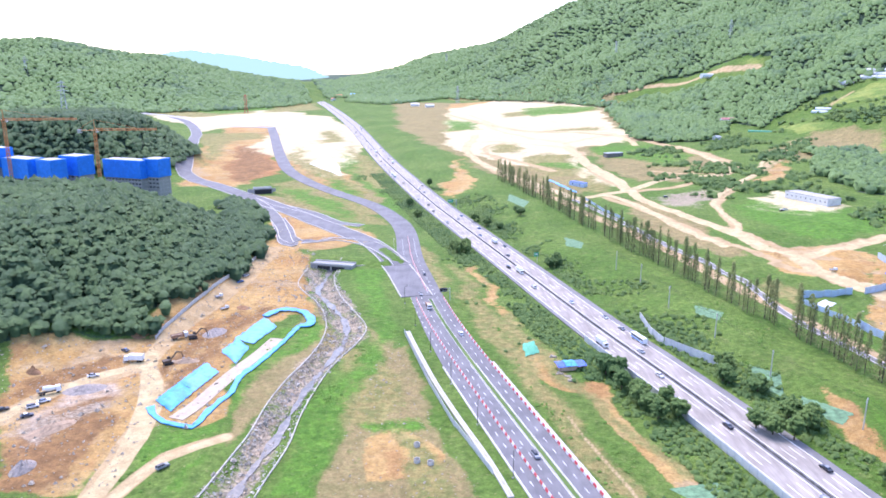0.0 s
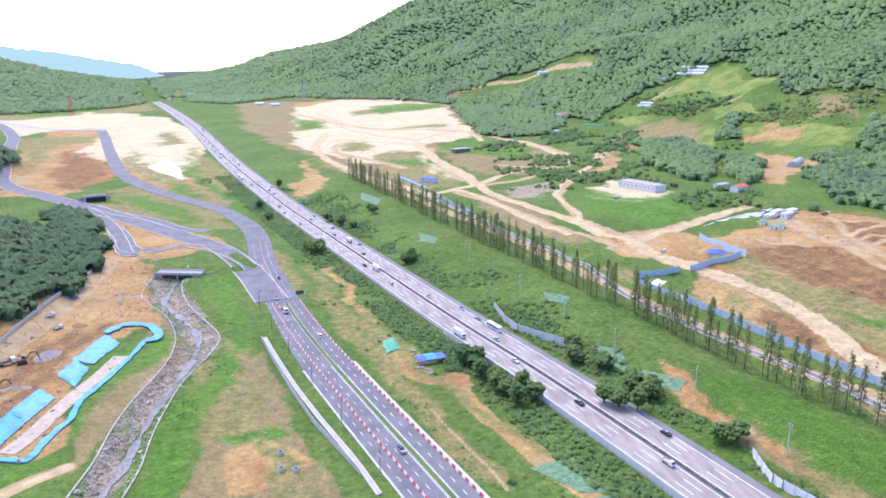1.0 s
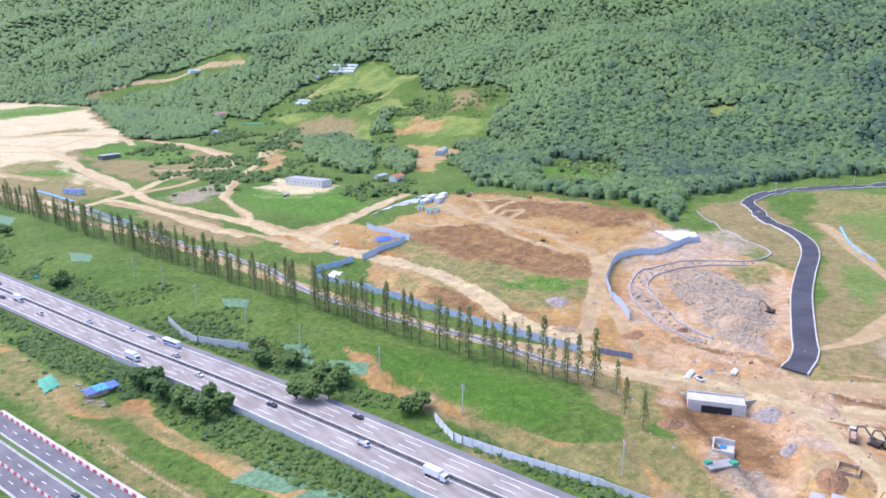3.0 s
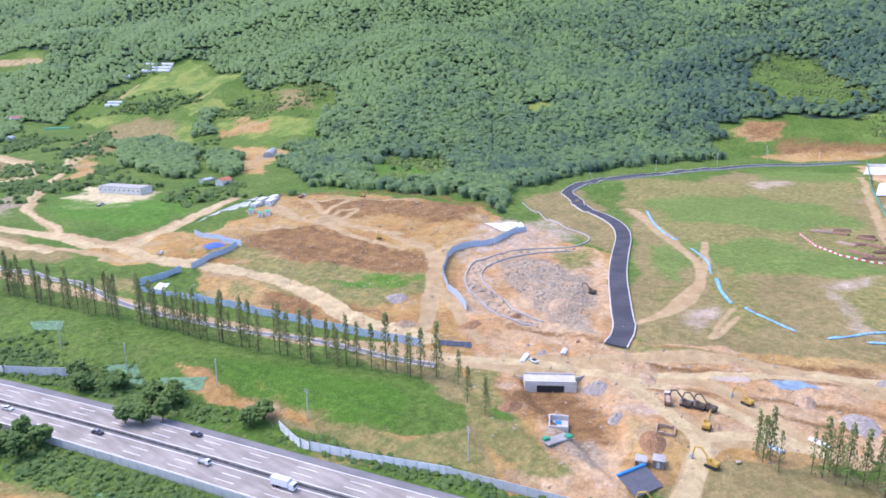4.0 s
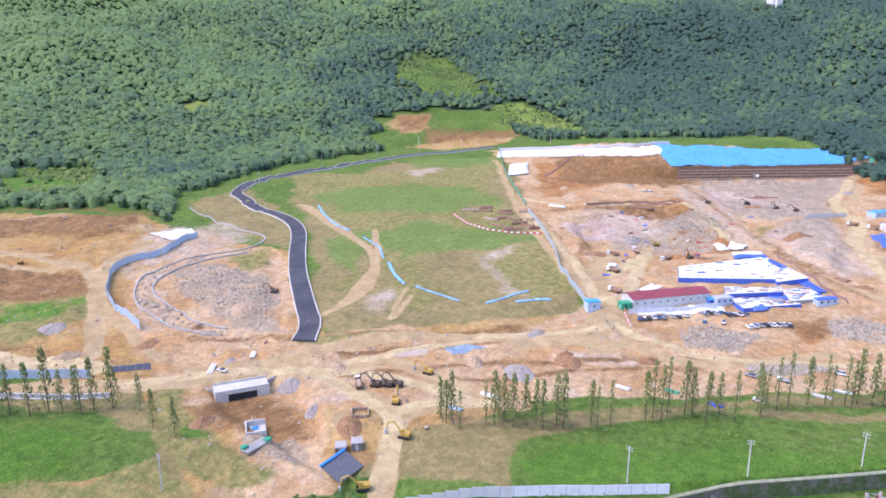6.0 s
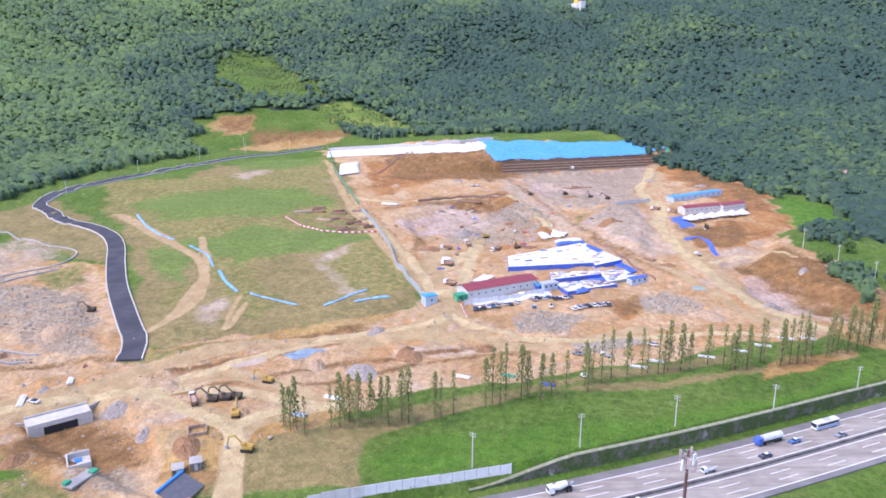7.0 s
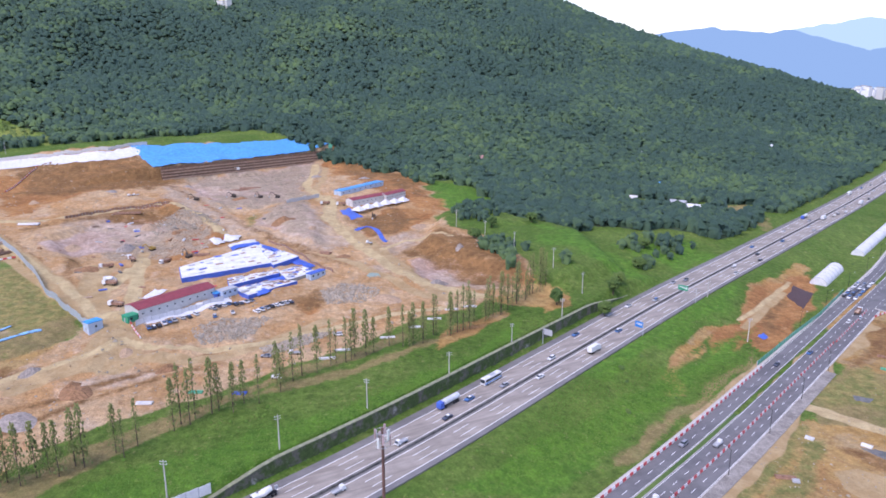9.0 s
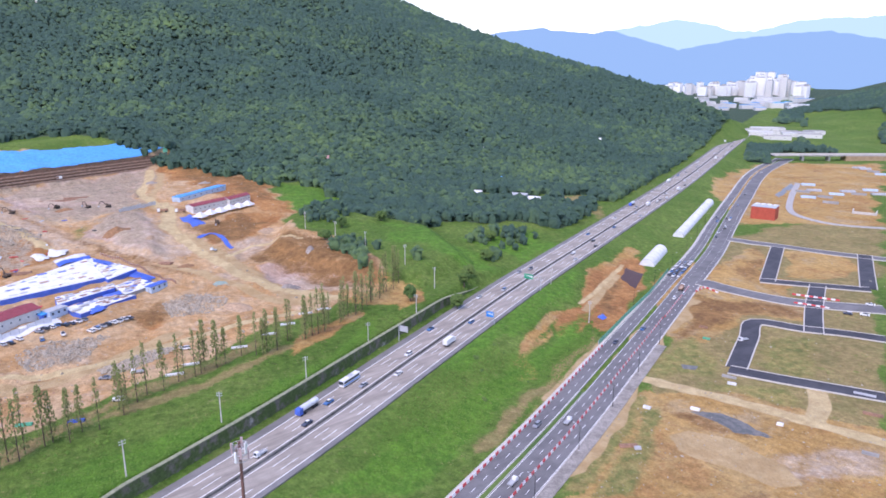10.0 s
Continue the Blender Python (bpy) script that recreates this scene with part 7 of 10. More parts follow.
for i, pts in enumerate(([(73.0, 203.9), (90.3, 208.0), (94.1, 185.4), (84.8, 187.3)], [(85.0, 183.6), (95.6, 184.4), (103.5, 167.7), (92.9, 171.9)], *[[(138, 371), (149, 358), (142, 347), (134, 358)], [(137, 297), (145, 284), (139, 266), (132, 281)], [(145, 265), (156, 248), (149, 242), (141, 257)], [(69, 731), (85, 689), (76, 657), (64, 697)], [(94, 535), (105, 516), (100, 500), (91, 512)]])):
    sheet("green_netting", pts, FADED_NET, "faded green erosion netting on the bank", 0.25, 0.15, 14, 8, seed=20 + i)
sheet("white_sheeting", [(-184, 985), (-172, 1068), (-140, 960), (-126, 880)], plain("pale_green_film", (0.55, 0.66, 0.58), 0.5, 0, 0.12, 6), "pale film over a graded slope", 0.8, 0.4, 18, 8, seed=28)
sheet("green_netting", [(321, 1891), (346, 1908), (401, 1795), (372, 1796)], GREEN_NET, "bright green netting on the northern land", 0.8, 0.3, 12, 6, seed=29)
sheet("brown_sheet", [(259.5, -373.2), (270.1, -393.8), (256.2, -393.3), (240.5, -362.0)], plain("dark_brown_sheet", (0.085, 0.05, 0.045), 0.7), "dark brown sheet on the cut slope", 0.6, 0.2, 10, 8, seed=30)
sheet("blue_tarpaulin", [(224.9, -303.6), (226.7, -310.2), (221.1, -307.4), (220.1, -302.7)], DEEP_BLUE, "small blue tarpaulin on the cut slope", 0.6, 0.3, 6, 5, seed=31)
sheet("dried_mud", [(279.1, 80.7), (287.8, 67.2), (283.8, 65.9), (277.7, 76.8)], plain("dried_mud", (0.45, 0.36, 0.28), 0.95), "dried pale mud on bare earth", 0.15, 0.05, 8, 4, seed=32)


# ---------------------------------------------------------------- braced wall with blue slope cover
def wall_place(s, v):
    """From metres along the wall and behind it to the plan."""
    return 773 + 0.961 * v - 0.276 * s, -182 + 0.276 * v + 0.961 * s


# lagging colour darkened to stand for shade in the recesses between beams
LAGGING = plain("shaded_lagging", (0.19, 0.12, 0.08), 0.9, 0, 0.35, 1.5, 0.3)
BEAM = plain("pale_rust", (0.40, 0.27, 0.19), 0.8, 0, 0.3, 2.5, 0.4)
braced = tagged(new("braced_wall"), "tall braced earth wall of rusty beams and timber lagging", "retaining wall")
NS, BASE, TOP = 100, gz(*wall_place(0, -3)) - 1.0, gz(*wall_place(0, 4)) + 0.6
for k in range(5):
    z0 = BASE + (TOP - BASE) * k / 5
    z1 = BASE + (TOP - BASE) * (k + 1) / 5
    off = 0.55 * (4 - k)
    bm = bmesh.new()
    box(bm, -NS, -0.4 - off, z0, NS, 1.6, z1 - 0.1)
    ob = part("lagging", bm, LAGGING, braced)
    ob.matrix_basis = Matrix.Translation((*wall_place(0, 0), 0)) @ Matrix.Rotation(math.atan2(0.961, -0.276) + math.pi, 4, "Z") @ Matrix.Rotation(math.pi, 4, "Z")
    bm = bmesh.new()
    box(bm, -NS, -0.6, z1 - 1.5, NS, 0.6, z1 - 0.1, 0.08)
    ob = part("beam", bm, BEAM, braced, "rusty steel waling beam")
    x, y = wall_place(0, -0.9 - off)
    ob.matrix_basis = Matrix.Translation((x, y, 0)) @ Matrix.Rotation(math.atan2(0.961, -0.276), 4, "Z")
pile = bpy.data.meshes.new("pile")
bm = a_box(-0.16, -0.16, BASE, 0.16, 0.16, TOP + 0.3)
bm.to_mesh(pile)
bm.free()
pile.materials.append(RUST)
for s in np.arange(-98, 99, 7.0):
    ob = part_of("pile", pile, braced)
    ob.matrix_basis = Matrix.Translation((*wall_place(s, -2.9), 0))
sheet("slope_cover", [wall_place(-104, 2.6), wall_place(106, 2.6), wall_place(106, 58), wall_place(-88, 40)], CYAN_SHEET, "great light blue tarpaulin over the slope above", 1.2, 0.5, 60, 10, seed=40)
sheet("green_netting", [(802.5, -278.6), (825.3, -290.9), (824.2, -303.8), (797.0, -291.5)], GREEN_NET, "pale green netting at the wall end", 1.2, 0.5, 8, 6, seed=42)


# ---------------------------------------------------------------- buildings
def gable_shed(name, x, y, turn, length, width, eave, ridge, wall, roof, label, category="shed", windows=0, door=True, ribs=True, group=""):
    b = thing(name, x, y, label, category, group, turn=turn)
    l, w = length / 2, width / 2
    bm = bmesh.new()
    prof = [(-w, -1.5), (w, -1.5), (w, eave), (0, ridge), (-w, eave)]
    a = [bm.verts.new((-l, p, q)) for p, q in prof]
    c = [bm.verts.new((l, p, q)) for p, q in prof]
    bm.faces.new(a[::-1])
    bm.faces.new(c)
    for i in range(5):
        bm.faces.new((a[i], a[(i + 1) % 5], c[(i + 1) % 5], c[i]))
    part("wall", bm, wall, b)
    for s in (-1, 1):
        bm = bmesh.new()
        t = (ridge - eave) / w
        e = w + 0.5
        vs = [bm.verts.new(p) for p in ((-l - 0.5, 0, ridge + 0.2), (l + 0.5, 0, ridge + 0.2), (l + 0.5, s * e, ridge + 0.2 - t * e), (-l - 0.5, s * e, ridge + 0.2 - t * e))]
        lo = [bm.verts.new(v.co - Vector((0, 0, 0.15))) for v in vs]
        bm.faces.new(vs)
        bm.faces.new(lo[::-1])
        for i in range(4):
            bm.faces.new((vs[i], lo[i], lo[(i + 1) % 4], vs[(i + 1) % 4]))
        sheet_roof = part("roof", bm, roof, b)
        for k in range(int(length / 5) if ribs else 0):
            u = -l + 5 * k + 2.5
            part("rib", a_tube((u, 0, ridge + 0.24), (u, s * e, ridge + 0.24 - t * e), 0.08, sides=4), roof, sheet_roof)
    for s in (-1, 1):
        for k in range(windows):
            u = -l + (k + 0.5) * length / windows
            wn_ = part("window", a_box(u - 0.6, s * w - 0.06, eave * 0.42, u + 0.6, s * w + 0.06, eave * 0.42 + 1.0), WHITE_PAINT, b)
            part("pane", a_box(u - 0.5, s * w - 0.09, eave * 0.42 + 0.1, u + 0.5, s * w + 0.09, eave * 0.42 + 0.9), GLASS, wn_)
    if door:
        part("door", a_box(-l - 0.08, -0.6, 0, -l + 0.05, 0.6, 2.1), STEEL, b)
    return b


def flat_block(name, x, y, turn, length, width, height, wall, roof, label, category="building", storeys=1, windows=4, group=""):
    b = thing(name, x, y, label, category, group, turn=turn)
    l, w = length / 2, width / 2
    part("wall", a_box(-l, -w, -1.5, l, w, height), wall, b)
    bm = a_box(-l - 0.2, -w - 0.2, height, l + 0.2, w + 0.2, height + 0.35, 0.05)
    box(bm, -l + 0.3, -w + 0.3, height + 0.35, l - 0.3, w - 0.3, height + 0.4)
    part("roof", bm, roof, b)
    for f in range(storeys):
        z = height * (f + 0.42) / storeys
        for s in (-1, 1):
            for k in range(windows):
                u = -l + (k + 0.5) * length / windows
                part("window", a_box(u - 0.55, s * w - 0.07, z, u + 0.55, s * w + 0.07, z + 1.1), GLASS, b)
    part("door", a_box(-l - 0.06, -0.5, 0, -l + 0.06, 0.5, 2.1), STEEL, b)
    return b


def span(pts):
    """Middle, heading and length between two places."""
    (a, b), (c, d) = pts
    return (a + c) / 2, (b + d) / 2, math.atan2(d - b, c - a), math.hypot(c - a, d - b)


# site office with dark red roof, its green gate, white banner fence
x, y, a, ln = span([(359.1, -23.0), (379.0, -62.9)])
gable_shed("site_office", x + 4, y + 1, a, ln, 12, 5.0, 6.6, GREY_PANEL, RED_ROOF, "long grey site office with dark red roof", "site office", 10)
sheet("white_sheeting", [(361.0, -27.0), (375.0, -72.0), (367.0, -71.0), (351.0, -27.0)], WHITE_SHEET, "long white sheeting along the foot of the site office", 0.5, 0.25, 24, 5, seed=57)
fence_run("banner_fence", [(352.0, -22.5), (358.0, -37.5), (363.0, -50.5), (368.0, -64.6)], 2.8, 4.0, WHITE_SHEET, "white banner fence before the site office", ribs=0)
x, y = 359.4, -21.8
flat_block("gatehouse", x, y, a, 8, 5, 3.0, GREEN_PAINT, GREEN_PAINT, "small green gatehouse at the site entrance", "gatehouse", 1, 2)
x, y = 378.0, -71.0
flat_block("site_cabin", x, y, a, 10, 5, 3.2, HOARDING, STEEL, "blue-grey site cabin beside the office", "cabin", 1, 3)
x, y = 377.8, -66.2
flat_block("site_cabin", x, y, a, 7, 5, 3.0, DEEP_BLUE, BLUE_SHEET, "bright blue site cabin beside the office", "cabin", 1, 2)
x, y = 355.6, -4.3
flat_block("container", x, y, a, 7, 5, 4.5, HOARDING, BLUE_SHEET, "blue steel container at the hoarding corner", "container", 1, 1)
x, y = 387.4, -123.8
flat_block("site_cabin", x, y, a, 12, 4, 3.0, HOARDING, DEEP_BLUE, "blue-grey site cabin by the foundation", "cabin", 1, 3)

# foundation slabs
DECK = plain("curing_sheets", (0.70, 0.70, 0.70), 0.7, 0, 0.16, 6, 1.2)


def foundation(name, corners, height, top, side, label):
    p = [Vector((x, y, 0)) for x, y in corners]
    base = min(gz(q.x, q.y) for q in p)
    zt = max(gz(q.x, q.y) for q in p) + height
    f = tagged(new(name), label, "foundation")
    for nm, z0, z1, m in (("edge_form", base - 1, zt - 0.25, side), ("deck", zt - 0.25, zt, top)):
        bm = bmesh.new()
        k = 0.0 if nm == "deck" else 0.012
        c = sum(p, Vector()) / 4
        lo = [bm.verts.new((c + (q - c) * (1 + k)) + Vector((0, 0, z0))) for q in p]
        hi = [bm.verts.new((c + (q - c) * (1 + k)) + Vector((0, 0, z1))) for q in p]
        bm.faces.new(lo[::-1])
        bm.faces.new(hi)
        for i in range(4):
            bm.faces.new((lo[i], lo[(i + 1) % 4], hi[(i + 1) % 4], hi[i]))
        part(nm, bm, m, f)
    rng = random.Random(len(label) + int(corners[0][0]))
    for i in range(30):
        u, v = rng.uniform(0.03, 0.97), rng.uniform(0.05, 0.95)
        q = (p[0] * (1 - u) + p[1] * u) * (1 - v) + (p[3] * (1 - u) + p[2] * u) * v
        s = rng.uniform(0.6, 2.4)
        k = rng.uniform(0.25, 0.6)
        board = part("cover_board", a_box(-s, -s * k, zt - 0.02, s, s * k, zt + rng.uniform(0.12, 0.5)), rng.choice([WHITE_SHEET, STEEL, RUST, WALL_GREY, TIMBER, DEEP_BLUE]), f)
        board.matrix_basis = Matrix.Translation((q.x, q.y, 0)) @ Matrix.Rotation(-1.35 + rng.uniform(-0.15, 0.15), 4, "Z")
    return f


foundation("foundation", [(408.6, -52.5), (416.5, -105.7), (465.1, -108.5), (431.9, -54.8)], 1.5, DECK, DEEP_BLUE, "white covered foundation deck with deep blue front")
foundation("foundation", [(412.4, -105.8), (424.5, -125.1), (466.2, -112.0), (457.0, -101.2)], 1.8, DECK, DEEP_BLUE, "narrow white foundation deck with blue edge")
foundation("foundation", [(385.9, -73.8), (396.3, -104.6), (403.2, -106.3), (399.6, -75.8)], 2.2, DECK, DEEP_BLUE, "low white foundation strip with blue sheeting")
foundation("foundation", [(368.2, -80.1), (381.2, -110.5), (388.9, -97.3), (382.3, -75.8)], 1.0, DECK, DEEP_BLUE, "lower white foundation deck beside the cabins")
foundation("foundation", [(382.4, -105.7), (390.9, -125.2), (408.9, -120.6), (401.2, -105.5)], 1.3, DECK, WALL_GREY, "small white foundation deck by the cabins")
sheet("blue_sheeting", [(466.6, -107.3), (471.3, -111.5), (406.8, -130.1), (402.3, -124.4)], DEEP_BLUE, "deep blue sheeting down the foundation edge", 2.2, 0.2, 24, 4, seed=51)
sheet("blue_sheeting", [(464.8, -91.0), (473.3, -112.0), (468.0, -112.4), (457.8, -91.2)], DEEP_BLUE, "deep blue sheeting at the foundation end", 2.4, 0.2, 10, 4, seed=52)
sheet("white_sheeting", [(475.1, -92.2), (477.0, -110.4), (473.0, -111.1), (464.8, -91.0)], WHITE_SHEET, "white sheeting at the foundation end", 2.4, 0.2, 10, 4, seed=56)
sheet("blue_sheeting", [(372.7, -83.0), (375.0, -90.6), (370.9, -93.6), (368.6, -85.3)], DEEP_BLUE, "deep blue sheeting on the lower deck", 3.4, 0.2, 8, 4, seed=53)
sheet("blue_sheeting", [(393.2, -96.6), (395.4, -107.5), (387.1, -108.7), (387.6, -98.7)], DEEP_BLUE, "deep blue sheeting between two decks", 2.6, 0.2, 8, 4, seed=57)
sheet("white_sheeting", [(392.1, -28.1), (404.6, -37.5), (399.6, -43.6), (391.7, -36.2)], WHITE_SHEET, "white sheets laid behind the office", 1.0, 0.4, 8, 5, seed=58)
strip_sheet("tarpaulin_strip", [(355.0, 35.0), (360.0, 27.0), (362.0, 17.0)], 0.9, PALE_TARP, "washed blue tarpaulin strip on the field bank", seed=58)
sheet("white_sheeting", [(486, -91), (499, -95), (497, -106), (484, -101)], WHITE_SHEET, "white sheet over an earth heap", 3.4, 1.0, 8, 6, seed=54)
sheet("white_sheeting", [(480, -84), (492, -83), (494, -91), (483, -92)], WHITE_SHEET, "low white sheet over loose earth", 1.2, 0.6, 8, 6, seed=55)
fence_run("rail_fence", [(476.0, -119.6), (447.1, -127.7), (410.4, -131.6), (389.8, -135.4)], 1.6, 2.0, RUST, "rusty guard rail beside the foundation", ribs=1)
fence_run("rail_fence", [(610.6, -19.6), (616.7, -42.7), (623.2, -73.3)], 1.4, 2.2, RUST, "rusty guard rail along the bench", ribs=1)
fence_run("rail_fence", [(593.0, 2.0), (611.0, -21.0), (616.0, -47.0), (609.0, -72.0)], 2.0, 3.0, RUST, "rusty open rail fence below the haul road", ribs=1)

# camp on the upper terrace
for pts, wd, lab in (([(561.3, -211.5), (573.6, -247.6)], 9, "white camp block with dark red roof"), ([(569.5, -246.0), (581.5, -270.2)], 8, "smaller white camp block with red roof")):
    x, y, a2, ln = span(pts)
    gable_shed("camp_block", x, y, a2, ln, wd, 5.2, 6.6, WALL_WHITE, RED_ROOF, lab, "camp block", 8, group="camp blocks")
x, y, a2, ln = span([(601.4, -215.8), (635.1, -271.7)])
flat_block("covered_walk", x, y, a2, ln, 8, 4.0, HOARDING, CYAN_SHEET, "long shed with light blue roof behind the camp", "shed", 1, 8)
fence_run("site_hoarding", [(615.7, -218.1), (625.9, -247.3), (644.0, -279.6)], 3.0, 4.0, GREY_PANEL, "grey hoarding behind the camp", ribs=2)
fence_run("site_hoarding", [(585.8, -164.7), (604.9, -199.6)], 3.0, 4.0, GREY_PANEL, "grey hoarding before the machine yard", ribs=2)
for i in range(6):
    u = i / 5
    x, y = np.array([(535.2, -209.7), (554.8, -258.5)][0]) * (1 - u) + np.array([(535.2, -209.7), (554.8, -258.5)][1]) * u
    t = thing("tent", x, y, "white peaked canvas tent on bare earth", "tent", "camp tents", turn=a2)
    bm = bmesh.new()
    bmesh.ops.create_cone(bm, cap_ends=False, segments=4, radius1=6.6, radius2=0.15, depth=3.6, matrix=Matrix.Translation((0, 0, 4.0)) @ Matrix.Rotation(math.pi / 4, 4, "Z"))
    part("canopy", bm, WHITE_SHEET, t)
    for sx in (-1, 1):
        for sy in (-1, 1):
            part("pole", a_tube((sx * 3.5, sy * 3.5, -1), (sx * 3.5, sy * 3.5, 2.6), 0.07), STEEL, t)
sheet("blue_ground_sheet", [(547.9, -197.6), (556.0, -209.6), (517.1, -206.4), (511.2, -193.6)], DEEP_BLUE, "deep blue sheet beside the tents", 0.6, 0.2, 10, 8, seed=61)
strip_sheet("blue_ground_sheet", [(477.0, -184.1), (483.4, -195.7), (474.3, -199.0), (452.5, -194.3), (446.7, -195.1)], 1.6, DEEP_BLUE, "blue sheet edging an earth platform", 0.5)


# farm houses and barns
def house(x, y, turn, label, roof=ORANGE_ROOF, size=(11, 8, 4, 6)):
    return gable_shed("house", x, y, turn, *size, WALL_WHITE, roof, label, "house", 3, ribs=False, group="farm houses")


house(418.7, 604.3, 0.3, "white house with orange tiled roof", size=(15, 9, 5.5, 8))
house(420.1, 636.2, 0.3, "low grey house beside the lane", STEEL, (14, 7, 3, 4))
house(519.8, 1321.1, 0.1, "pale farmhouse with reddish roof", plain("faded_red_roof", (0.45, 0.19, 0.16), 0.7), (26, 12, 7, 10))
house(424.1, 1113.1, 0.6, "small white farmhouse among trees", STEEL)
house(640.4, 550.0, 0.2, "small pale hut at the wood edge", STEEL, (9, 6, 3, 4))
house(610.2, 586.7, 0.2, "low white hut in a garden", STEEL, (12, 5, 2.5, 3.2))
house(663.5, -397.0, 0.9, "pale house in a forest clearing", plain("pink_roof", (0.45, 0.25, 0.22), 0.7), (16, 9, 4, 6))
house(544.6, -545.2, 0.5, "small house with light blue roof", CYAN_SHEET, (13, 9, 4, 6))
house(462.3, -492.4, 0.5, "low dark hut in a garden", STEEL, (14, 7, 3, 4))
house(440.4, -495.9, 0.5, "long white greenhouse in a garden", WHITE_SHEET, (12, 5, 2, 3))
house(636.9, -829.0, 0.4, "white hut high in the forest", WHITE_SHEET, (18, 8, 4, 5))
for i, (px, py) in enumerate([(-356, 2497), (-309, 2508), (-245, 2321), (-206, 2442), (-358, 2375), (-133, 2174), (-77, 2016), (-36, 1961)]):
    house(px, py, 0.5 * i, "pale village house at the valley head", (ORANGE_ROOF, CYAN_SHEET, STEEL, WHITE_SHEET)[i % 4], (22, 12, 5, 8))
x, y, a2, ln = span([(333.5, 671.5), (350.7, 626.7)])
flat_block("works_shed", x, y + 3, a2, ln, 16, 6, WALL_WHITE, CONCRETE, "long pale works shed in a concrete yard", "shed", 1, 9)


def greenhouse(x, y, turn, length, width, label, material=WHITE_SHEET):
    g = thing("greenhouse", x, y, label, "greenhouse", "polytunnels", turn=turn)
    bm = bmesh.new()
    bmesh.ops.create_cone(bm, cap_ends=True, segments=16, radius1=width / 2, radius2=width / 2, depth=length, matrix=Matrix.Rotation(math.pi / 2, 4, "Y"))
    part("cover", bm, material, g)
    for k in range(6):
        bm = bmesh.new()
        u = -length / 2 + (k + 0.5) * length / 6
        bmesh.ops.create_cone(bm, cap_ends=False, segments=16, radius1=width / 2 + 0.1, radius2=width / 2 + 0.1, depth=0.3, matrix=Matrix.Translation((u, 0, 0)) @ Matrix.Rotation(math.pi / 2, 4, "Y"))
        part("hoop", bm, STEEL, g)
    return g


for i in range(3):
    greenhouse(750 + 7 * i, 1268 + 4 * i, -1.05, 56, 7, "long white polytunnel on a farm terrace")
for i in range(2):
    greenhouse(624 + 9 * i, 1200 + 7 * i, -1.0, 26, 6, "pale polytunnel beside farm lane", plain("milky_film", (0.55, 0.60, 0.64), 0.4))
greenhouse(717.5, 1300.7, -0.9, 26, 9, "white barrel-roofed barn by the lane")
greenhouse(526, 1195, -0.45, 36, 5, "long polytunnel under green netting", GREEN_NET)
greenhouse(578, 730, 0.75, 50, 12, "wide grey film polytunnel on red soil", plain("grey_film", (0.36, 0.38, 0.36), 0.5))
greenhouse(583.4, 1601.7, 0.4, 50, 10, "white polytunnel far up the valley")
for p in [(387.1, 504.7), (389.6, 495.6), (377.2, 499.9), (402.2, 507.6)]:
    flat_block("site_cabin", *p, 0.5, 14, 5, 3.4, WHITE_PAINT, WHITE_SHEET, "white site cabin on stripped earth", "cabin", 1, 3, "field cabins")
for p in [(358.3, 482.6), (355.2, 466.5), (360.9, 464.1)]:
    flat_block("container", *p, 0.9, 8, 4, 2.8, WHITE_PAINT, GREEN_NET, "pale container with green cover", "container", 1, 1, "field cabins")
flat_block("container", 147, 768, -0.9, 20, 7, 4, HOARDING, DEEP_BLUE, "low blue-roofed store on the northern land", "container", 1, 2)
strip_sheet("blue_tarpaulin", [(121, 806), (128, 775), (139, 733)], 1.6, CYAN_SHEET, "pale blue sheet laid along the lane", 0.5)
flat_block("container", 231.8, 972.8, 0.4, 26, 9, 5, DARK_CONCRETE, STEEL, "dark steel store on the northern land", "container", 1, 2)

SCRUB_LEAVES = foliage("scrub_leaves", (0.085, 0.140, 0.035), (0.165, 0.215, 0.060), 1.2)
THICKET = foliage("thicket_leaves", (0.078, 0.172, 0.024), (0.124, 0.228, 0.036), 0.9, 0.0, 30)


# thinned farm trees, roadside shrubs and single trees
def shrubs(name, x, y, rng, w0, w1, material, label, level=1, seed=1):
    w = rng.uniform(w0, w1, x.shape)
    return clumps(name, x, y, ground(x, y) + w * 0.35, w, w * rng.uniform(0.6, 0.95, x.shape), level, material, seed, label, 0.3, True, "far" if level > 3 else "tree")


x, y, rng = scatter(600, 1600, 5, 60, 7, 31)
u = field("clear", x, y, np.full(x.shape, 6.0))
k = (u > 0.6) & (0.5 + 0.5 * wavy(x * 2.2, y * 2.2) + rng.normal(0, 0.12, x.shape) > 0.70) & (field("crop", x, y, np.full(x.shape, 6.0)) < 0.3) & (field("dirt", x, y, np.full(x.shape, 6.0)) < 0.3) & (field("pale", x, y, np.full(x.shape, 6.0)) < 0.2)
shrubs("farm_trees", x[k], y[k], rng, 2.0, 5.0, SHRUBS, "hedges and small trees between farm fields", 5, 31)
x, y, rng = scatter(500, 1700, 5, 110, 5.0, 38)
k = (field("scrub", x, y, np.full(x.shape, 30.0)) > 0.42) & (0.5 + 0.5 * wavy(x * 3.2, y * 3.2) + rng.normal(0, 0.2, x.shape) > 0.5)
shrubs("scrub", x[k], y[k], rng, 1.2, 3.2, SCRUB_LEAVES, "light green scrub on an open slope", 3, 38)
x, y, rng = scatter(150, 900, -10, 150, 2.1, 32)
d, n = off_highway(x, y), off_new_road(x, y)
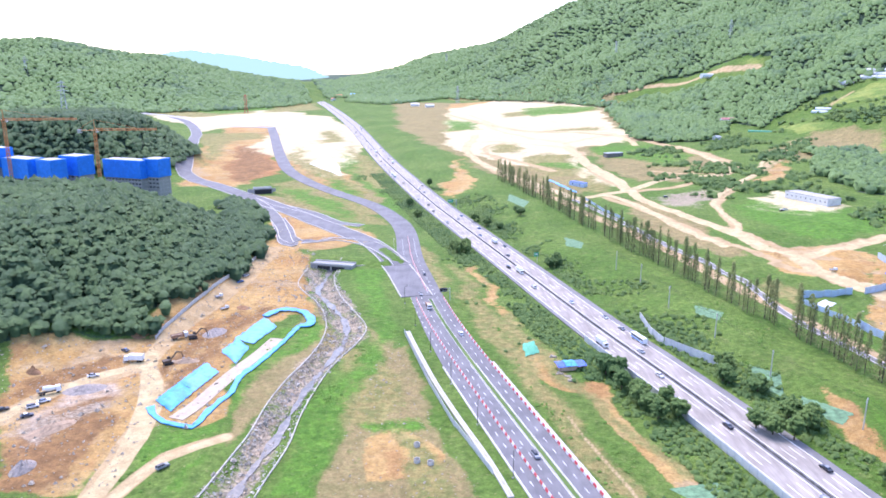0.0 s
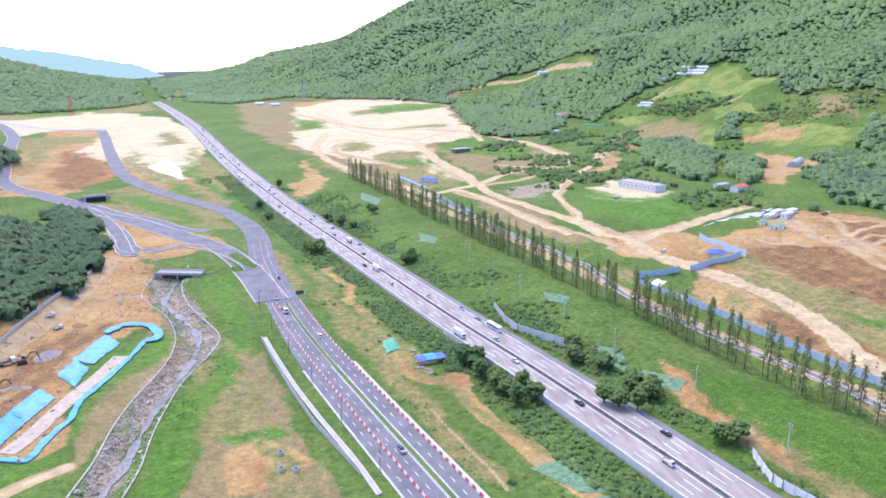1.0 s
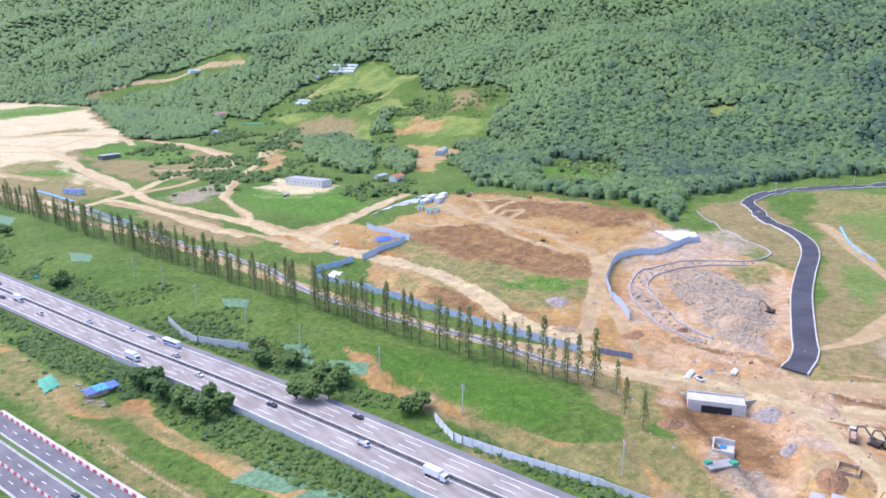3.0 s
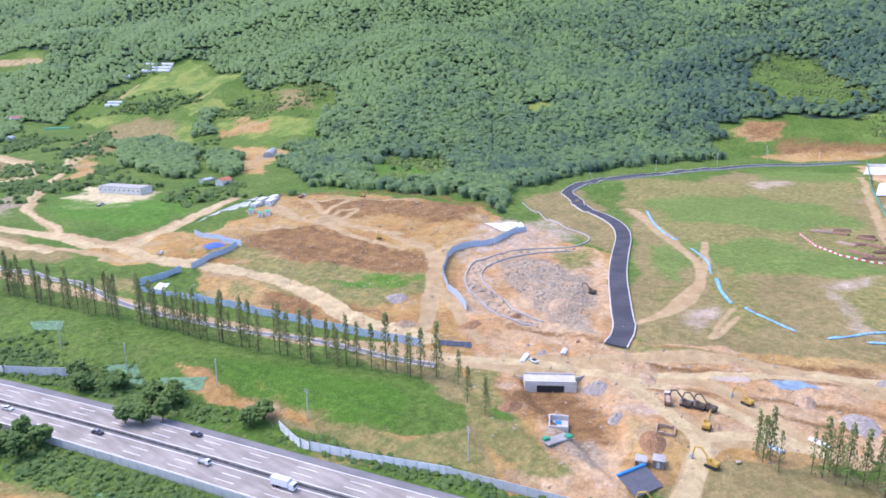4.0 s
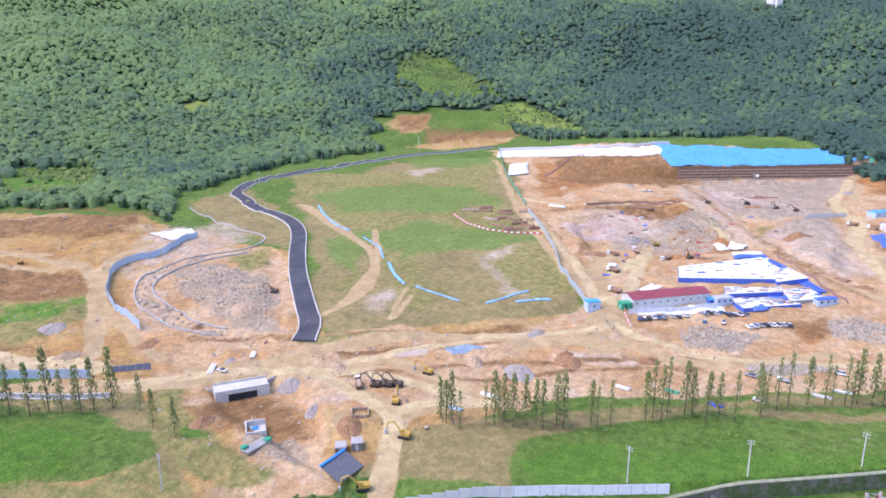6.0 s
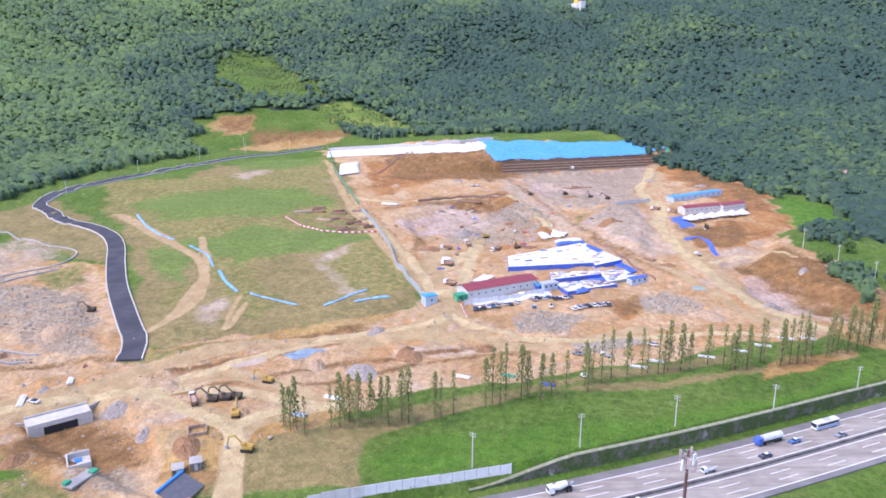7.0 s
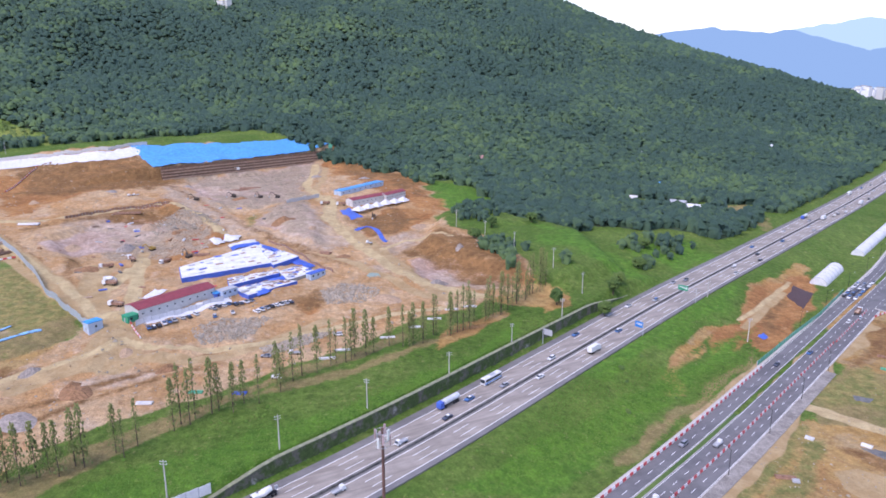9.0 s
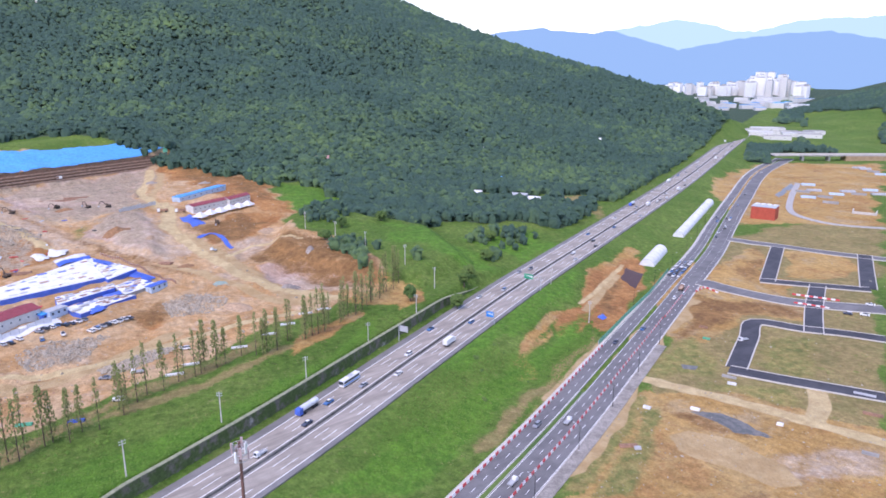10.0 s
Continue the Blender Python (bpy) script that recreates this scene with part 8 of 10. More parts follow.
bare = np.maximum.reduce([field(q, x, y, np.full(x.shape, 3.0)) for q in ("dirt", "pale", "lane", "rock", "dry")])
v = 0.5 + 0.5 * wavy(x * 4.3, y * 4.3)
west = (d < -17) & (n > 14) & (d > -60)
band = west & (d > -36) & (y > 95) & (y < 900) & (v + rng.normal(0, 0.12, x.shape) > 0.36)
loose = west & (v + rng.normal(0, 0.15, x.shape) > np.where(y < 60, 1.12, 0.92))
east = (d > 18) & (d < 58) & (y > 60) & (v + rng.normal(0, 0.13, x.shape) > 0.40 + 0.42 * smooth(22, 50, d)) & (y < 800)
k = (band | loose | east) & (bare < 0.35)
shrubs("roadside_shrubs", x[k], y[k], rng, 0.45, 1.7, SHRUBS, "rough green shrubs along the road banks", 4, 32)
x, y, rng = scatter(120, 420, -45, 150, 1.9, 33)
v = 0.5 + 0.5 * wavy(x * 6.1 + 9, y * 6.1)
d, n = off_highway(x, y), off_new_road(x, y)
bare = np.maximum.reduce([field(q, x, y, np.full(x.shape, 3.0)) for q in ("dirt", "pale", "dry", "lane", "rock")])
k = (bare < 0.4) & (np.abs(d) > 18) & ((n > 12) | (n < -24)) & (v + rng.normal(0, 0.2, x.shape) > 0.92)
shrubs("weeds", x[k], y[k], rng, 0.35, 0.9, TUFTS, "tufts of tall weeds in the grass", 0, 33)

x, y, rng = scatter(120, 420, 20, 150, 0.95, 36)
k = (field("thicket", x, y, np.full(x.shape, 4.0)) > rng.uniform(0.2, 0.9, x.shape)) & (rng.random(x.shape) < 0.8)
shrubs("thicket", x[k], y[k], rng, 0.20, 0.46, THICKET, "waist-high thicket of rank green weeds", 0, 36)


def broad_tree(name, x, y, height, spread, seed, label, material=SHRUBS):
    """A tree with a tapered trunk, limbs and a crown of many leaf clumps."""
    rng = np.random.default_rng(seed)
    t = thing(name, x, y, label, "tree", "roadside trees")
    bm = bmesh.new()
    tube(bm, (0, 0, -1), (0, 0, height * 0.6), 0.35, 0.16, 8)
    for q in range(6):
        b = q * 1.05 + rng.uniform(-0.3, 0.3)
        z = height * rng.uniform(0.3, 0.55)
        tube(bm, (0, 0, z), (spread * 0.6 * math.cos(b), spread * 0.6 * math.sin(b), z + height * 0.25), 0.14, 0.05, 6)
    part("trunk", bm, BARK, t)
    n = 130
    p = rng.normal(0, 1, (n, 3))
    p /= np.linalg.norm(p, axis=1)[:, None]
    p *= rng.uniform(0.5, 1.0, (n, 1))
    ob = clumps("crown", p[:, 0] * spread, p[:, 1] * spread, height * 0.62 + p[:, 2] * height * 0.36, rng.uniform(0.5, 1.1, n), rng.uniform(0.4, 0.9, n), 3, material, seed, "", 0.3)
    ob.parent = t
    for key in ("category", "kind", "label"):
        if key in ob:
            del ob[key]
    return t


spots = [(74.5, 288.4), (75.4, 277.0), (72.8, 297.5), (82.2, 258.9), (82.8, 249.5), (79.1, 263.9), (9.2, 523.3), (-15.3, 809.4), (-32.9, 697.6), (-22.6, 641.2), (122.8, 282.6), (134.6, 251.3), (136.7, 242.4), (130.9, 273.2)] + [(78.3, 472.8), (28.5, 623.9), (126.4, 298.7)] + [(10.5, 510.6), (17.6, 521.7), (69.3, 622.5), (66.9, 636.4), (38.0, 601.4)] + [(133.4, 250.5), (146.1, 205.0), (138.8, 244.5)]
spots += [(296.4, -274.0), (324.6, -315.7), (289.3, -263.6), (272.7, -243.6), (353.4, -347.6)] + [(457.9, -283.8), (426.9, -269.7), (427.4, -304.9), (405.4, -242.5), (285.5, -221.5)]
spots += [(118, 244), (122, 239), (128, 235), (121, 285), (73, 469), (79, 470), (12, 507), (17, 509), (39, 617), (72, 292), (78, 293), (81, 271), (89, 260), (91, 251), (151, 204), (48, 588)]
for i, (x, y) in enumerate(spots):
    broad_tree("broadleaf_tree", x, y, 6.5 + 3.6 * ((i * 37) % 10) / 10, 3.0 + 1.8 * ((i * 53) % 10) / 10, 100 + i, "dark green broadleaf tree on the road bank")


x, y, rng = scatter(350, 800, 105, 150, 5.5, 35)
k = (field("clear", x, y, np.full(x.shape, 5.0)) > 0.5) & (off_highway(x, y) > 30) & (0.5 + 0.5 * wavy(x * 2.6 + 2, y * 2.6) + rng.normal(0, 0.08, x.shape) > 0.80)
w = rng.uniform(1.8, 4.4, x[k].shape)
clumps("pasture_trees", x[k], y[k], ground(x[k], y[k]) + 1.1 * w, w, w * rng.uniform(0.95, 1.25, w.shape), 7, LEAVES, 35, "scattered trees in rough pasture below the forest", 0.3, True, "tree", 0.45)


# ---------------------------------------------------------------- the row of slender trees behind the bank
def slender_parts(seed, height, full):
    rng = np.random.default_rng(seed)
    t = tagged(new("slender_tree"), "slender upright tree in a planted row" if full else "thin sparse upright tree in a planted row", "tree", "planted tree row")
    bm = bmesh.new()
    tube(bm, (0, 0, -0.8), (0, 0, height * 0.95), 0.17, 0.04, 6)
    for q in range(14):
        b, z = rng.uniform(0, 6.28), height * rng.uniform(0.15, 0.85)
        ln = 0.9 * (1 - z / height) + 0.5
        tube(bm, (0, 0, z), (ln * math.cos(b), ln * math.sin(b), z + ln * 0.9), 0.05, 0.02, 4)
    part("trunk", bm, BARK, t)
    n = 200 if full else 120
    z = height * (0.07 + 0.93 * rng.random(n) ** 0.9)
    r = (2.3 if full else 1.9) * (1.03 - z / height) ** 0.6 * rng.uniform(0.2, 1.0, n) + 0.1
    b = rng.uniform(0, 6.28, n)
    s = rng.uniform(0.13, 0.30, n) * (1.0 if full else 0.85)
    ob = clumps("crown", r * np.cos(b), r * np.sin(b), z, s, s * 1.7, 0, PLAIN_TREE, seed, "", 0.35)
    ob.parent = t
    for key in ("category", "kind", "label"):
        if key in ob:
            del ob[key]
    return t


def tree_row(points, step, tall, seed, sparse):
    rng = random.Random(seed)
    for x, y, a in along(spline(points, 6), step):
        if rng.random() < 0.12:
            continue
        x, y = x + rng.uniform(-3.2, 3.2), y + rng.uniform(-1.5, 1.5)
        proto = SLENDER[rng.randrange(3) + (3 if rng.random() < sparse else 0)]
        s = rng.uniform(0.72, 1.12) * tall
        m = Matrix.Translation((x, y, gz(x, y))) @ Matrix.Rotation(rng.uniform(0, 6.28), 4, "Z")
        ob = copy_thing(proto, m)
        ob.scale = (s * 0.95, s * 0.95, s)


SLENDER = [slender_parts(s, 15.0, s < 203) for s in range(200, 206)]
tree_row([(65, 826), (95, 708), (113, 601), (132, 511), (148, 437), (162, 365), (174, 312), (186, 252), (199, 205), (212, 168)], 4.2, 1.52, 1, 0.25)
tree_row([(226, 50), (230, 22), (231, -2), (243, -25), (248, -47), (261, -75), (271, -104), (276, -150), (290, -190), (303, -215), (316, -238)], 3.6, 1.42, 2, 0.45)
for proto, (x, y) in zip(SLENDER, [(201.5, 146.1), (197.6, 135.1), (212.8, 158.9)] + [(222.7, 40.3), (228.4, 48.0), (232.0, 27.6)]):
    proto.matrix_basis = Matrix.Translation((x, y, gz(x, y)))

# ---------------------------------------------------------------- apartment shells and tower cranes
def apartment(x, y, turn, length, width, height, storeys, label, bays):
    b = thing("apartment_block", x, y, label, "apartment block", "apartment shells", turn=turn, z=gz(x, y))
    l, w = length / 2, width / 2
    bm = a_box(-l, -w, -4, l, w, height)
    part("wall", bm, WALL_GREY, b)
    for f in range(storeys):
        z = height * f / storeys
        part("floor_band", a_box(-l - 0.15, -w - 0.15, z - 0.2, l + 0.15, w + 0.15, z + 0.2), CONCRETE, b)
        for s in (-1,):
            for k in range(bays if z > height * 0.35 else 0):
                u = -l + (k + 0.5) * length / bays
                part("window", a_box(u - 1.1, s * w - 0.2, z + 0.9, u + 1.1, s * w + 0.12, z + 2.3), DARK, b)
    wrap = 15
    bm = a_box(-l - 0.9, -w - 0.9, height - wrap, l + 0.9, w + 0.9, height + 2.5, 0.2)
    part("safety_net", bm, plain("royal_blue_net", (0.02, 0.19, 0.66), 0.6, 0, 0.15, 4), b, "royal blue safety netting round the top")
    part("roof_deck", a_box(-l + 1, -w + 1, height + 2.5, l - 1, w - 1, height + 2.7), PALE_CONCRETE, b)
    return b


def polar(az, r):
    return r * math.sin(radians(az)), r * math.cos(radians(az))


# azimuth, distance, heading, length, depth, height
for az, r, tn, ln, wd, ht, bays in ((-30.5, 740, -0.45, 34, 15, 52, 8), (-28.8, 715, -0.45, 18, 14, 52, 4), (-27.2, 730, -0.4, 22, 16, 53, 4), (-32.0, 765, -0.45, 22, 15, 60, 4), (-23.9, 760, -0.35, 44, 14, 44, 11), (-21.9, 748, -0.35, 17, 16, 45, 4)):
    apartment(*polar(az, r), tn, ln, wd, ht - gz(*polar(az, r)), 12, "concrete apartment shell wrapped in royal blue netting", bays)


def tower_crane(x, y, height, jib, back, turn, label):
    c = thing("tower_crane", x, y, label, "crane", "tower cranes", turn=turn)
    bm = bmesh.new()
    h = 1.0
    for sx in (-h, h):
        for sy in (-h, h):
            tube(bm, (sx, sy, 0), (sx, sy, height), 0.22, sides=4)
    for k in range(int(height / 3)):
        z = 3 * k
        for p, q in (((-h, -h, z), (h, -h, z + 3)), ((h, -h, z), (h, h, z + 3)), ((h, h, z), (-h, h, z + 3)), ((-h, h, z), (-h, -h, z + 3))):
            tube(bm, p, q, 0.12, sides=4)
    part("mast", bm, ORANGE, c)
    bm = bmesh.new()
    for y0, z0 in ((-0.9, 0), (0.9, 0), (0, 1.6)):
        tube(bm, (0, y0, height + z0), (jib, y0 * 0.6, height + z0 * 0.8), 0.24, sides=4)
    for k in range(int(jib / 2.5)):
        u = 2.5 * k
        tube(bm, (u, -0.9, height), (u + 1.25, 0, height + 1.6), 0.12, sides=4)
        tube(bm, (u + 1.25, 0, height + 1.6), (u + 2.5, 0.9, height), 0.12, sides=4)
    part("jib", bm, ORANGE, c)
    bm = a_box(-back, -0.9, height - 0.1, 0, 0.9, height + 0.5)
    part("counter_jib", bm, ORANGE, c)
    part("counterweight", a_box(-back, -1.2, height - 2.2, -back + 3, 1.2, height + 1.0, 0.1), CONCRETE, c)
    part("cab", a_box(0.6, 0.9, height - 1.8, 2.4, 2.4, height + 0.4, 0.1), WHITE_PAINT, c)
    bm = bmesh.new()
    tube(bm, (0, 0, height), (0, 0, height + 9), 0.5, 0.2, sides=4)
    tube(bm, (0, 0, height + 9), (jib * 0.7, 0, height + 1.6), 0.1, sides=4)
    tube(bm, (0, 0, height + 9), (-back, 0, height + 0.5), 0.1, sides=4)
    part("tower_head", bm, ORANGE, c)
    return c


x, y = polar(-31.3, 735)
tower_crane(x, y, 88 - gz(x, y), 60, 16, 0.15, "tall orange tower crane above the shells")
x, y = polar(-25.8, 690)
tower_crane(x, y, 80 - gz(x, y), 52, 14, 0.1, "orange tower crane beside the shells")


# ---------------------------------------------------------------- pylons, poles, lamps, signs, mast
def pylon(x, y, height, label, material=STEEL):
    p = thing("pylon", x, y, label, "pylon", "power pylons", turn=0.4)
    bm = bmesh.new()
    b = height * 0.09
    for sx in (-1, 1):
        for sy in (-1, 1):
            tube(bm, (sx * b, sy * b, -2), (sx * 0.8, sy * 0.8, height), 0.35, 0.25, sides=4)
    n = 9
    for k in range(n):
        z0, z1 = height * k / n, height * (k + 1) / n
        w0, w1 = b + (0.8 - b) * k / n, b + (0.8 - b) * (k + 1) / n
        for s in (-1, 1):
            tube(bm, (-w0, s * w0, z0), (w1, s * w1, z1), 0.16, sides=4)
            tube(bm, (s * w0, -w0, z0), (s * w1, w1, z1), 0.16, sides=4)
    part("lattice", bm, material, p)
    for k in range(3):
        z = height * (0.70 + 0.12 * k)
        bm = bmesh.new()
        for s in (-1, 1):
            tube(bm, (0, 0, z + 1.2), (s * (7 - k), 0, z), 0.22, sides=4)
            tube(bm, (0, 0, z), (s * (7 - k), 0, z), 0.22, sides=4)
            tube(bm, (s * (7 - k), 0, z), (s * (7 - k), 0, z - 2), 0.15, sides=4)
        part("crossarm", bm, material, p)
    return p


for pos, h in (((42.3, 2086.4), 48), ((691.1, 1788.6), 42), ((483.5, 2065.7), 38), ((-524.3, 1004.9), 45), ((-1161.6, 2047.2), 38), ((12.6, 2748.8), 36)):
    pylon(*pos, h, "grey steel lattice power pylon on the hillside")
pylon(*(-513.1, 1891.8), 46, "red and white lattice mast beyond the works", RED_PLASTIC)


def utility_pole_parts():
    p = tagged(new("utility_pole"), "grey concrete utility pole with crossarms on grass", "utility pole", "utility poles")
    part("pole", a_tube((0, 0, -1.5), (0, 0, 12.5), 0.27, 0.17, sides=8), PALE_CONCRETE, p)
    for z in (11.9, 11.0):
        part("crossarm", a_box(-1.1, -0.07, z, 1.1, 0.07, z + 0.14), STEEL, p)
        for u in (-0.95, 0.95):
            part("insulator", a_tube((u, 0, z + 0.14), (u, 0, z + 0.42), 0.08, 0.05, sides=6), WHITE_PAINT, p)
    return p


POLE = utility_pole_parts()
spots = [(112.1, 444.3), (119.4, 413.0), (123.8, 371.5), (133.1, 327.7), (140.6, 283.5), (153.9, 237.2)] + [(159.8, 189.3), (173.7, 125.3), (141.1, 284.6)] + [(153.0, 237.9), (160.3, 193.0), (172.2, 125.5)] + [(200.5, -15.8), (211.7, -52.5), (223.5, -88.6), (237.2, -130.4), (253.3, -171.9)] + [(269.2, -212.6), (294.1, -245.5), (323.3, -247.2)] + [(222.3, -293.3), (269.1, -316.0)]
spots += [(731.7, 286.8), (789.7, 360.0), (617.4, 305.2), (888.4, 216.6), (871.1, 157.6)] + [(435.8, -245.2), (402.7, -249.1), (366.6, -248.7), (326.4, -248.7), (284.5, -240.1), (860.5, 208.3), (806.0, 246.6), (910.1, 51.4)]
apart = []
for q in spots:
    if all(math.hypot(q[0] - p[0], q[1] - p[1]) > 14 for p in apart):
        apart.append(q)
for i, (x, y) in enumerate(apart):
    m = Matrix.Translation((x, y, gz(x, y))) @ Matrix.Rotation(1.2 + 0.5 * math.sin(i * 2.3), 4, "Z")
    if i:
        copy_thing(POLE, m)
    else:
        POLE.matrix_basis = m
line = sorted(apart[:8], key=lambda q: -q[1])
wires = []
for (x0, y0), (x1, y1) in zip(line[:-1], line[1:]):
    if math.hypot(x1 - x0, y1 - y0) < 90:
        for o in (-0.9, 0.9):
            u = np.linspace(0, 1, 9)
            pts = np.column_stack([x0 + (x1 - x0) * u + o * 0.7, y0 + (y1 - y0) * u + o * 0.3])
            z = (gz(x0, y0) * (1 - u) + gz(x1, y1) * u) + 12.0 - 3.2 * u * (1 - u)
            wires.append(ribbon(pts, -0.025, 0.025, 0, 0.05, z))
tagged(new("power_wires", mesh_of("power_wires", *joined(wires), BLACK)), "thin sagging power wires between the poles", "wires", kind="stuff")


def street_lamp_parts():
    p = tagged(new("street_lamp"), "slender dark street lamp with curved arm", "street lamp", "new road lamps")
    part("pole", a_tube((0, 0, -0.5), (0, 0, 10), 0.14, 0.08, sides=8), BLACK, p)
    bm = bmesh.new()
    tube(bm, (0, 0, 9.9), (1.0, 0, 10.5), 0.06, sides=6)
    tube(bm, (1.0, 0, 10.5), (2.2, 0, 10.6), 0.06, sides=6)
    part("arm", bm, BLACK, p)
    part("lamp_head", a_box(1.9, -0.18, 10.5, 2.8, 0.18, 10.68, 0.04), STEEL, p)
    part("base", a_box(-0.3, -0.3, -0.3, 0.3, 0.3, 0.35, 0.05), CONCRETE, p)
    return p


LAMP = street_lamp_parts()
n = 0
for off, ys in ((-15.6, range(-290, 430, 36)), (10.6, range(-560, -300, 45))):
    for y0 in ys:
        x, y, a = at_offset(nr_x, off, float(y0))
        m = Matrix.Translation((x, y, float(nr_z(y)) + 0.2)) @ Matrix.Rotation(a - math.pi / 2 if off < 0 else a + math.pi / 2, 4, "Z")
        if n:
            copy_thing(LAMP, m)
        else:
            LAMP.matrix_basis = m
        n += 1


def mast():
    x, y = MAST
    m = thing("telecom_mast", x, y, "tall brown telecom mast with white antennas", "mast")
    top = MAST_H
    part("shaft", a_tube((0, 0, -1), (0, 0, top), 0.55, 0.28, sides=10), plain("brown_paint", (0.16, 0.085, 0.07), 0.6), m)
    for k, z in enumerate((top - 0.6, top - 2.2, top - 3.6)):
        bm = bmesh.new()
        bmesh.ops.create_cone(bm, cap_ends=False, segments=12, radius1=1.5, radius2=1.5, depth=0.12, matrix=Matrix.Translation((0, 0, z)))
        for q in range(6):
            b = q * math.pi / 3
            tube(bm, (0, 0, z), (1.5 * math.cos(b), 1.5 * math.sin(b), z), 0.05, sides=4)
        part("platform", bm, STEEL, m)
    for q in range(9):
        b = q * 2 * math.pi / 9
        z = top - 1.8 + 0.8 * (q % 3 - 1)
        ob = part("antenna", a_box(1.35, -0.22, -1.1, 1.65, 0.22, 1.1, 0.04), WHITE_PAINT if q % 2 else plain("pinkish_antenna", (0.50, 0.36, 0.36), 0.5), m)
        ob.matrix_basis = Matrix.Rotation(b, 4, "Z") @ Matrix.Translation((0, 0, z))


MAST_R, MAST_Z = 126.0, 61.0
MAST = (MAST_R * math.sin(radians(112.9)), MAST_R * math.cos(radians(112.9)))
MAST_H = MAST_Z - gz(*MAST)
mast()


def road_sign(x, y, z, turn, w, h, arm, material, label, height=6.5, bars=4, front=-1):
    """A sign on a cantilever arm; the face is on the local front side, the arm runs along local x."""
    s = thing("road_sign", x, y, label, "road sign", "motorway signs", z=z, turn=turn)
    part("post", a_tube((0, 0, -1), (0, 0, height + h), 0.2, 0.16, sides=8), STEEL, s)
    bm = bmesh.new()
    for zz in (height + 0.5, height + h - 0.5):
        tube(bm, (0, 0, zz), (arm, 0, zz), 0.1, sides=6)
    part("arm", bm, STEEL, s)
    u0 = min(arm, arm - w * math.copysign(1, arm))
    f0, f1 = sorted((front * 0.04, front * 0.12))
    pnl = part("panel", a_box(u0, f0, height, u0 + w, f1, height + h, 0.02), material, s)
    rng = random.Random(int(x * 10))
    f0, f1 = sorted((front * 0.13, front * 0.15))
    for k in range(bars):
        u = u0 + 0.5 + (w - 1.0) * k / bars
        part("lettering", a_box(u, f0, height + h * rng.uniform(0.3, 0.55), u + (w - 1) / bars * 0.7, f1, height + h * 0.7), WHITE_PAINT, pnl, "plain white bars of lettering")
    return s


for yy, off, arm, w, m, lab, front, high in ((-298, -14.6, 10.5, 5.6, GREEN_PAINT, "green gantry sign over the motorway", 1, 5.5), (-237, -14.6, 4.4, 4.0, SIGN_BLUE, "blue direction sign beside the motorway", 1, 3.6),
                                             (-198, 16.5, -5.0, 4.5, STEEL, "grey back of a motorway sign", -1, 5.0), (685, 17, -9.0, 5.5, GREEN_PAINT, "green gantry sign over the far lanes", -1, 5.5), (480, 18, -2.5, 3.5, GREEN_PAINT, "small green sign at the motorway edge", -1, 4.0)):
    x, y, a = at_offset(hw_x, off, yy)
    road_sign(x, y, float(hw_z(y)), a - math.pi / 2, w, 3.0, arm, m, lab, high, 0 if m is STEEL else 4, front)
x, y, a = at_offset(nr_x, 11, 395)
road_sign(x, y, float(nr_z(y)), a - math.pi / 2 + math.pi, 4.5, 2.4, 6, BLACK, "dark back of a gantry sign", 5.5, 0)

# ---------------------------------------------------------------- vehicles
def extrude_profile(bm, prof, w, top_w=None):
    """A body from a side outline (x, z); the upper points may lean inwards."""
    zs = [q[1] for q in prof]
    lo, hi = min(zs), max(zs)
    def half(z):
        return w if top_w is None else w + (top_w - w) * (z - lo) / (hi - lo)
    a = [bm.verts.new((x, -half(z), z)) for x, z in prof]
    b = [bm.verts.new((x, half(z), z)) for x, z in prof]
    bm.faces.new(a)
    bm.faces.new(b[::-1])
    n = len(prof)
    for i in range(n):
        bm.faces.new((a[i], b[i], b[(i + 1) % n], a[(i + 1) % n]))
    return bm


def wheels(parent, xs, half, r=0.33):
    for x in xs:
        for s in (-1, 1):
            bm = bmesh.new()
            bmesh.ops.create_cone(bm, cap_ends=True, segments=12, radius1=r, radius2=r, depth=0.24, matrix=Matrix.Translation((x, s * half, r)) @ Matrix.Rotation(math.pi / 2, 4, "X"))
            part("wheel", bm, BLACK, parent)




def car(kind, label):
    c = tagged(new("car"), label, "car", "traffic")
    if kind == "sedan":
        body = [(-2.35, 0.3), (2.35, 0.3), (2.38, 0.65), (2.2, 0.82), (0.95, 0.98), (-1.6, 1.0), (-2.3, 0.95), (-2.38, 0.6)]
        cab, roof = [(1.05, 0.96), (0.3, 1.42), (-0.95, 1.45), (-1.75, 0.98)], (0.35, -1.0, 1.40)
    else:
        body = [(-2.25, 0.35), (2.25, 0.35), (2.3, 0.8), (2.1, 1.0), (1.1, 1.1), (-2.2, 1.12), (-2.3, 0.7)]
        cab, roof = [(1.15, 1.08), (0.5, 1.62), (-1.9, 1.66), (-2.2, 1.1)], (0.5, -1.9, 1.60)
    bm = extrude_profile(bmesh.new(), body, 0.92, 0.86)
    part("body", bm, CAR_PAINT, c)
    part("glass", extrude_profile(bmesh.new(), cab, 0.80, 0.62), GLASS, c)
    part("roof", a_box(roof[1], -0.62, roof[2], roof[0], 0.62, roof[2] + 0.08, 0.03), CAR_PAINT, c)
    wheels(c, (-1.4, 1.42), 0.82)
    return c


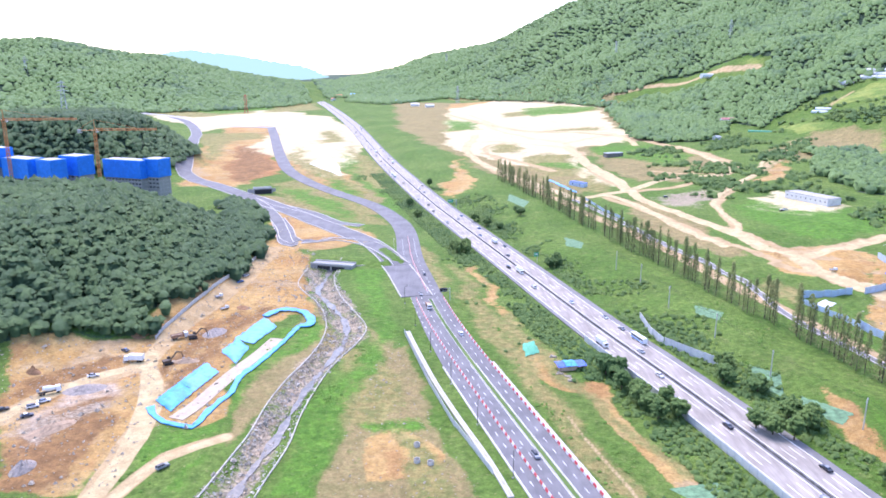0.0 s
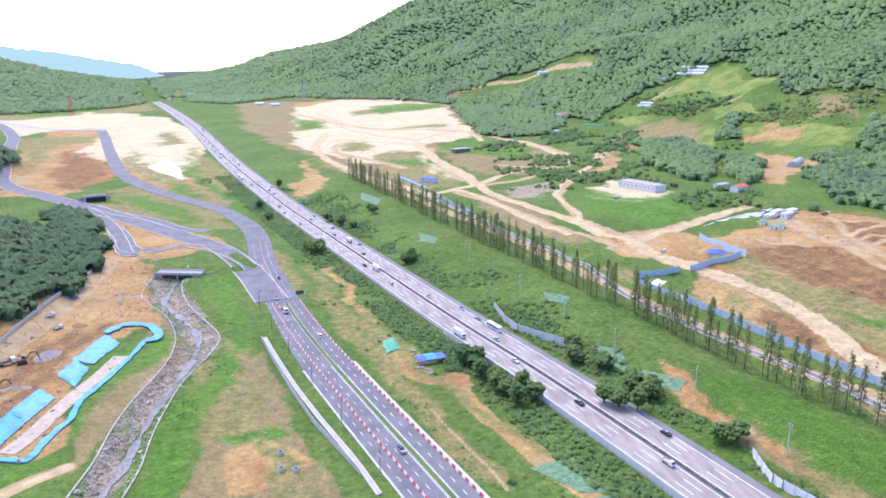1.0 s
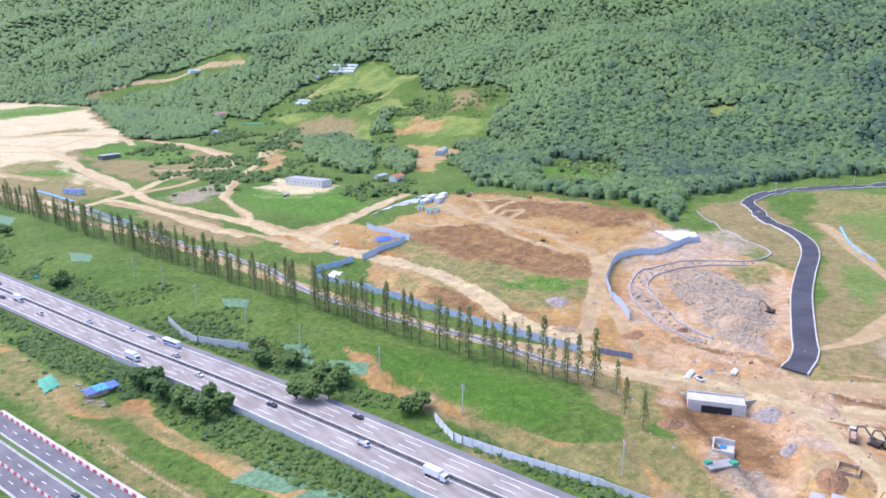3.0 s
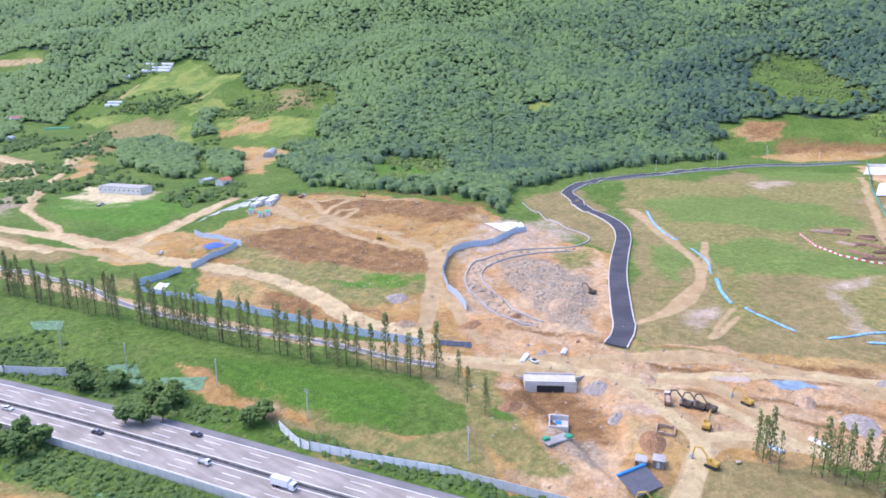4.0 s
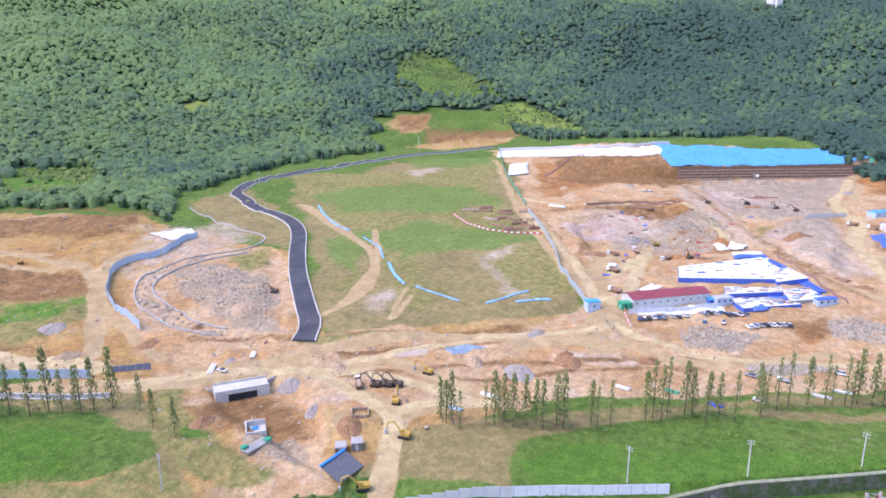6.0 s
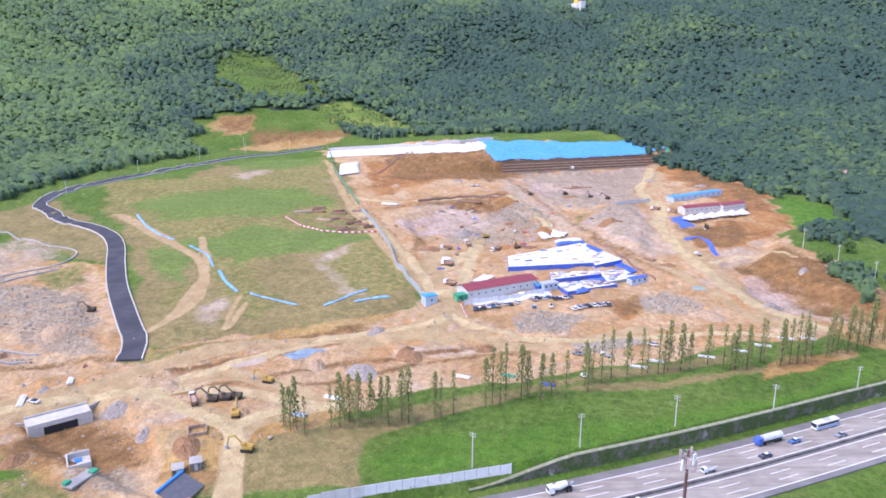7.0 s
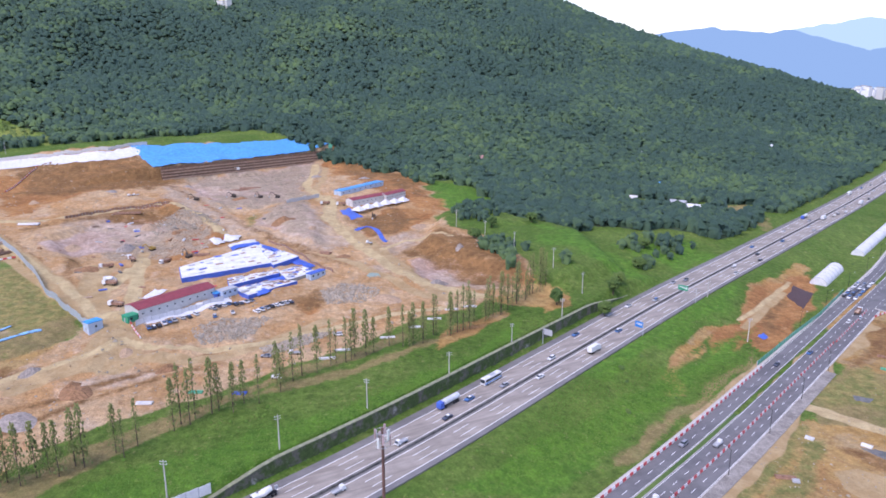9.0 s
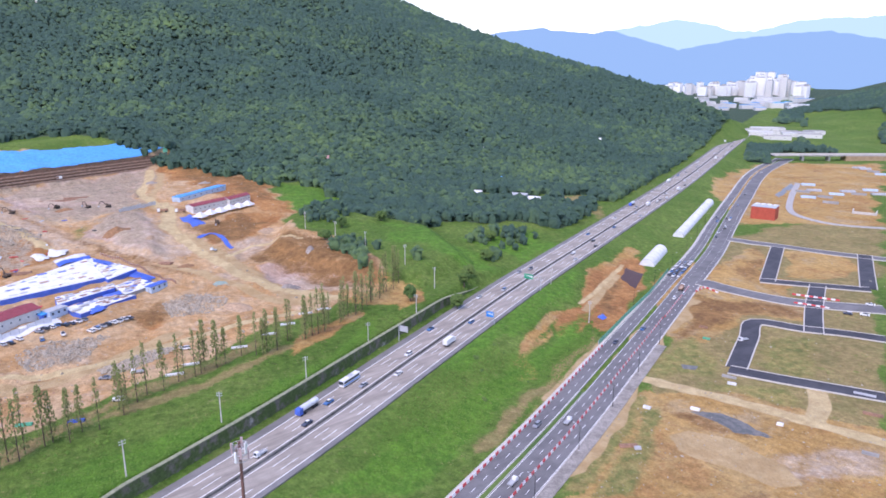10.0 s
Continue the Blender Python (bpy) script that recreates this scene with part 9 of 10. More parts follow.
def pickup(label):
    c = tagged(new("light_truck"), label, "truck", "traffic")
    part("cab", extrude_profile(bmesh.new(), [(0.9, 0.5), (2.5, 0.5), (2.55, 1.1), (2.1, 2.0), (0.9, 2.05)], 0.86, 0.78), WHITE_PAINT, c)
    part("windscreen", extrude_profile(bmesh.new(), [(2.57, 1.15), (2.6, 1.2), (2.17, 1.92), (2.1, 1.9)], 0.74, 0.68), GLASS, c)
    bm = a_box(-2.5, -0.88, 0.75, 0.8, 0.88, 0.9)
    for s in (-1, 1):
        box(bm, -2.5, s * 0.86 - 0.03, 0.9, 0.8, s * 0.86 + 0.03, 1.25)
    box(bm, -2.5, -0.86, 0.9, -2.44, 0.86, 1.25)
    part("bed", bm, STEEL, c)
    wheels(c, (-1.6, 1.75), 0.78)
    return c


def box_truck(label, body=WHITE_PAINT, length=9.0):
    c = tagged(new("box_truck"), label, "truck", "traffic")
    l = length / 2
    part("cab", extrude_profile(bmesh.new(), [(l - 2, 0.6), (l, 0.6), (l + 0.05, 1.4), (l - 0.2, 2.6), (l - 2, 2.7)], 1.15, 1.08), WHITE_PAINT, c)
    part("windscreen", a_box(l - 0.16, -0.95, 1.5, l + 0.06, 0.95, 2.3), GLASS, c)
    part("cargo_box", a_box(-l, -1.2, 1.0, l - 2.2, 1.2, 3.5, 0.06), body, c)
    part("chassis", a_box(-l, -0.5, 0.6, l - 0.5, 0.5, 1.0), BLACK, c)
    wheels(c, (-l + 1.2, -l + 2.4, l - 1.2), 1.0, 0.48)
    return c


def bus(label):
    c = tagged(new("coach"), label, "bus", "traffic")
    part("body", a_box(-5.8, -1.24, 0.45, 5.8, 1.24, 3.2, 0.15), WHITE_PAINT, c)
    for s in (-1, 1):
        part("window_band", a_box(-5.4, s * 1.25 - 0.02, 1.7, 5.2, s * 1.25 + 0.02, 2.7), GLASS, c)
        part("stripe", a_box(-5.6, s * 1.255 - 0.02, 0.9, 5.6, s * 1.255 + 0.02, 1.35), SIGN_BLUE, c)
    part("windscreen", a_box(5.74, -1.1, 1.4, 5.84, 1.1, 2.9), GLASS, c)
    part("air_unit", a_box(-2, -0.8, 3.2, 1, 0.8, 3.45, 0.05), STEEL, c)
    wheels(c, (-3.6, 3.7), 1.08, 0.5)
    return c


def mixer(label, drum=WHITE_PAINT):
    c = tagged(new("mixer_truck"), label, "truck", "traffic")
    part("cab", extrude_profile(bmesh.new(), [(2.4, 0.7), (4.3, 0.7), (4.4, 1.5), (4.2, 2.8), (2.4, 2.9)], 1.2, 1.12), WHITE_PAINT, c)
    part("windscreen", a_box(4.2, -1.0, 1.7, 4.42, 1.0, 2.5), GLASS, c)
    part("chassis", a_box(-4.2, -0.5, 0.7, 3, 0.5, 1.1), BLACK, c)
    bm = bmesh.new()
    m = Matrix.Translation((-0.6, 0, 2.4)) @ Matrix.Rotation(radians(-80), 4, "Y")
    bmesh.ops.create_cone(bm, cap_ends=True, segments=14, radius1=0.75, radius2=1.25, depth=2.0, matrix=m @ Matrix.Translation((0, 0, -1.9)) @ Matrix.Rotation(0, 4, "X"))
    bmesh.ops.create_cone(bm, cap_ends=True, segments=14, radius1=1.25, radius2=0.9, depth=2.6, matrix=m @ Matrix.Translation((0, 0, 0.4)))
    part("drum", bm, drum, c)
    part("chute", a_box(-4.6, -0.25, 1.6, -3.6, 0.25, 2.8), STEEL, c)
    wheels(c, (-3.3, -2.1, 3.1), 1.0, 0.5)
    return c


def tanker(label):
    c = tagged(new("tank_truck"), label, "truck", "traffic")
    part("cab", extrude_profile(bmesh.new(), [(3.8, 0.7), (5.8, 0.7), (5.9, 1.5), (5.7, 3.0), (3.8, 3.1)], 1.22, 1.15), DEEP_BLUE, c)
    bm = bmesh.new()
    bmesh.ops.create_cone(bm, cap_ends=True, segments=16, radius1=1.2, radius2=1.2, depth=8.8, matrix=Matrix.Translation((-1.2, 0, 2.3)) @ Matrix.Rotation(math.pi / 2, 4, "Y"))
    part("tank", bm, metal("polished_tank", (0.62, 0.64, 0.66), 0.3), c)
    part("chassis", a_box(-5.6, -0.5, 0.7, 4.5, 0.5, 1.1), BLACK, c)
    wheels(c, (-4.8, -3.6, -2.4, 2.6, 4.7), 1.0, 0.5)
    return c


def excavator(label, material=YELLOW):
    c = tagged(new("excavator"), label, "excavator", "site machines")
    for s in (-1, 1):
        part("track", a_box(-2.0, s * 1.2 - 0.35, 0, 2.0, s * 1.2 + 0.35, 0.9, 0.2), BLACK, c)
    part("house", a_box(-2.3, -1.3, 1.0, 1.2, 1.3, 2.2, 0.12), material, c)
    cab = part("cab", a_box(0.0, 0.4, 2.2, 1.4, 1.3, 3.3, 0.1), material, c)
    part("window", a_box(1.36, 0.5, 2.3, 1.44, 1.2, 3.15), GLASS, cab)
    bm = bmesh.new()
    tube(bm, (1.1, -0.3, 1.9), (4.2, -0.3, 5.0), 0.38, 0.32, sides=4)
    tube(bm, (4.2, -0.3, 5.0), (6.2, -0.3, 4.4), 0.32, 0.26, sides=4)
    part("boom", bm, material, c)
    part("stick", a_tube((6.2, -0.3, 4.5), (7.0, -0.3, 1.6), 0.26, 0.2, sides=4), material, c)
    bm = bmesh.new()
    extrude_profile(bm, [(6.6, 0.2), (7.5, 0.4), (7.5, 1.6), (6.8, 1.6)], 0.55)
    part("bucket", bm, STEEL, c)
    return c


def dump_truck(label):
    c = tagged(new("dump_truck"), label, "truck", "site machines")
    part("cab", extrude_profile(bmesh.new(), [(2.3, 0.8), (4.2, 0.8), (4.3, 1.6), (4.1, 2.9), (2.3, 3.0)], 1.2, 1.1), WHITE_PAINT, c)
    part("windscreen", a_box(4.1, -1.0, 1.8, 4.32, 1.0, 2.6), GLASS, c)
    bm = a_box(-4.0, -1.2, 1.2, 2.0, 1.2, 1.5)
    for s in (-1, 1):
        box(bm, -4.0, s * 1.15 - 0.06, 1.5, 2.0, s * 1.15 + 0.06, 2.6)
    box(bm, 1.9, -1.2, 1.5, 2.0, 1.2, 2.9)
    part("tipper", bm, RUST, c)
    part("load", a_box(-3.8, -1.05, 1.5, 1.8, 1.05, 2.3, 0.3), TIMBER, c)
    wheels(c, (-3.0, -1.8, 3.0), 1.0, 0.5)
    return c


SEDAN, SUV = car("sedan", "four-door saloon car on the road"), car("suv", "high-built family car on the road")
PROTO = {"sedan": SEDAN, "suv": SUV, "pickup": pickup("white light truck with open bed"), "box": box_truck("white box truck on the motorway"),
         "bus": bus("white and blue coach on the motorway"), "mixer": mixer("white concrete mixer truck"), "tanker": tanker("blue tank truck with polished tank"),
         "digger": excavator("yellow tracked excavator on bare earth"), "dark_digger": excavator("dark tracked excavator on bare earth", plain("dusty_dark_paint", (0.10, 0.075, 0.055), 0.7)),
         "dump": dump_truck("dusty dump truck on the site")}
used = set()


def place(kind, x, y, turn, z=None, label=""):
    m = Matrix.Translation((x, y, (gz(x, y) + 0.12) if z is None else z)) @ Matrix.Rotation(turn, 4, "Z")
    if kind in used:
        ob = copy_thing(PROTO[kind], m)
    else:
        ob = PROTO[kind]
        ob.matrix_basis = m
        used.add(kind)
    return tagged(ob, label)


def on_motorway(y, lane, kind, label=""):
    x, yy, a = at_offset(hw_x, lane, y)
    place(kind, x, yy, a if lane > 0 else a + math.pi, float(hw_z(yy)) + 0.1, label)


def on_new_road(y, lane, kind, label=""):
    x, yy, a = at_offset(nr_x, lane, y)
    place(kind, x, yy, a if lane > 0 else a + math.pi, float(nr_z(yy)) + 0.18, label)


on_motorway(-118, 3.4, "sedan", "white saloon car on the motorway")
rng = random.Random(5)
kinds = ["sedan", "suv", "sedan", "suv", "sedan", "sedan", "suv", "pickup", "box"]
y = -1150.0
while y < 1500:
    lane = rng.choice([-10.2, -6.8, -3.4, 3.4, 6.8, 10.2])
    on_motorway(y, lane, rng.choice(kinds))
    y += rng.uniform(9, 34) if y > 180 or y < -330 else rng.uniform(14, 40)
for y, lane, k in ((-152, 10.2, "bus"), (-126, 10.2, "tanker"), (-46, 10.2, "mixer"), (330, 10.2, "bus"), (-205, -6.8, "box"), (330, -10.2, "box"), (-700, 10.2, "box"), (-560, 10.2, "tanker")):
    on_motorway(y, lane, k)
for y, lane, k in ((224, -3.2, "suv"), (96, -3.2, "sedan"), (-96, -9.8, "pickup"), (-152, -4.8, "pickup"), (-198, -4.6, "pickup"), (-190, 4.6, "suv"), (-282, 4, "sedan"), (-306, -3, "sedan"), (384, -3.5, "dump"),
                   (408, -4, "suv"), (340, 4.5, "suv"), (450, 4, "sedan"), (150, 4.5, "sedan"), (20, -4.5, "suv"), (-40, 4.5, "sedan"), (-430, 4, "sedan"), (-380, -6, "dump"), (-372, -9, "sedan"), (-362, -6, "suv")):
    on_new_road(y, lane, k)
for i in range(16):
    on_new_road(-405 - 7.5 * (i // 3) - rng.uniform(0, 3), (-9.5, -6.2, -3)[i % 3] + 11, rng.choice(["sedan", "suv"]))
for i in range(14):
    on_new_road(rng.uniform(-900, -470), rng.choice([-6, -3, 3, 6]), rng.choice(["sedan", "suv"]))

# cars parked before the site office, on the works and in lanes
for pts, n in (([(347.5, -27.6), (348.9, -39.4)], 6), ([(353.2, -43.7), (355.8, -50.6)], 3), ([(358.4, -59.4), (364.2, -68.6)], 4), ([(360.2, -70.9), (364.7, -80.4)], 4), ([(344.4, -78.3), (351.6, -97.7)], 8), ([(350.9, -58.9), (349.5, -67.5)], 2)):
    (x0, y0), (x1, y1) = pts
    a = math.atan2(y1 - y0, x1 - x0)
    for i in range(n):
        u = i / max(1, n - 1)
        place(rng.choice(["sedan", "suv"]), x0 + (x1 - x0) * u, y0 + (y1 - y0) * u, a + math.pi / 2 + rng.uniform(-0.1, 0.1), label="parked car before the site office")
for x, y, k, a in ((-173.3, 257.2, "sedan", 0.6), (-160.7, 251.9, "sedan", 0.6), (-162.6, 259.4, "suv", 0.6), (-160.8, 264.2, "sedan", 0.6), (-162.7, 272.1, "mixer", 0.6), (-153.0, 289.5, "sedan", 0.5), (-151.6, 319.0, "sedan", 2.5),
                (-141.8, 305.9, "box", 3.1), (-94.3, 215.3, "suv", 0.9), (-131.7, 335.7, "dump", 0.6), (-127.4, 430.3, "sedan", 1.0), (-127.5, 443.8, "suv", 1.0), (-130.1, 395.7, "pickup", 1.0), (-122.4, 380.8, "pickup", 1.0),
                (249.8, 146.0, "sedan", 1.2), (220.2, 695.3, "suv", 0.2), (297.9, 616.5, "sedan", 0.3), (244.9, 430.4, "pickup", 0.3), (302.4, 619.4, "suv", 0.3),
                (289.5, -68.5, "sedan", 1.0), (299.2, -105.0, "suv", 1.2), (266.5, -66.8, "suv", 1.0), (287.1, -80.4, "pickup", 1.1), (443.8, -180.8, "pickup", 0.4),
                (666.4, -54.6, "pickup", 1.3), (665.5, -50.2, "pickup", 1.3), (766.4, -162.2, "box", 1.2), (134.8, -438.3, "sedan", 0.3), (137.3, -412.8, "suv", 0.3), (130.6, -418.3, "sedan", 0.3), (155.8, -331.6, "pickup", 1.2)):
    place(k, x, y, a)
for x, y, k, a in ((-124.8, 335.5, "dark_digger", 0.4), (-125.0, 302.6, "dark_digger", 0.7), (344.4, 165.8, "dark_digger", 1.5), (362.3, 342.4, "digger", 0.8), (236.5, 67.3, "digger", 0.2), (213.3, 57.9, "digger", 1.4),
                (187.1, 64.5, "digger", 1.9), (265.5, 61.6, "digger", 1.2), (249.5, 79.3, "dark_digger", 1.5), (250.4, 74.5, "dark_digger", 1.5), (250.9, 70.7, "dark_digger", 1.4), (622.1, -97.3, "dark_digger", 1.0),
                (640.4, -132.3, "dark_digger", 2.0), (613.5, -164.5, "dark_digger", 1.2), (511.5, -212.8, "dark_digger", 2.6), (498.6, -47.0, "digger", 2.0), (456.2, -63.9, "dark_digger", 0.4), (632.4, -153.9, "dark_digger", 0.4), (443.6, 436.3, "digger", 0.3)):
    place(k, x, y, a)
for x, y, a in ((473.1, -32.3, 0.2), (466.3, -17.3, 1.4), (463.5, -50.7, 2.2), (421.0, -16.3, 1.0), (384.3, -16.5, 0.9), (575.5, -195.2, 1.2), (562.2, -204.7, 1.2), (248.4, 86.0, 0.4), (426.6, 498.0, 0.2)):
    place("dump", x, y, a)
place("mixer", *(424.3, -16.8), 0.7, label="white mixer truck beside the site road")

# ---------------------------------------------------------------- culverts, pits and sheds
def culvert(pts, height, opening, label, depth=9.0, bays=1, base=None, shell=WALL_GREY):
    x, y, a, ln = span(pts)
    if math.sin(a) * x - math.cos(a) * y < 0:
        a += math.pi
    # the open side, local -y, faces the low ground
    c = thing("culvert_bridge", x, y, label, "bridge", turn=a, z=gz(x, y) - 0.3 if base is None else base)
    l, o = ln / 2, opening / 2
    part("deck", a_box(-l, 0, height - 1.0, l, depth, height, 0.08), shell, c)
    for s in (-1, 1):
        part("abutment", a_box(min(s * o, s * l), 0.1, -2, max(s * o, s * l), depth, height - 1.0, 0.05), shell, c)
        wing = part("wing_wall", a_box(0, -0.3, -2, 6, 0.3, height * 0.7, 0.05), CONCRETE, c)
        wing.matrix_basis = Matrix.Translation((s * l, 0, 0)) @ Matrix.Rotation(math.pi * (0.5 - s * 0.5) - s * 0.5, 4, "Z")
        part("parapet", a_box(-l, 0.1 if s < 0 else depth - 0.5, height, l, 0.5 if s < 0 else depth - 0.1, height + 0.8, 0.04), PALE_CONCRETE, c)
    for k in range(1, bays):
        u = -o + opening * k / bays
        part("pier", a_box(u - 0.4, 0.2, -2, u + 0.4, depth, height - 1.0), CONCRETE, c)
    # dark panel added across the culvert to imitate its shaded inside
    part("shade_panel", a_box(-o, depth - 0.6, -2, o, depth - 0.2, height - 1.0), DARK, c)
    return c


culvert([(236.0, 142.5), (248.0, 125.5)], 4.6, 11, "pale concrete culvert bridge under the haul road", shell=PALE_CONCRETE, base=gz(258, 143) - 4.3)
culvert([(-88.0, 479.0), (-59.0, 471.0)], 5.0, 20, "twin-bay concrete culvert over the stream", depth=9.0, bays=2, base=gz(-77, 452) - 0.2)
culvert([(-206.3, 767.2), (-188.3, 774.4)], 6.0, 18, "concrete underpass beneath the slip road")

# open concrete pit, pump sump and blue-edged shed
x, y = 209.2, 111.0
pit = thing("concrete_pit", x, y, "open pale concrete pit in the earth", "pit", turn=0.5)
for i, (x0, y0, x1, y1) in enumerate(((-4.5, -3.5, -4, 3.5), (4, -3.5, 4.5, 3.5), (-4, 3, 4, 3.5))):
    part("side_wall", a_box(x0, y0, -1, x1, y1, 2.2, 0.04), PALE_CONCRETE, pit)
part("floor", a_box(-4, -3.5, -0.5, 4, 3, 0.3), PALE_CONCRETE, pit)
part("sheet", a_box(0.5, -1, 0.3, 3, 1.2, 0.6, 0.1), SIGN_BLUE, pit, "small blue sheet")
x, y = 198.2, 105.5
raft = thing("steel_formwork", x, y, "grey formwork slab with green covers", "formwork", turn=-0.4)
part("slab", a_box(-5, -2, 0, 5, 2, 0.7, 0.05), WALL_GREY, raft)
part("cover", a_box(-5, 0.4, 0.7, -2.6, 2.2, 1.6, 0.15), GREEN_PAINT, raft)
part("cover", a_box(3, -2.2, 0.7, 5.4, 0, 1.5, 0.15), GREEN_PAINT, raft)
x, y = 192.3, 73.0
shed = thing("lean_to", x, y, "lean-to shelter with blue edged grey roof", "shelter", turn=-0.35)
bm = bmesh.new()
vs = [bm.verts.new(p) for p in ((-6, -4, 1.0), (6, -4, 1.0), (6, 4, 4.4), (-6, 4, 4.4), (-6, -4, 0.8), (6, -4, 0.8), (6, 4, 4.2), (-6, 4, 4.2))]
for f in ((0, 1, 2, 3), (7, 6, 5, 4), (0, 4, 5, 1), (1, 5, 6, 2), (2, 6, 7, 3), (3, 7, 4, 0)):
    bm.faces.new([vs[i] for i in f])
part("roof", bm, plain("dark_sheet_roof", (0.13, 0.13, 0.14), 0.6), shed)
part("ridge_cover", a_box(-6.1, 3.3, 4.2, 6.1, 4.3, 4.75, 0.1), SIGN_BLUE, shed, "bright blue ridge cover")
for sx in (-5.6, 5.6):
    for sy, h in ((-3.7, 0.9), (3.7, 4.2)):
        part("post", a_tube((sx, sy, -1), (sx, sy, h), 0.1), STEEL, shed)
for p, hh in (([(202.0, 76.8)][0], 2.2), ([(204.9, 72.1)][0], 2.4)):
    flat_block("pump_hut", *p, 0.3, 4, 3.5, hh, DARK_CONCRETE, CONCRETE, "small concrete hut with dark doorway", "hut", 1, 1)
x, y = 225.7, 77.9
sump = thing("timber_sump", x, y, "square timber lined sump in the earth", "pit", turn=0.3)
for k in range(4):
    for s in (-1, 1):
        part("plank", a_box(-3, s * 3 - 0.15, 0.1 + 0.35 * k, 3, s * 3 + 0.15, 0.38 + 0.35 * k), TIMBER, sump)
        part("plank", a_box(s * 3 - 0.15, -3, 0.12 + 0.35 * k, s * 3 + 0.15, 3, 0.36 + 0.35 * k), TIMBER, sump)

# the blue-roofed shack on the footpath
x, y = 57.9, 299.3
shack = thing("tarpaulin_shack", x, y, "shack covered with bright blue tarpaulins", "shack", turn=0.15)
part("wall", a_box(-6, -2.6, -0.5, 6, 2.6, 2.3), TIMBER, shack)
for k, (u, h) in enumerate(((-4.4, 0.0), (-0.6, 0.35), (3.8, 0.1))):
    bm = bmesh.new()
    bmesh.ops.create_grid(bm, x_segments=8, y_segments=8, size=1, matrix=Matrix.Translation((u, 0, 2.7 + h)) @ Matrix.Diagonal((2.6, 3.5, 1, 1)))
    rr = random.Random(k)
    for v in bm.verts:
        v.co.z += rr.uniform(-0.12, 0.12) - 0.04 * v.co.y**2
    bmesh.ops.solidify(bm, geom=bm.faces[:], thickness=0.06)
    part("tarpaulin", bm, DEEP_BLUE if k != 1 else BLUE_SHEET, shack, "crumpled blue tarpaulin roof")
for p in [(51.7, 312.4), (52.7, 307.0), (54.9, 289.5), (56.1, 286.0), (51.8, 293.1)]:
    b = thing("debris_heap", *p, "heap of pale rubbish beside the shack", "rubbish")
    bm = bmesh.new()
    rr = random.Random(int(p[0]))
    for k in range(7):
        u, v, s = rr.uniform(-1.2, 1.2), rr.uniform(-1.2, 1.2), rr.uniform(0.3, 0.7)
        box(bm, u - s, v - s * 0.6, -0.1, u + s, v + s * 0.6, s * 0.8)
    part("pile", bm, STONE, b)

# stacked steel and timber on the site
def stack(x, y, turn, length, width, height, material, label, category="stack", rows=4):
    s = thing("material_stack", x, y, label, category, "material stacks", turn=turn)
    for k in range(rows):
        u = -width / 2 + (k + 0.5) * width / rows
        part("beam_pack", a_box(-length / 2, u - width / rows * 0.42, 0, length / 2, u + width / rows * 0.42, height * (0.6 + 0.4 * ((k * 7) % 3) / 2), 0.04), material, s)
    return s


for p, a, l, m in (([(558.7, 82.7)][0], 1.3, 14, RUST), ([(553.4, 64.2)][0], 1.3, 12, RUST), ([(531.6, 72.6)][0], 1.2, 12, TIMBER), ([(535.6, 55.9)][0], 1.2, 12, RUST), ([(511.6, 61.8)][0], 1.2, 16, RUST), ([(517.9, 43.7)][0], 1.2, 10, RUST), ([(586.4, 25.5)][0], 1.2, 14, WHITE_PAINT), ([(594.6, -41.2)][0], 1.3, 20, RUST),
                  ([(457.8, -69.7)][0], 1.2, 14, RUST), ([(435.3, -146.4)][0], 0.7, 8, RUST), ([(686.4, -144.3)][0], 1.2, 30, RUST), ([(690.0, -159.1)][0], 1.2, 20, RUST)):
    stack(*p, a, l, 5, 1.4, m, "bundles of rusty steel beams on bare earth" if m is RUST else "bundles of pale boards on bare earth")
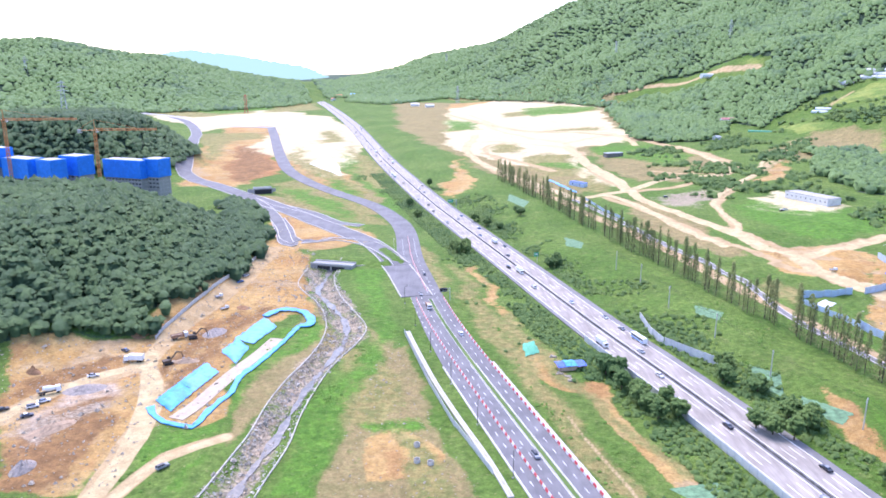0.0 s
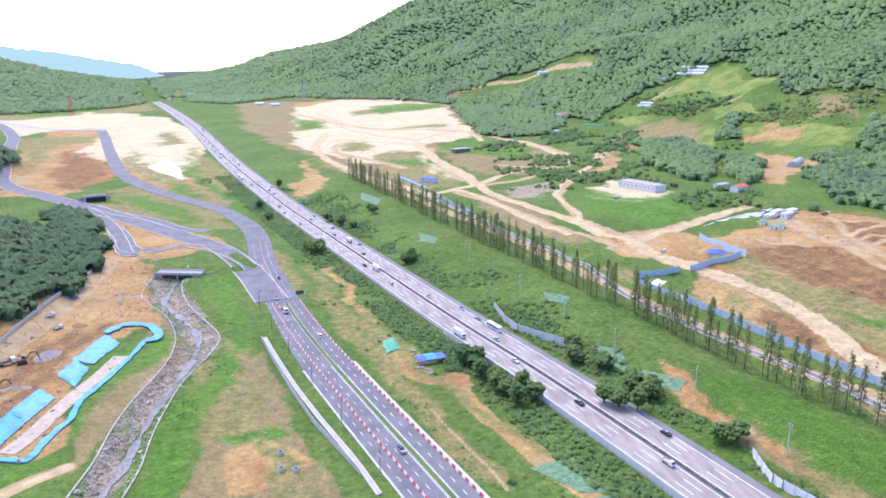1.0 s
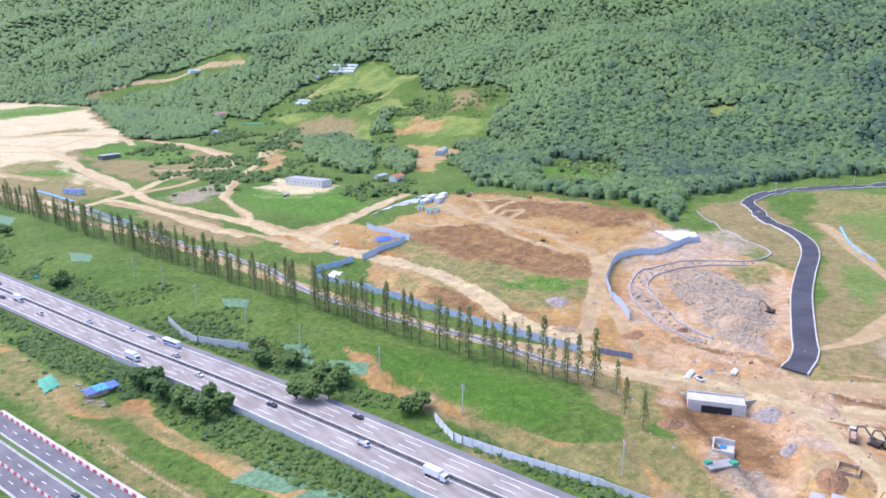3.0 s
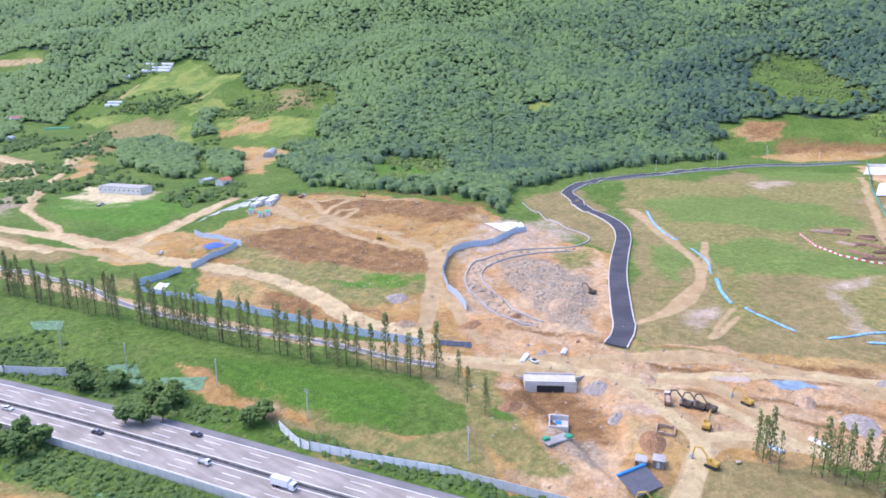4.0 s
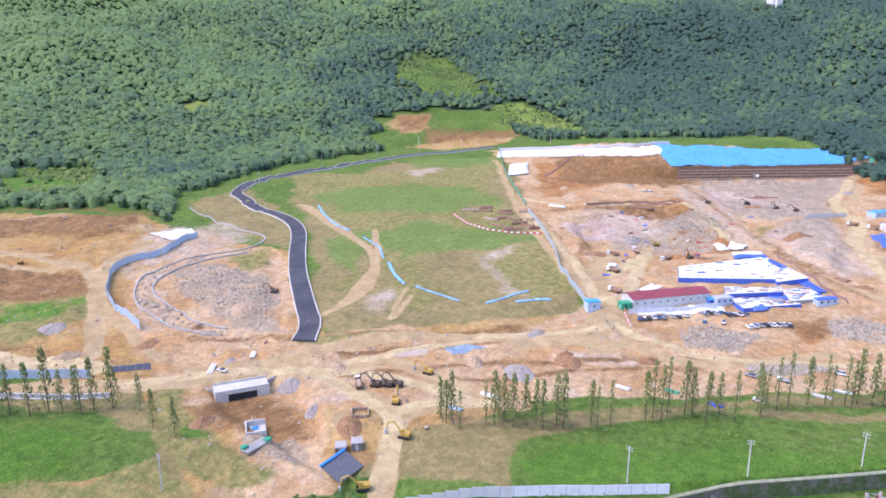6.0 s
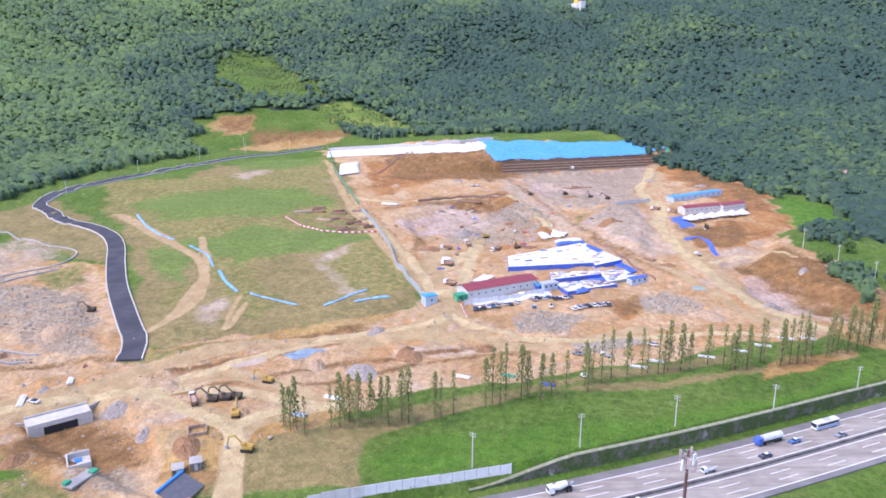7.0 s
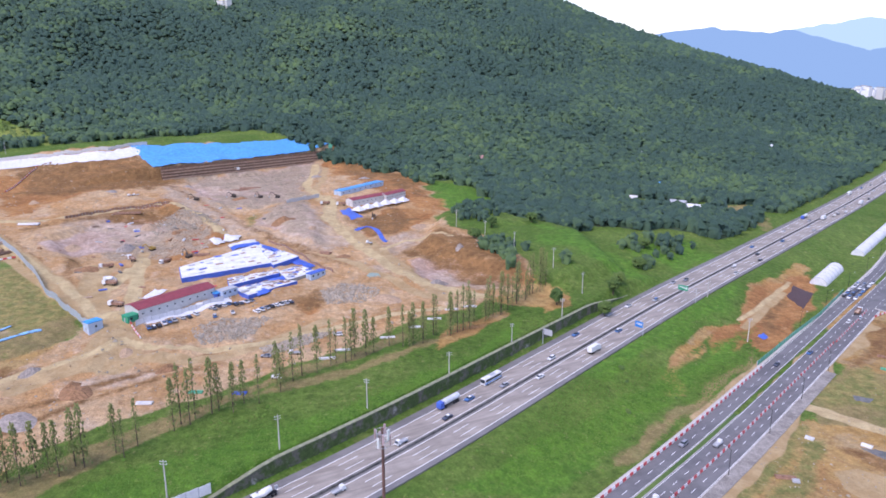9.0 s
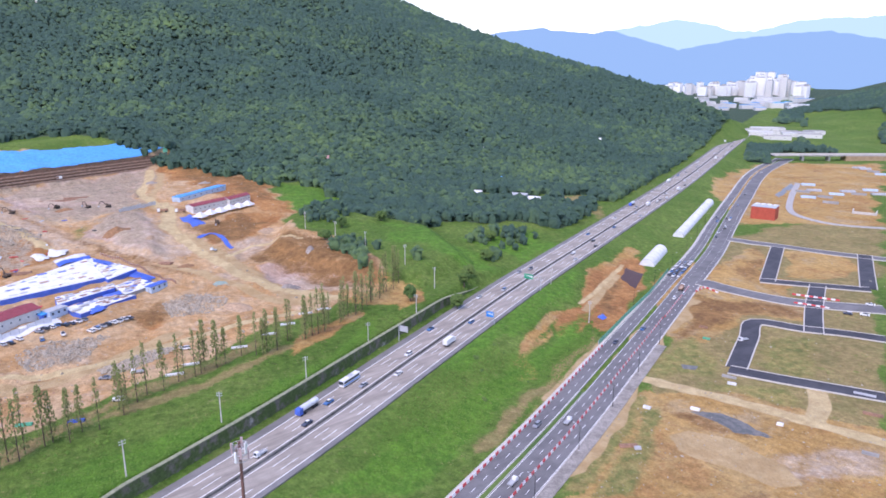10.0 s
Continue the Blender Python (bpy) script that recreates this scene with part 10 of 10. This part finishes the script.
for p, a, l, m, lab in (([(268.4, -35.5)][0], 1.1, 9, GREEN_NET, "pallets under green netting beside poplars"), ([(267.1, -16.9)][0], 1.1, 10, WHITE_SHEET, "white bagged pallets beside the poplars"), ([(259.6, -50.3)][0], 1.1, 9, DEEP_BLUE, "low stack under a blue sheet"),
                        ([(249.6, 33.7)][0], 1.2, 12, WHITE_PAINT, "white pipes laid on the earth"), ([(236.7, 44.5)][0], 1.2, 9, HOARDING, "stack of steel trays by the track"), ([(134.9, -281.1)][0], 0.4, 6, WHITE_SHEET, "white bags on the building plot"), ([(146.5, -234.6)][0], 0.3, 5, WHITE_SHEET, "white bags on dry ground"),
                        ([(133.4, -203.4)][0], 0.9, 11, RUST, "rust red steel frames on dry ground"), ([(130.3, -204.6)][0], 0.9, 4, STEEL, "small grey stack on dry ground"), ([(132.8, -247.8)][0], 0.3, 6, WHITE_PAINT, "white container on dry ground"), ([(104.9, -261.8)][0], 0.3, 4, WHITE_PAINT, "white crate on dry ground"),
                        ([(93.1, -313.4)][0], 0.3, 14, STEEL, "row of concrete pipes on the plot"), ([(84.4, -297.8)][0], 0.3, 12, RUST, "rusty scrap steel on the plot"), ([(73.7, -264.3)][0], 0.3, 9, WALL_GREY, "grey pallets on the plot"), ([(178.9, -334.2)][0], 0.3, 7, RUST, "dark steel mesh on dry ground"), ([(169.6, -320.7)][0], 0.3, 6, GREEN_NET, "goods under green netting"),
                        ([(139.1, -286.6)][0], 0.3, 10, WALL_GREY, "grey concrete rings on the plot"), ([(266.9, 140.4)][0], 0.3, 10, WHITE_PAINT, "white pipes across the culvert deck"), ([(251.6, 151.6)][0], 0.3, 16, WHITE_PAINT, "white guard boards on the culvert")):
    stack(*p, a, l * 0.6, 2.2, 1.0, m, lab)
WHITE_BAGS = [(276.0, -91.6), (281.8, -100.7), (285.8, -124.4), (291.4, -141.9), (297.5, -155.0), (304.9, -169.1), (304.5, -179.6)]
for (x, y) in WHITE_BAGS:
    stack(x, y, 1.2, 7, 2.0, 0.8, WHITE_SHEET, "row of white bagged soil by the poplars", rows=3)
for (x, y) in [(-9.1, 230.6), (-8.7, 219.9), (-4.0, 218.5)]:
    c = thing("concrete_ring", x, y, "pale concrete manhole ring in dry grass", "manhole ring", "manhole rings")
    bm = bmesh.new()
    bmesh.ops.create_cone(bm, cap_ends=False, segments=16, radius1=1.1, radius2=1.1, depth=1.4, matrix=Matrix.Translation((0, 0, 0.6)))
    bmesh.ops.solidify(bm, geom=bm.faces[:], thickness=0.15)
    part("ring", bm, PALE_CONCRETE, c)

# timber and steel in the laying-down yard, and loose packs over the site
for i, ((x, y), ln) in enumerate([((556, 93), 14), ((536, 65), 10), ((522, 50), 12), ((562, 49), 12), ((504, 53), 14), ((558, 65), 10), ((536, 42), 9), ((568, 82), 11), ((509, 38), 8)]):
    stack(x, y, -1.25 + 0.12 * (i % 3), ln, 4.0, 1.6, (TIMBER, RUST, plain("dark_timber", (0.20, 0.12, 0.08), 0.9, 0, 0.3))[i % 3], "stacked timber and rusty steel in a yard")
packs = random.Random(77)
for i in range(64):
    x, y = packs.uniform(395, 600), packs.uniform(-135, 5)
    if 400 < x < 470 and -130 < y < -48:
        continue
    stack(x, y, packs.uniform(0, 3.1), packs.uniform(1.8, 5.5), packs.uniform(1.0, 2.4), packs.uniform(0.5, 1.2), packs.choice([TIMBER, RUST, STEEL, WHITE_SHEET, DARK_CONCRETE, DEEP_BLUE, RED_PLASTIC]), "small pack of building material on bare earth", rows=2)

# loose earth heaps
def earth_heap(x, y, size, height, seed, label, material):
    h = thing("earth_heap", x, y, label, "earth heap", "earth heaps")
    bm = bmesh.new()
    bmesh.ops.create_grid(bm, x_segments=14, y_segments=14, size=1)
    rr = np.random.default_rng(seed)
    ax, ay, tw = size * rr.uniform(0.8, 1.3), size * rr.uniform(0.5, 0.9), rr.uniform(0, 3.1)
    p = np.array([v.co for v in bm.verts])
    q = np.hypot(p[:, 0], p[:, 1]) + 1e-9
    k = np.maximum(np.abs(p[:, 0]), np.abs(p[:, 1])) / q
    u = p[:, :2] * k[:, None]
    q = np.hypot(u[:, 0], u[:, 1])
    z = height * np.clip(1 - q, 0, 1) ** 0.8 * rr.uniform(0.8, 1.15, len(q)) - 0.6 * q
    px, py = u[:, 0] * ax, u[:, 1] * ay
    wx, wy = px * math.cos(tw) - py * math.sin(tw), px * math.sin(tw) + py * math.cos(tw)
    wz = z + ground(x + wx, y + wy) - gz(x, y)
    for v, co in zip(bm.verts, zip(wx, wy, wz)):
        v.co = co
    part("soil", bm, material, h)


SOIL = [plain("brown_soil", (0.27, 0.15, 0.075), 0.95, 0, 0.3, 1.5, 0.4), plain("pale_soil", (0.38, 0.27, 0.17), 0.95, 0, 0.25, 1.5, 0.4), plain("grey_spoil", (0.30, 0.26, 0.22), 0.95, 0, 0.3, 1.2, 0.4)]
for i, (x, y) in enumerate([(513.7, 18.5), (521.7, -0.3), (508.3, -31.3), (528.2, -66.9), (558.5, -52.4), (712.2, -106.4), (631.4, -135.7), (642.1, -195.4), (715.4, -234.4), (514.9, -141.5), (485.8, -154.1), (675.6, -271.6), (597.5, -266.3), (473.5, -233.8), (389.4, -221.7), (422.0, -152.9), (336.3, -147.2), (351.6, -186.6), (454.3, -5.7), (656.1, 23.0), (686.7, -36.4), (296.8, 6.6), (280.8, 44.5), (272.7, 24.8), (295.6, -28.7), (263.7, 100.1), (228.5, 98.1), (216.1, 78.6), (217.8, 116.5), (246.0, 115.1)]
                           + [(269.1, 193.6), (248.8, 218.1), (274.3, 246.8), (289.9, 180.7), (304.2, 210.6), (259.7, 147.7), (208.6, 131.3), (315.3, 168.4), (318.2, 21.5), (289.0, 5.6), (322.2, -15.1)] + [(-150.3, 276.4), (-180.8, 292.8), (-117.9, 305.9), (-116.5, 343.4), (-113.0, 383.5), (-146.1, 241.8), (-141.2, 214.9), (-152.3, 339.5)]):
    earth_heap(x, y, 4 + (i * 31 % 7), 1.2 + (i * 17 % 5) * 0.5, i, "loose heap of bare earth on the works", SOIL[i % 3])

# ---------------------------------------------------------------- the southern plots
x, y = 287.1, -623.9
red = thing("red_shed", x, y, "square rust red steel shed with grey roof", "shed", turn=0.25)
part("wall", a_box(-10, -8, -2, 10, 8, 11, 0.1), RED_CLAD, red)
part("roof", a_box(-10.2, -8.2, 11, 10.2, 8.2, 11.4, 0.05), STEEL, red)
for k in range(4):
    part("roof_light", a_box(-9 + 5 * k, -6, 11.4, -6 + 5 * k, -3, 12.2, 0.1), WHITE_PAINT, red)
part("door", a_box(-1.5, -8.12, -1, 1.5, -7.9, 3), DARK, red)


def tunnel_tent(pts, width, height, label):
    x, y, a, ln = span(pts)
    t = thing("storage_tent", x, y, label, "tent", "storage tents", turn=a)
    l, w = ln / 2, width / 2
    bm = bmesh.new()
    n = 10
    prof = [(w * math.cos(math.pi * i / n), height * math.sin(math.pi * i / n)) for i in range(n + 1)]
    rows = [[bm.verts.new((l * (2 * k / 12 - 1), p, q)) for p, q in prof] for k in range(13)]
    for r0, r1 in zip(rows[:-1], rows[1:]):
        for i in range(n):
            bm.faces.new((r0[i], r0[i + 1], r1[i + 1], r1[i]))
    bm.faces.new(rows[0])
    bm.faces.new(rows[-1][::-1])
    part("cover", bm, WHITE_SHEET, t)
    for k in range(7):
        bm = bmesh.new()
        for i in range(n):
            u = l * (2 * k / 6 - 1)
            tube(bm, (u, prof[i][0] * 1.01, prof[i][1] * 1.01), (u, prof[i + 1][0] * 1.01, prof[i + 1][1] * 1.01), 0.12, sides=4)
        part("hoop", bm, STEEL, t)
    return t


tunnel_tent([(265.8, -411.4), (282.2, -453.0)], 10, 5, "white arched storage tent on the slope")
tunnel_tent([(297.6, -501.7), (354.4, -649.0)], 8.5, 4.6, "long white arched storage tent by the road")
fence_run("site_hoarding", [(200.1, -272.6), (215.6, -317.6), (229.1, -359.6), (248.1, -408.5)], 2.4, 3.5, GREEN_NET, "green netted fence along the new road", ribs=1)
sheet("puddle", [(133.3, -245.2), (123.6, -253.2), (102.1, -248.7), (109.8, -244.5)], WATER, "shallow grey puddle on the plot", 0.05, 0.0, 10, 6, "puddle", seed=80)
sheet("puddle", [(131, -248), (119, -253), (102, -250), (113, -242)], WATER, "wide shallow puddle on the plot", 0.05, 0.0, 10, 6, "puddle", seed=84)
sheet("puddle", [(160.8, -283.0), (154.7, -287.4), (153.2, -282.3), (157.2, -279.4)], WATER, "small grey puddle on the plot", 0.05, 0.0, 6, 4, "puddle", seed=81)
sheet("puddle", [(381.4, -152.2), (380.2, -159.8), (373.4, -158.8), (372.1, -151.2)], plain("green_water", (0.26, 0.32, 0.24), 0.15), "pale green pond on the site", 0.05, 0.0, 6, 4, "puddle", seed=82)
sheet("puddle", [(335.4, -746.0), (355.9, -830.9), (343.8, -815.2), (324.3, -734.8)], WATER, "long grey puddle beside the lane", 0.05, 0.0, 6, 4, "puddle", seed=83)

# flyover where the new road bends away
x, y, a, ln = span([(445.5, -1027.2), (392.2, -1088.3)])
fly = thing("flyover", x, y, "pale concrete flyover on piers", "bridge", turn=a)
part("deck", a_box(-ln / 2 - 25, -7, 7, ln / 2 + 160, 7, 8.4, 0.1), CONCRETE, fly)
for s in (-1, 1):
    part("parapet", a_box(-ln / 2 - 25, s * 7 - 0.2, 8.4, ln / 2 + 160, s * 7 + 0.2, 9.6), PALE_CONCRETE, fly)
for u in (-0.3, 0.15):
    part("pier", a_box(u * ln - 1.5, -4, -3, u * ln + 1.5, 4, 7, 0.1), CONCRETE, fly)
part("approach_fill", a_box(ln * 0.42, -8, -3, ln / 2 + 160, 8, 7), plain("bare_fill", (0.36, 0.25, 0.15), 0.95, 0, 0.2, 5), fly)
for i, (x, y) in enumerate([(647.4, -1315.5), (619.1, -1291.4), (658.3, -1418.3), (621.9, -1388.1), (592.3, -1358.0), (587.8, -1395.0), (586.5, -1289.1), (653.1, -1371.7), (583.1, -1433.2), (561.6, -1362.7)]):
    flat_block("factory_shed", x, y, 0.5 + 0.1 * (i % 3), 34 + 6 * (i % 4), 22, 7, WALL_WHITE, (CONCRETE, GREY_PANEL, WALL_GREY)[i % 3], "low pale factory shed beyond the wood", "factory", 1, 2, "valley factories")
for i, (x, y) in enumerate([(322.9, -784.3), (304.2, -754.0), (318.2, -800.9), (294.1, -770.5), (293.2, -796.6), (292.1, -823.1), (277.6, -814.2), (278.2, -846.8), (263.4, -827.9), (277.1, -741.6), (338.6, -834.8), (343.2, -1012.8), (327.6, -997.1), (311.7, -978.9), (351.9, -1018.1)]):
    stack(x, y, 0.3 + 0.2 * (i % 3), 14, 8, 2.2, (WALL_GREY, HOARDING, STEEL)[i % 3], "rows of grey pipes in a storage yard")
x, y = 236.3, -713.8
pen = thing("block_pen", x, y, "square pale block pen on bare earth", "pen", turn=0.3)
for x0, y0, x1, y1 in ((-10, -8, -9, 8), (9, -8, 10, 8), (-9, 7, 9, 8)):
    part("wall", a_box(x0, y0, -1, x1, y1, 2.5), PALE_CONCRETE, pen)

# ---------------------------------------------------------------- the distant town and ridges
TOWER_WHITE = plain("white_tower_render", (0.82, 0.82, 0.80), 0.7, 0, 0.05, 8)
rng = random.Random(21)
for i in range(84):
    px = rng.gauss(0.62, 0.24) if i % 3 else rng.uniform(0, 1)
    az = 147.6 + 9.4 * min(max(px, 0), 1)
    r = rng.uniform(2900, 3350)
    x, y = polar(az, r)
    tall = 26 + 46 * math.exp(-((az - 154.6) / 1.6) ** 2) * rng.uniform(0.5, 1.15) + rng.uniform(0, 16)
    t = thing("apartment_tower", x, y, "pale distant apartment tower in the town", "apartment tower", "distant town", turn=rng.uniform(-0.4, 0.4))
    w, d = rng.uniform(9, 20), rng.uniform(6, 9)
    part("wall", a_box(-w, -d, -8, w, d, tall), (TOWER_WHITE, WALL_WHITE, TOWER_WHITE)[i % 3], t)
    part("roof", a_box(-w * 0.6, -d * 0.6, tall, w * 0.6, d * 0.6, tall + 3), WALL_GREY, t)
    for k in range(1):
        u = -w * 0.2
        for s in (-1,):
            part("window_band", a_box(u - w * 0.16, s * d - 0.15, 2, u + w * 0.16, s * d + 0.15, tall - 2), WALL_GREY, t)
for i in range(40):
    x, y = polar(rng.uniform(149.5, 157), rng.uniform(2000, 2850))
    flat_block("factory_shed", x, y, rng.uniform(0, 3), rng.uniform(20, 60), rng.uniform(15, 30), rng.uniform(6, 14), WALL_WHITE, (WHITE_SHEET, CYAN_SHEET, PALE_CONCRETE, GREY_PANEL)[i % 4], "low pale works at the town edge", "factory", 1, 0, "valley factories")


def ridge(name, az0, az1, r, knots, base, colour, label, seed):
    """A distant hazy ridge: knots give azimuth and the height of its crest."""
    az = np.linspace(az0, az1, 260)
    top = np.interp(az, [k[0] for k in knots], [k[1] for k in knots])
    rng = np.random.default_rng(seed)
    top = top + np.interp(az, np.linspace(az0, az1, 90), rng.normal(0, 3.0, 90))
    rows = []
    for u in (0, 0.35, 0.7, 1.0, 1.15):
        rr = r - 500 + 500 * u
        z = base + (top - base) * min(u, 1) ** 0.8 - (40 if u > 1 else 0)
        rows.append(np.column_stack([rr * np.sin(np.radians(az)), rr * np.cos(np.radians(az)), z]))
    k = len(az)
    v = np.concatenate(rows)
    f = [np.column_stack([i + j * k, i + 1 + j * k, i + 1 + (j + 1) * k, i + (j + 1) * k]) for j in range(4) for i in [np.arange(k - 1)]]
    # haze is put into one flat glowing colour, which takes no daylight
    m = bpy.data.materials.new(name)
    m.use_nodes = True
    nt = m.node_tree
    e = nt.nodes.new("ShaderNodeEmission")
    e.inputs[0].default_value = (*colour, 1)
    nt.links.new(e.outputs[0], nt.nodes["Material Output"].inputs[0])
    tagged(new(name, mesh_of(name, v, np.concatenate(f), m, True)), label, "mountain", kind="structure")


def crest(t_az, el, r):
    return (t_az, EYE + r * math.tan(radians(el)))


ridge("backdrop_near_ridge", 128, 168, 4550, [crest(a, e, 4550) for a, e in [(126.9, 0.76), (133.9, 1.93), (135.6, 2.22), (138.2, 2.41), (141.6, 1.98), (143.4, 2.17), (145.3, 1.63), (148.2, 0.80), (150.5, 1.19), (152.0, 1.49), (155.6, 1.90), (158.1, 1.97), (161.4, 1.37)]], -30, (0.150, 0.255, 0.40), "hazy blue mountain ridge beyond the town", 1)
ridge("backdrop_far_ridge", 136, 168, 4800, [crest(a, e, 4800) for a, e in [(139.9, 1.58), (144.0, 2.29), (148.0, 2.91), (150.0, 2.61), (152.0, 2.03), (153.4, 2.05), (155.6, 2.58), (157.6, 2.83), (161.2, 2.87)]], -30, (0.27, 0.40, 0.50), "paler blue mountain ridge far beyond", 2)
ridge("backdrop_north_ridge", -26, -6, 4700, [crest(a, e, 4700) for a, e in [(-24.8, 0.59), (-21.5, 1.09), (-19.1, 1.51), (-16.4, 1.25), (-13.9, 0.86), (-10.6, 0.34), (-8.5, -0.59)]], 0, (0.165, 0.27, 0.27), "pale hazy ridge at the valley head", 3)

# huts and sheds hidden in the southern wood
for p, ln, wd, roof, lab in (([(532.5, -533.8)][0], 14, 9, CYAN_SHEET, "small forest house with light blue roof"), ([(433.6, -489.3)][0], 22, 6, WHITE_SHEET, "long white shed in a forest clearing"),
                             ([(452.3, -473.8)][0], 10, 7, STEEL, "small grey hut in a forest clearing"), ([(484.4, -456.8)][0], 9, 7, WALL_WHITE, "pale hut among the trees"), ([(649.1, -615.8)][0], 12, 8, STEEL, "grey roofed house among the trees"), ([(634.3, -824.6)][0], 20, 8, WHITE_SHEET, "white roofed shed among the trees")):
    gable_shed("forest_hut", *p, 0.6, ln, wd, 3.6, 5.4, WALL_WHITE, roof, lab, "hut", 2, ribs=False, group="forest huts")

# small golden figure on a white terrace high on the mountain
x, y = 1423.0, -299.8
terrace = thing("terrace", x, y, "white stone terrace high in the forest", "terrace", turn=0.3, z=gz(x, y) + 6)
part("base", a_box(-16, -8, -12, 16, 8, 3, 0.2), WALL_WHITE, terrace)
part("wall", a_box(-24, -6, -12, -16.5, 4, 6, 0.2), WALL_WHITE, terrace)
bm = bmesh.new()
bmesh.ops.create_cone(bm, cap_ends=True, segments=14, radius1=6.5, radius2=3.2, depth=9, matrix=Matrix.Translation((0, 0, 4.5)))
bmesh.ops.create_cone(bm, cap_ends=True, segments=14, radius1=3.2, radius2=1.8, depth=4, matrix=Matrix.Translation((0, 0, 10.5)))
bmesh.ops.create_icosphere(bm, subdivisions=2, radius=2.2, matrix=Matrix.Translation((0, 0, 13.6)))
me = bpy.data.meshes.new("statue")
bm.to_mesh(me)
bm.free()
me.materials.append(plain("gold_paint", (0.75, 0.42, 0.06), 0.4))
statue = tagged(new("statue", me), "plain golden statue on a white terrace", "statue")
statue.matrix_basis = Matrix.Translation((x, y, gz(x, y) + 9))
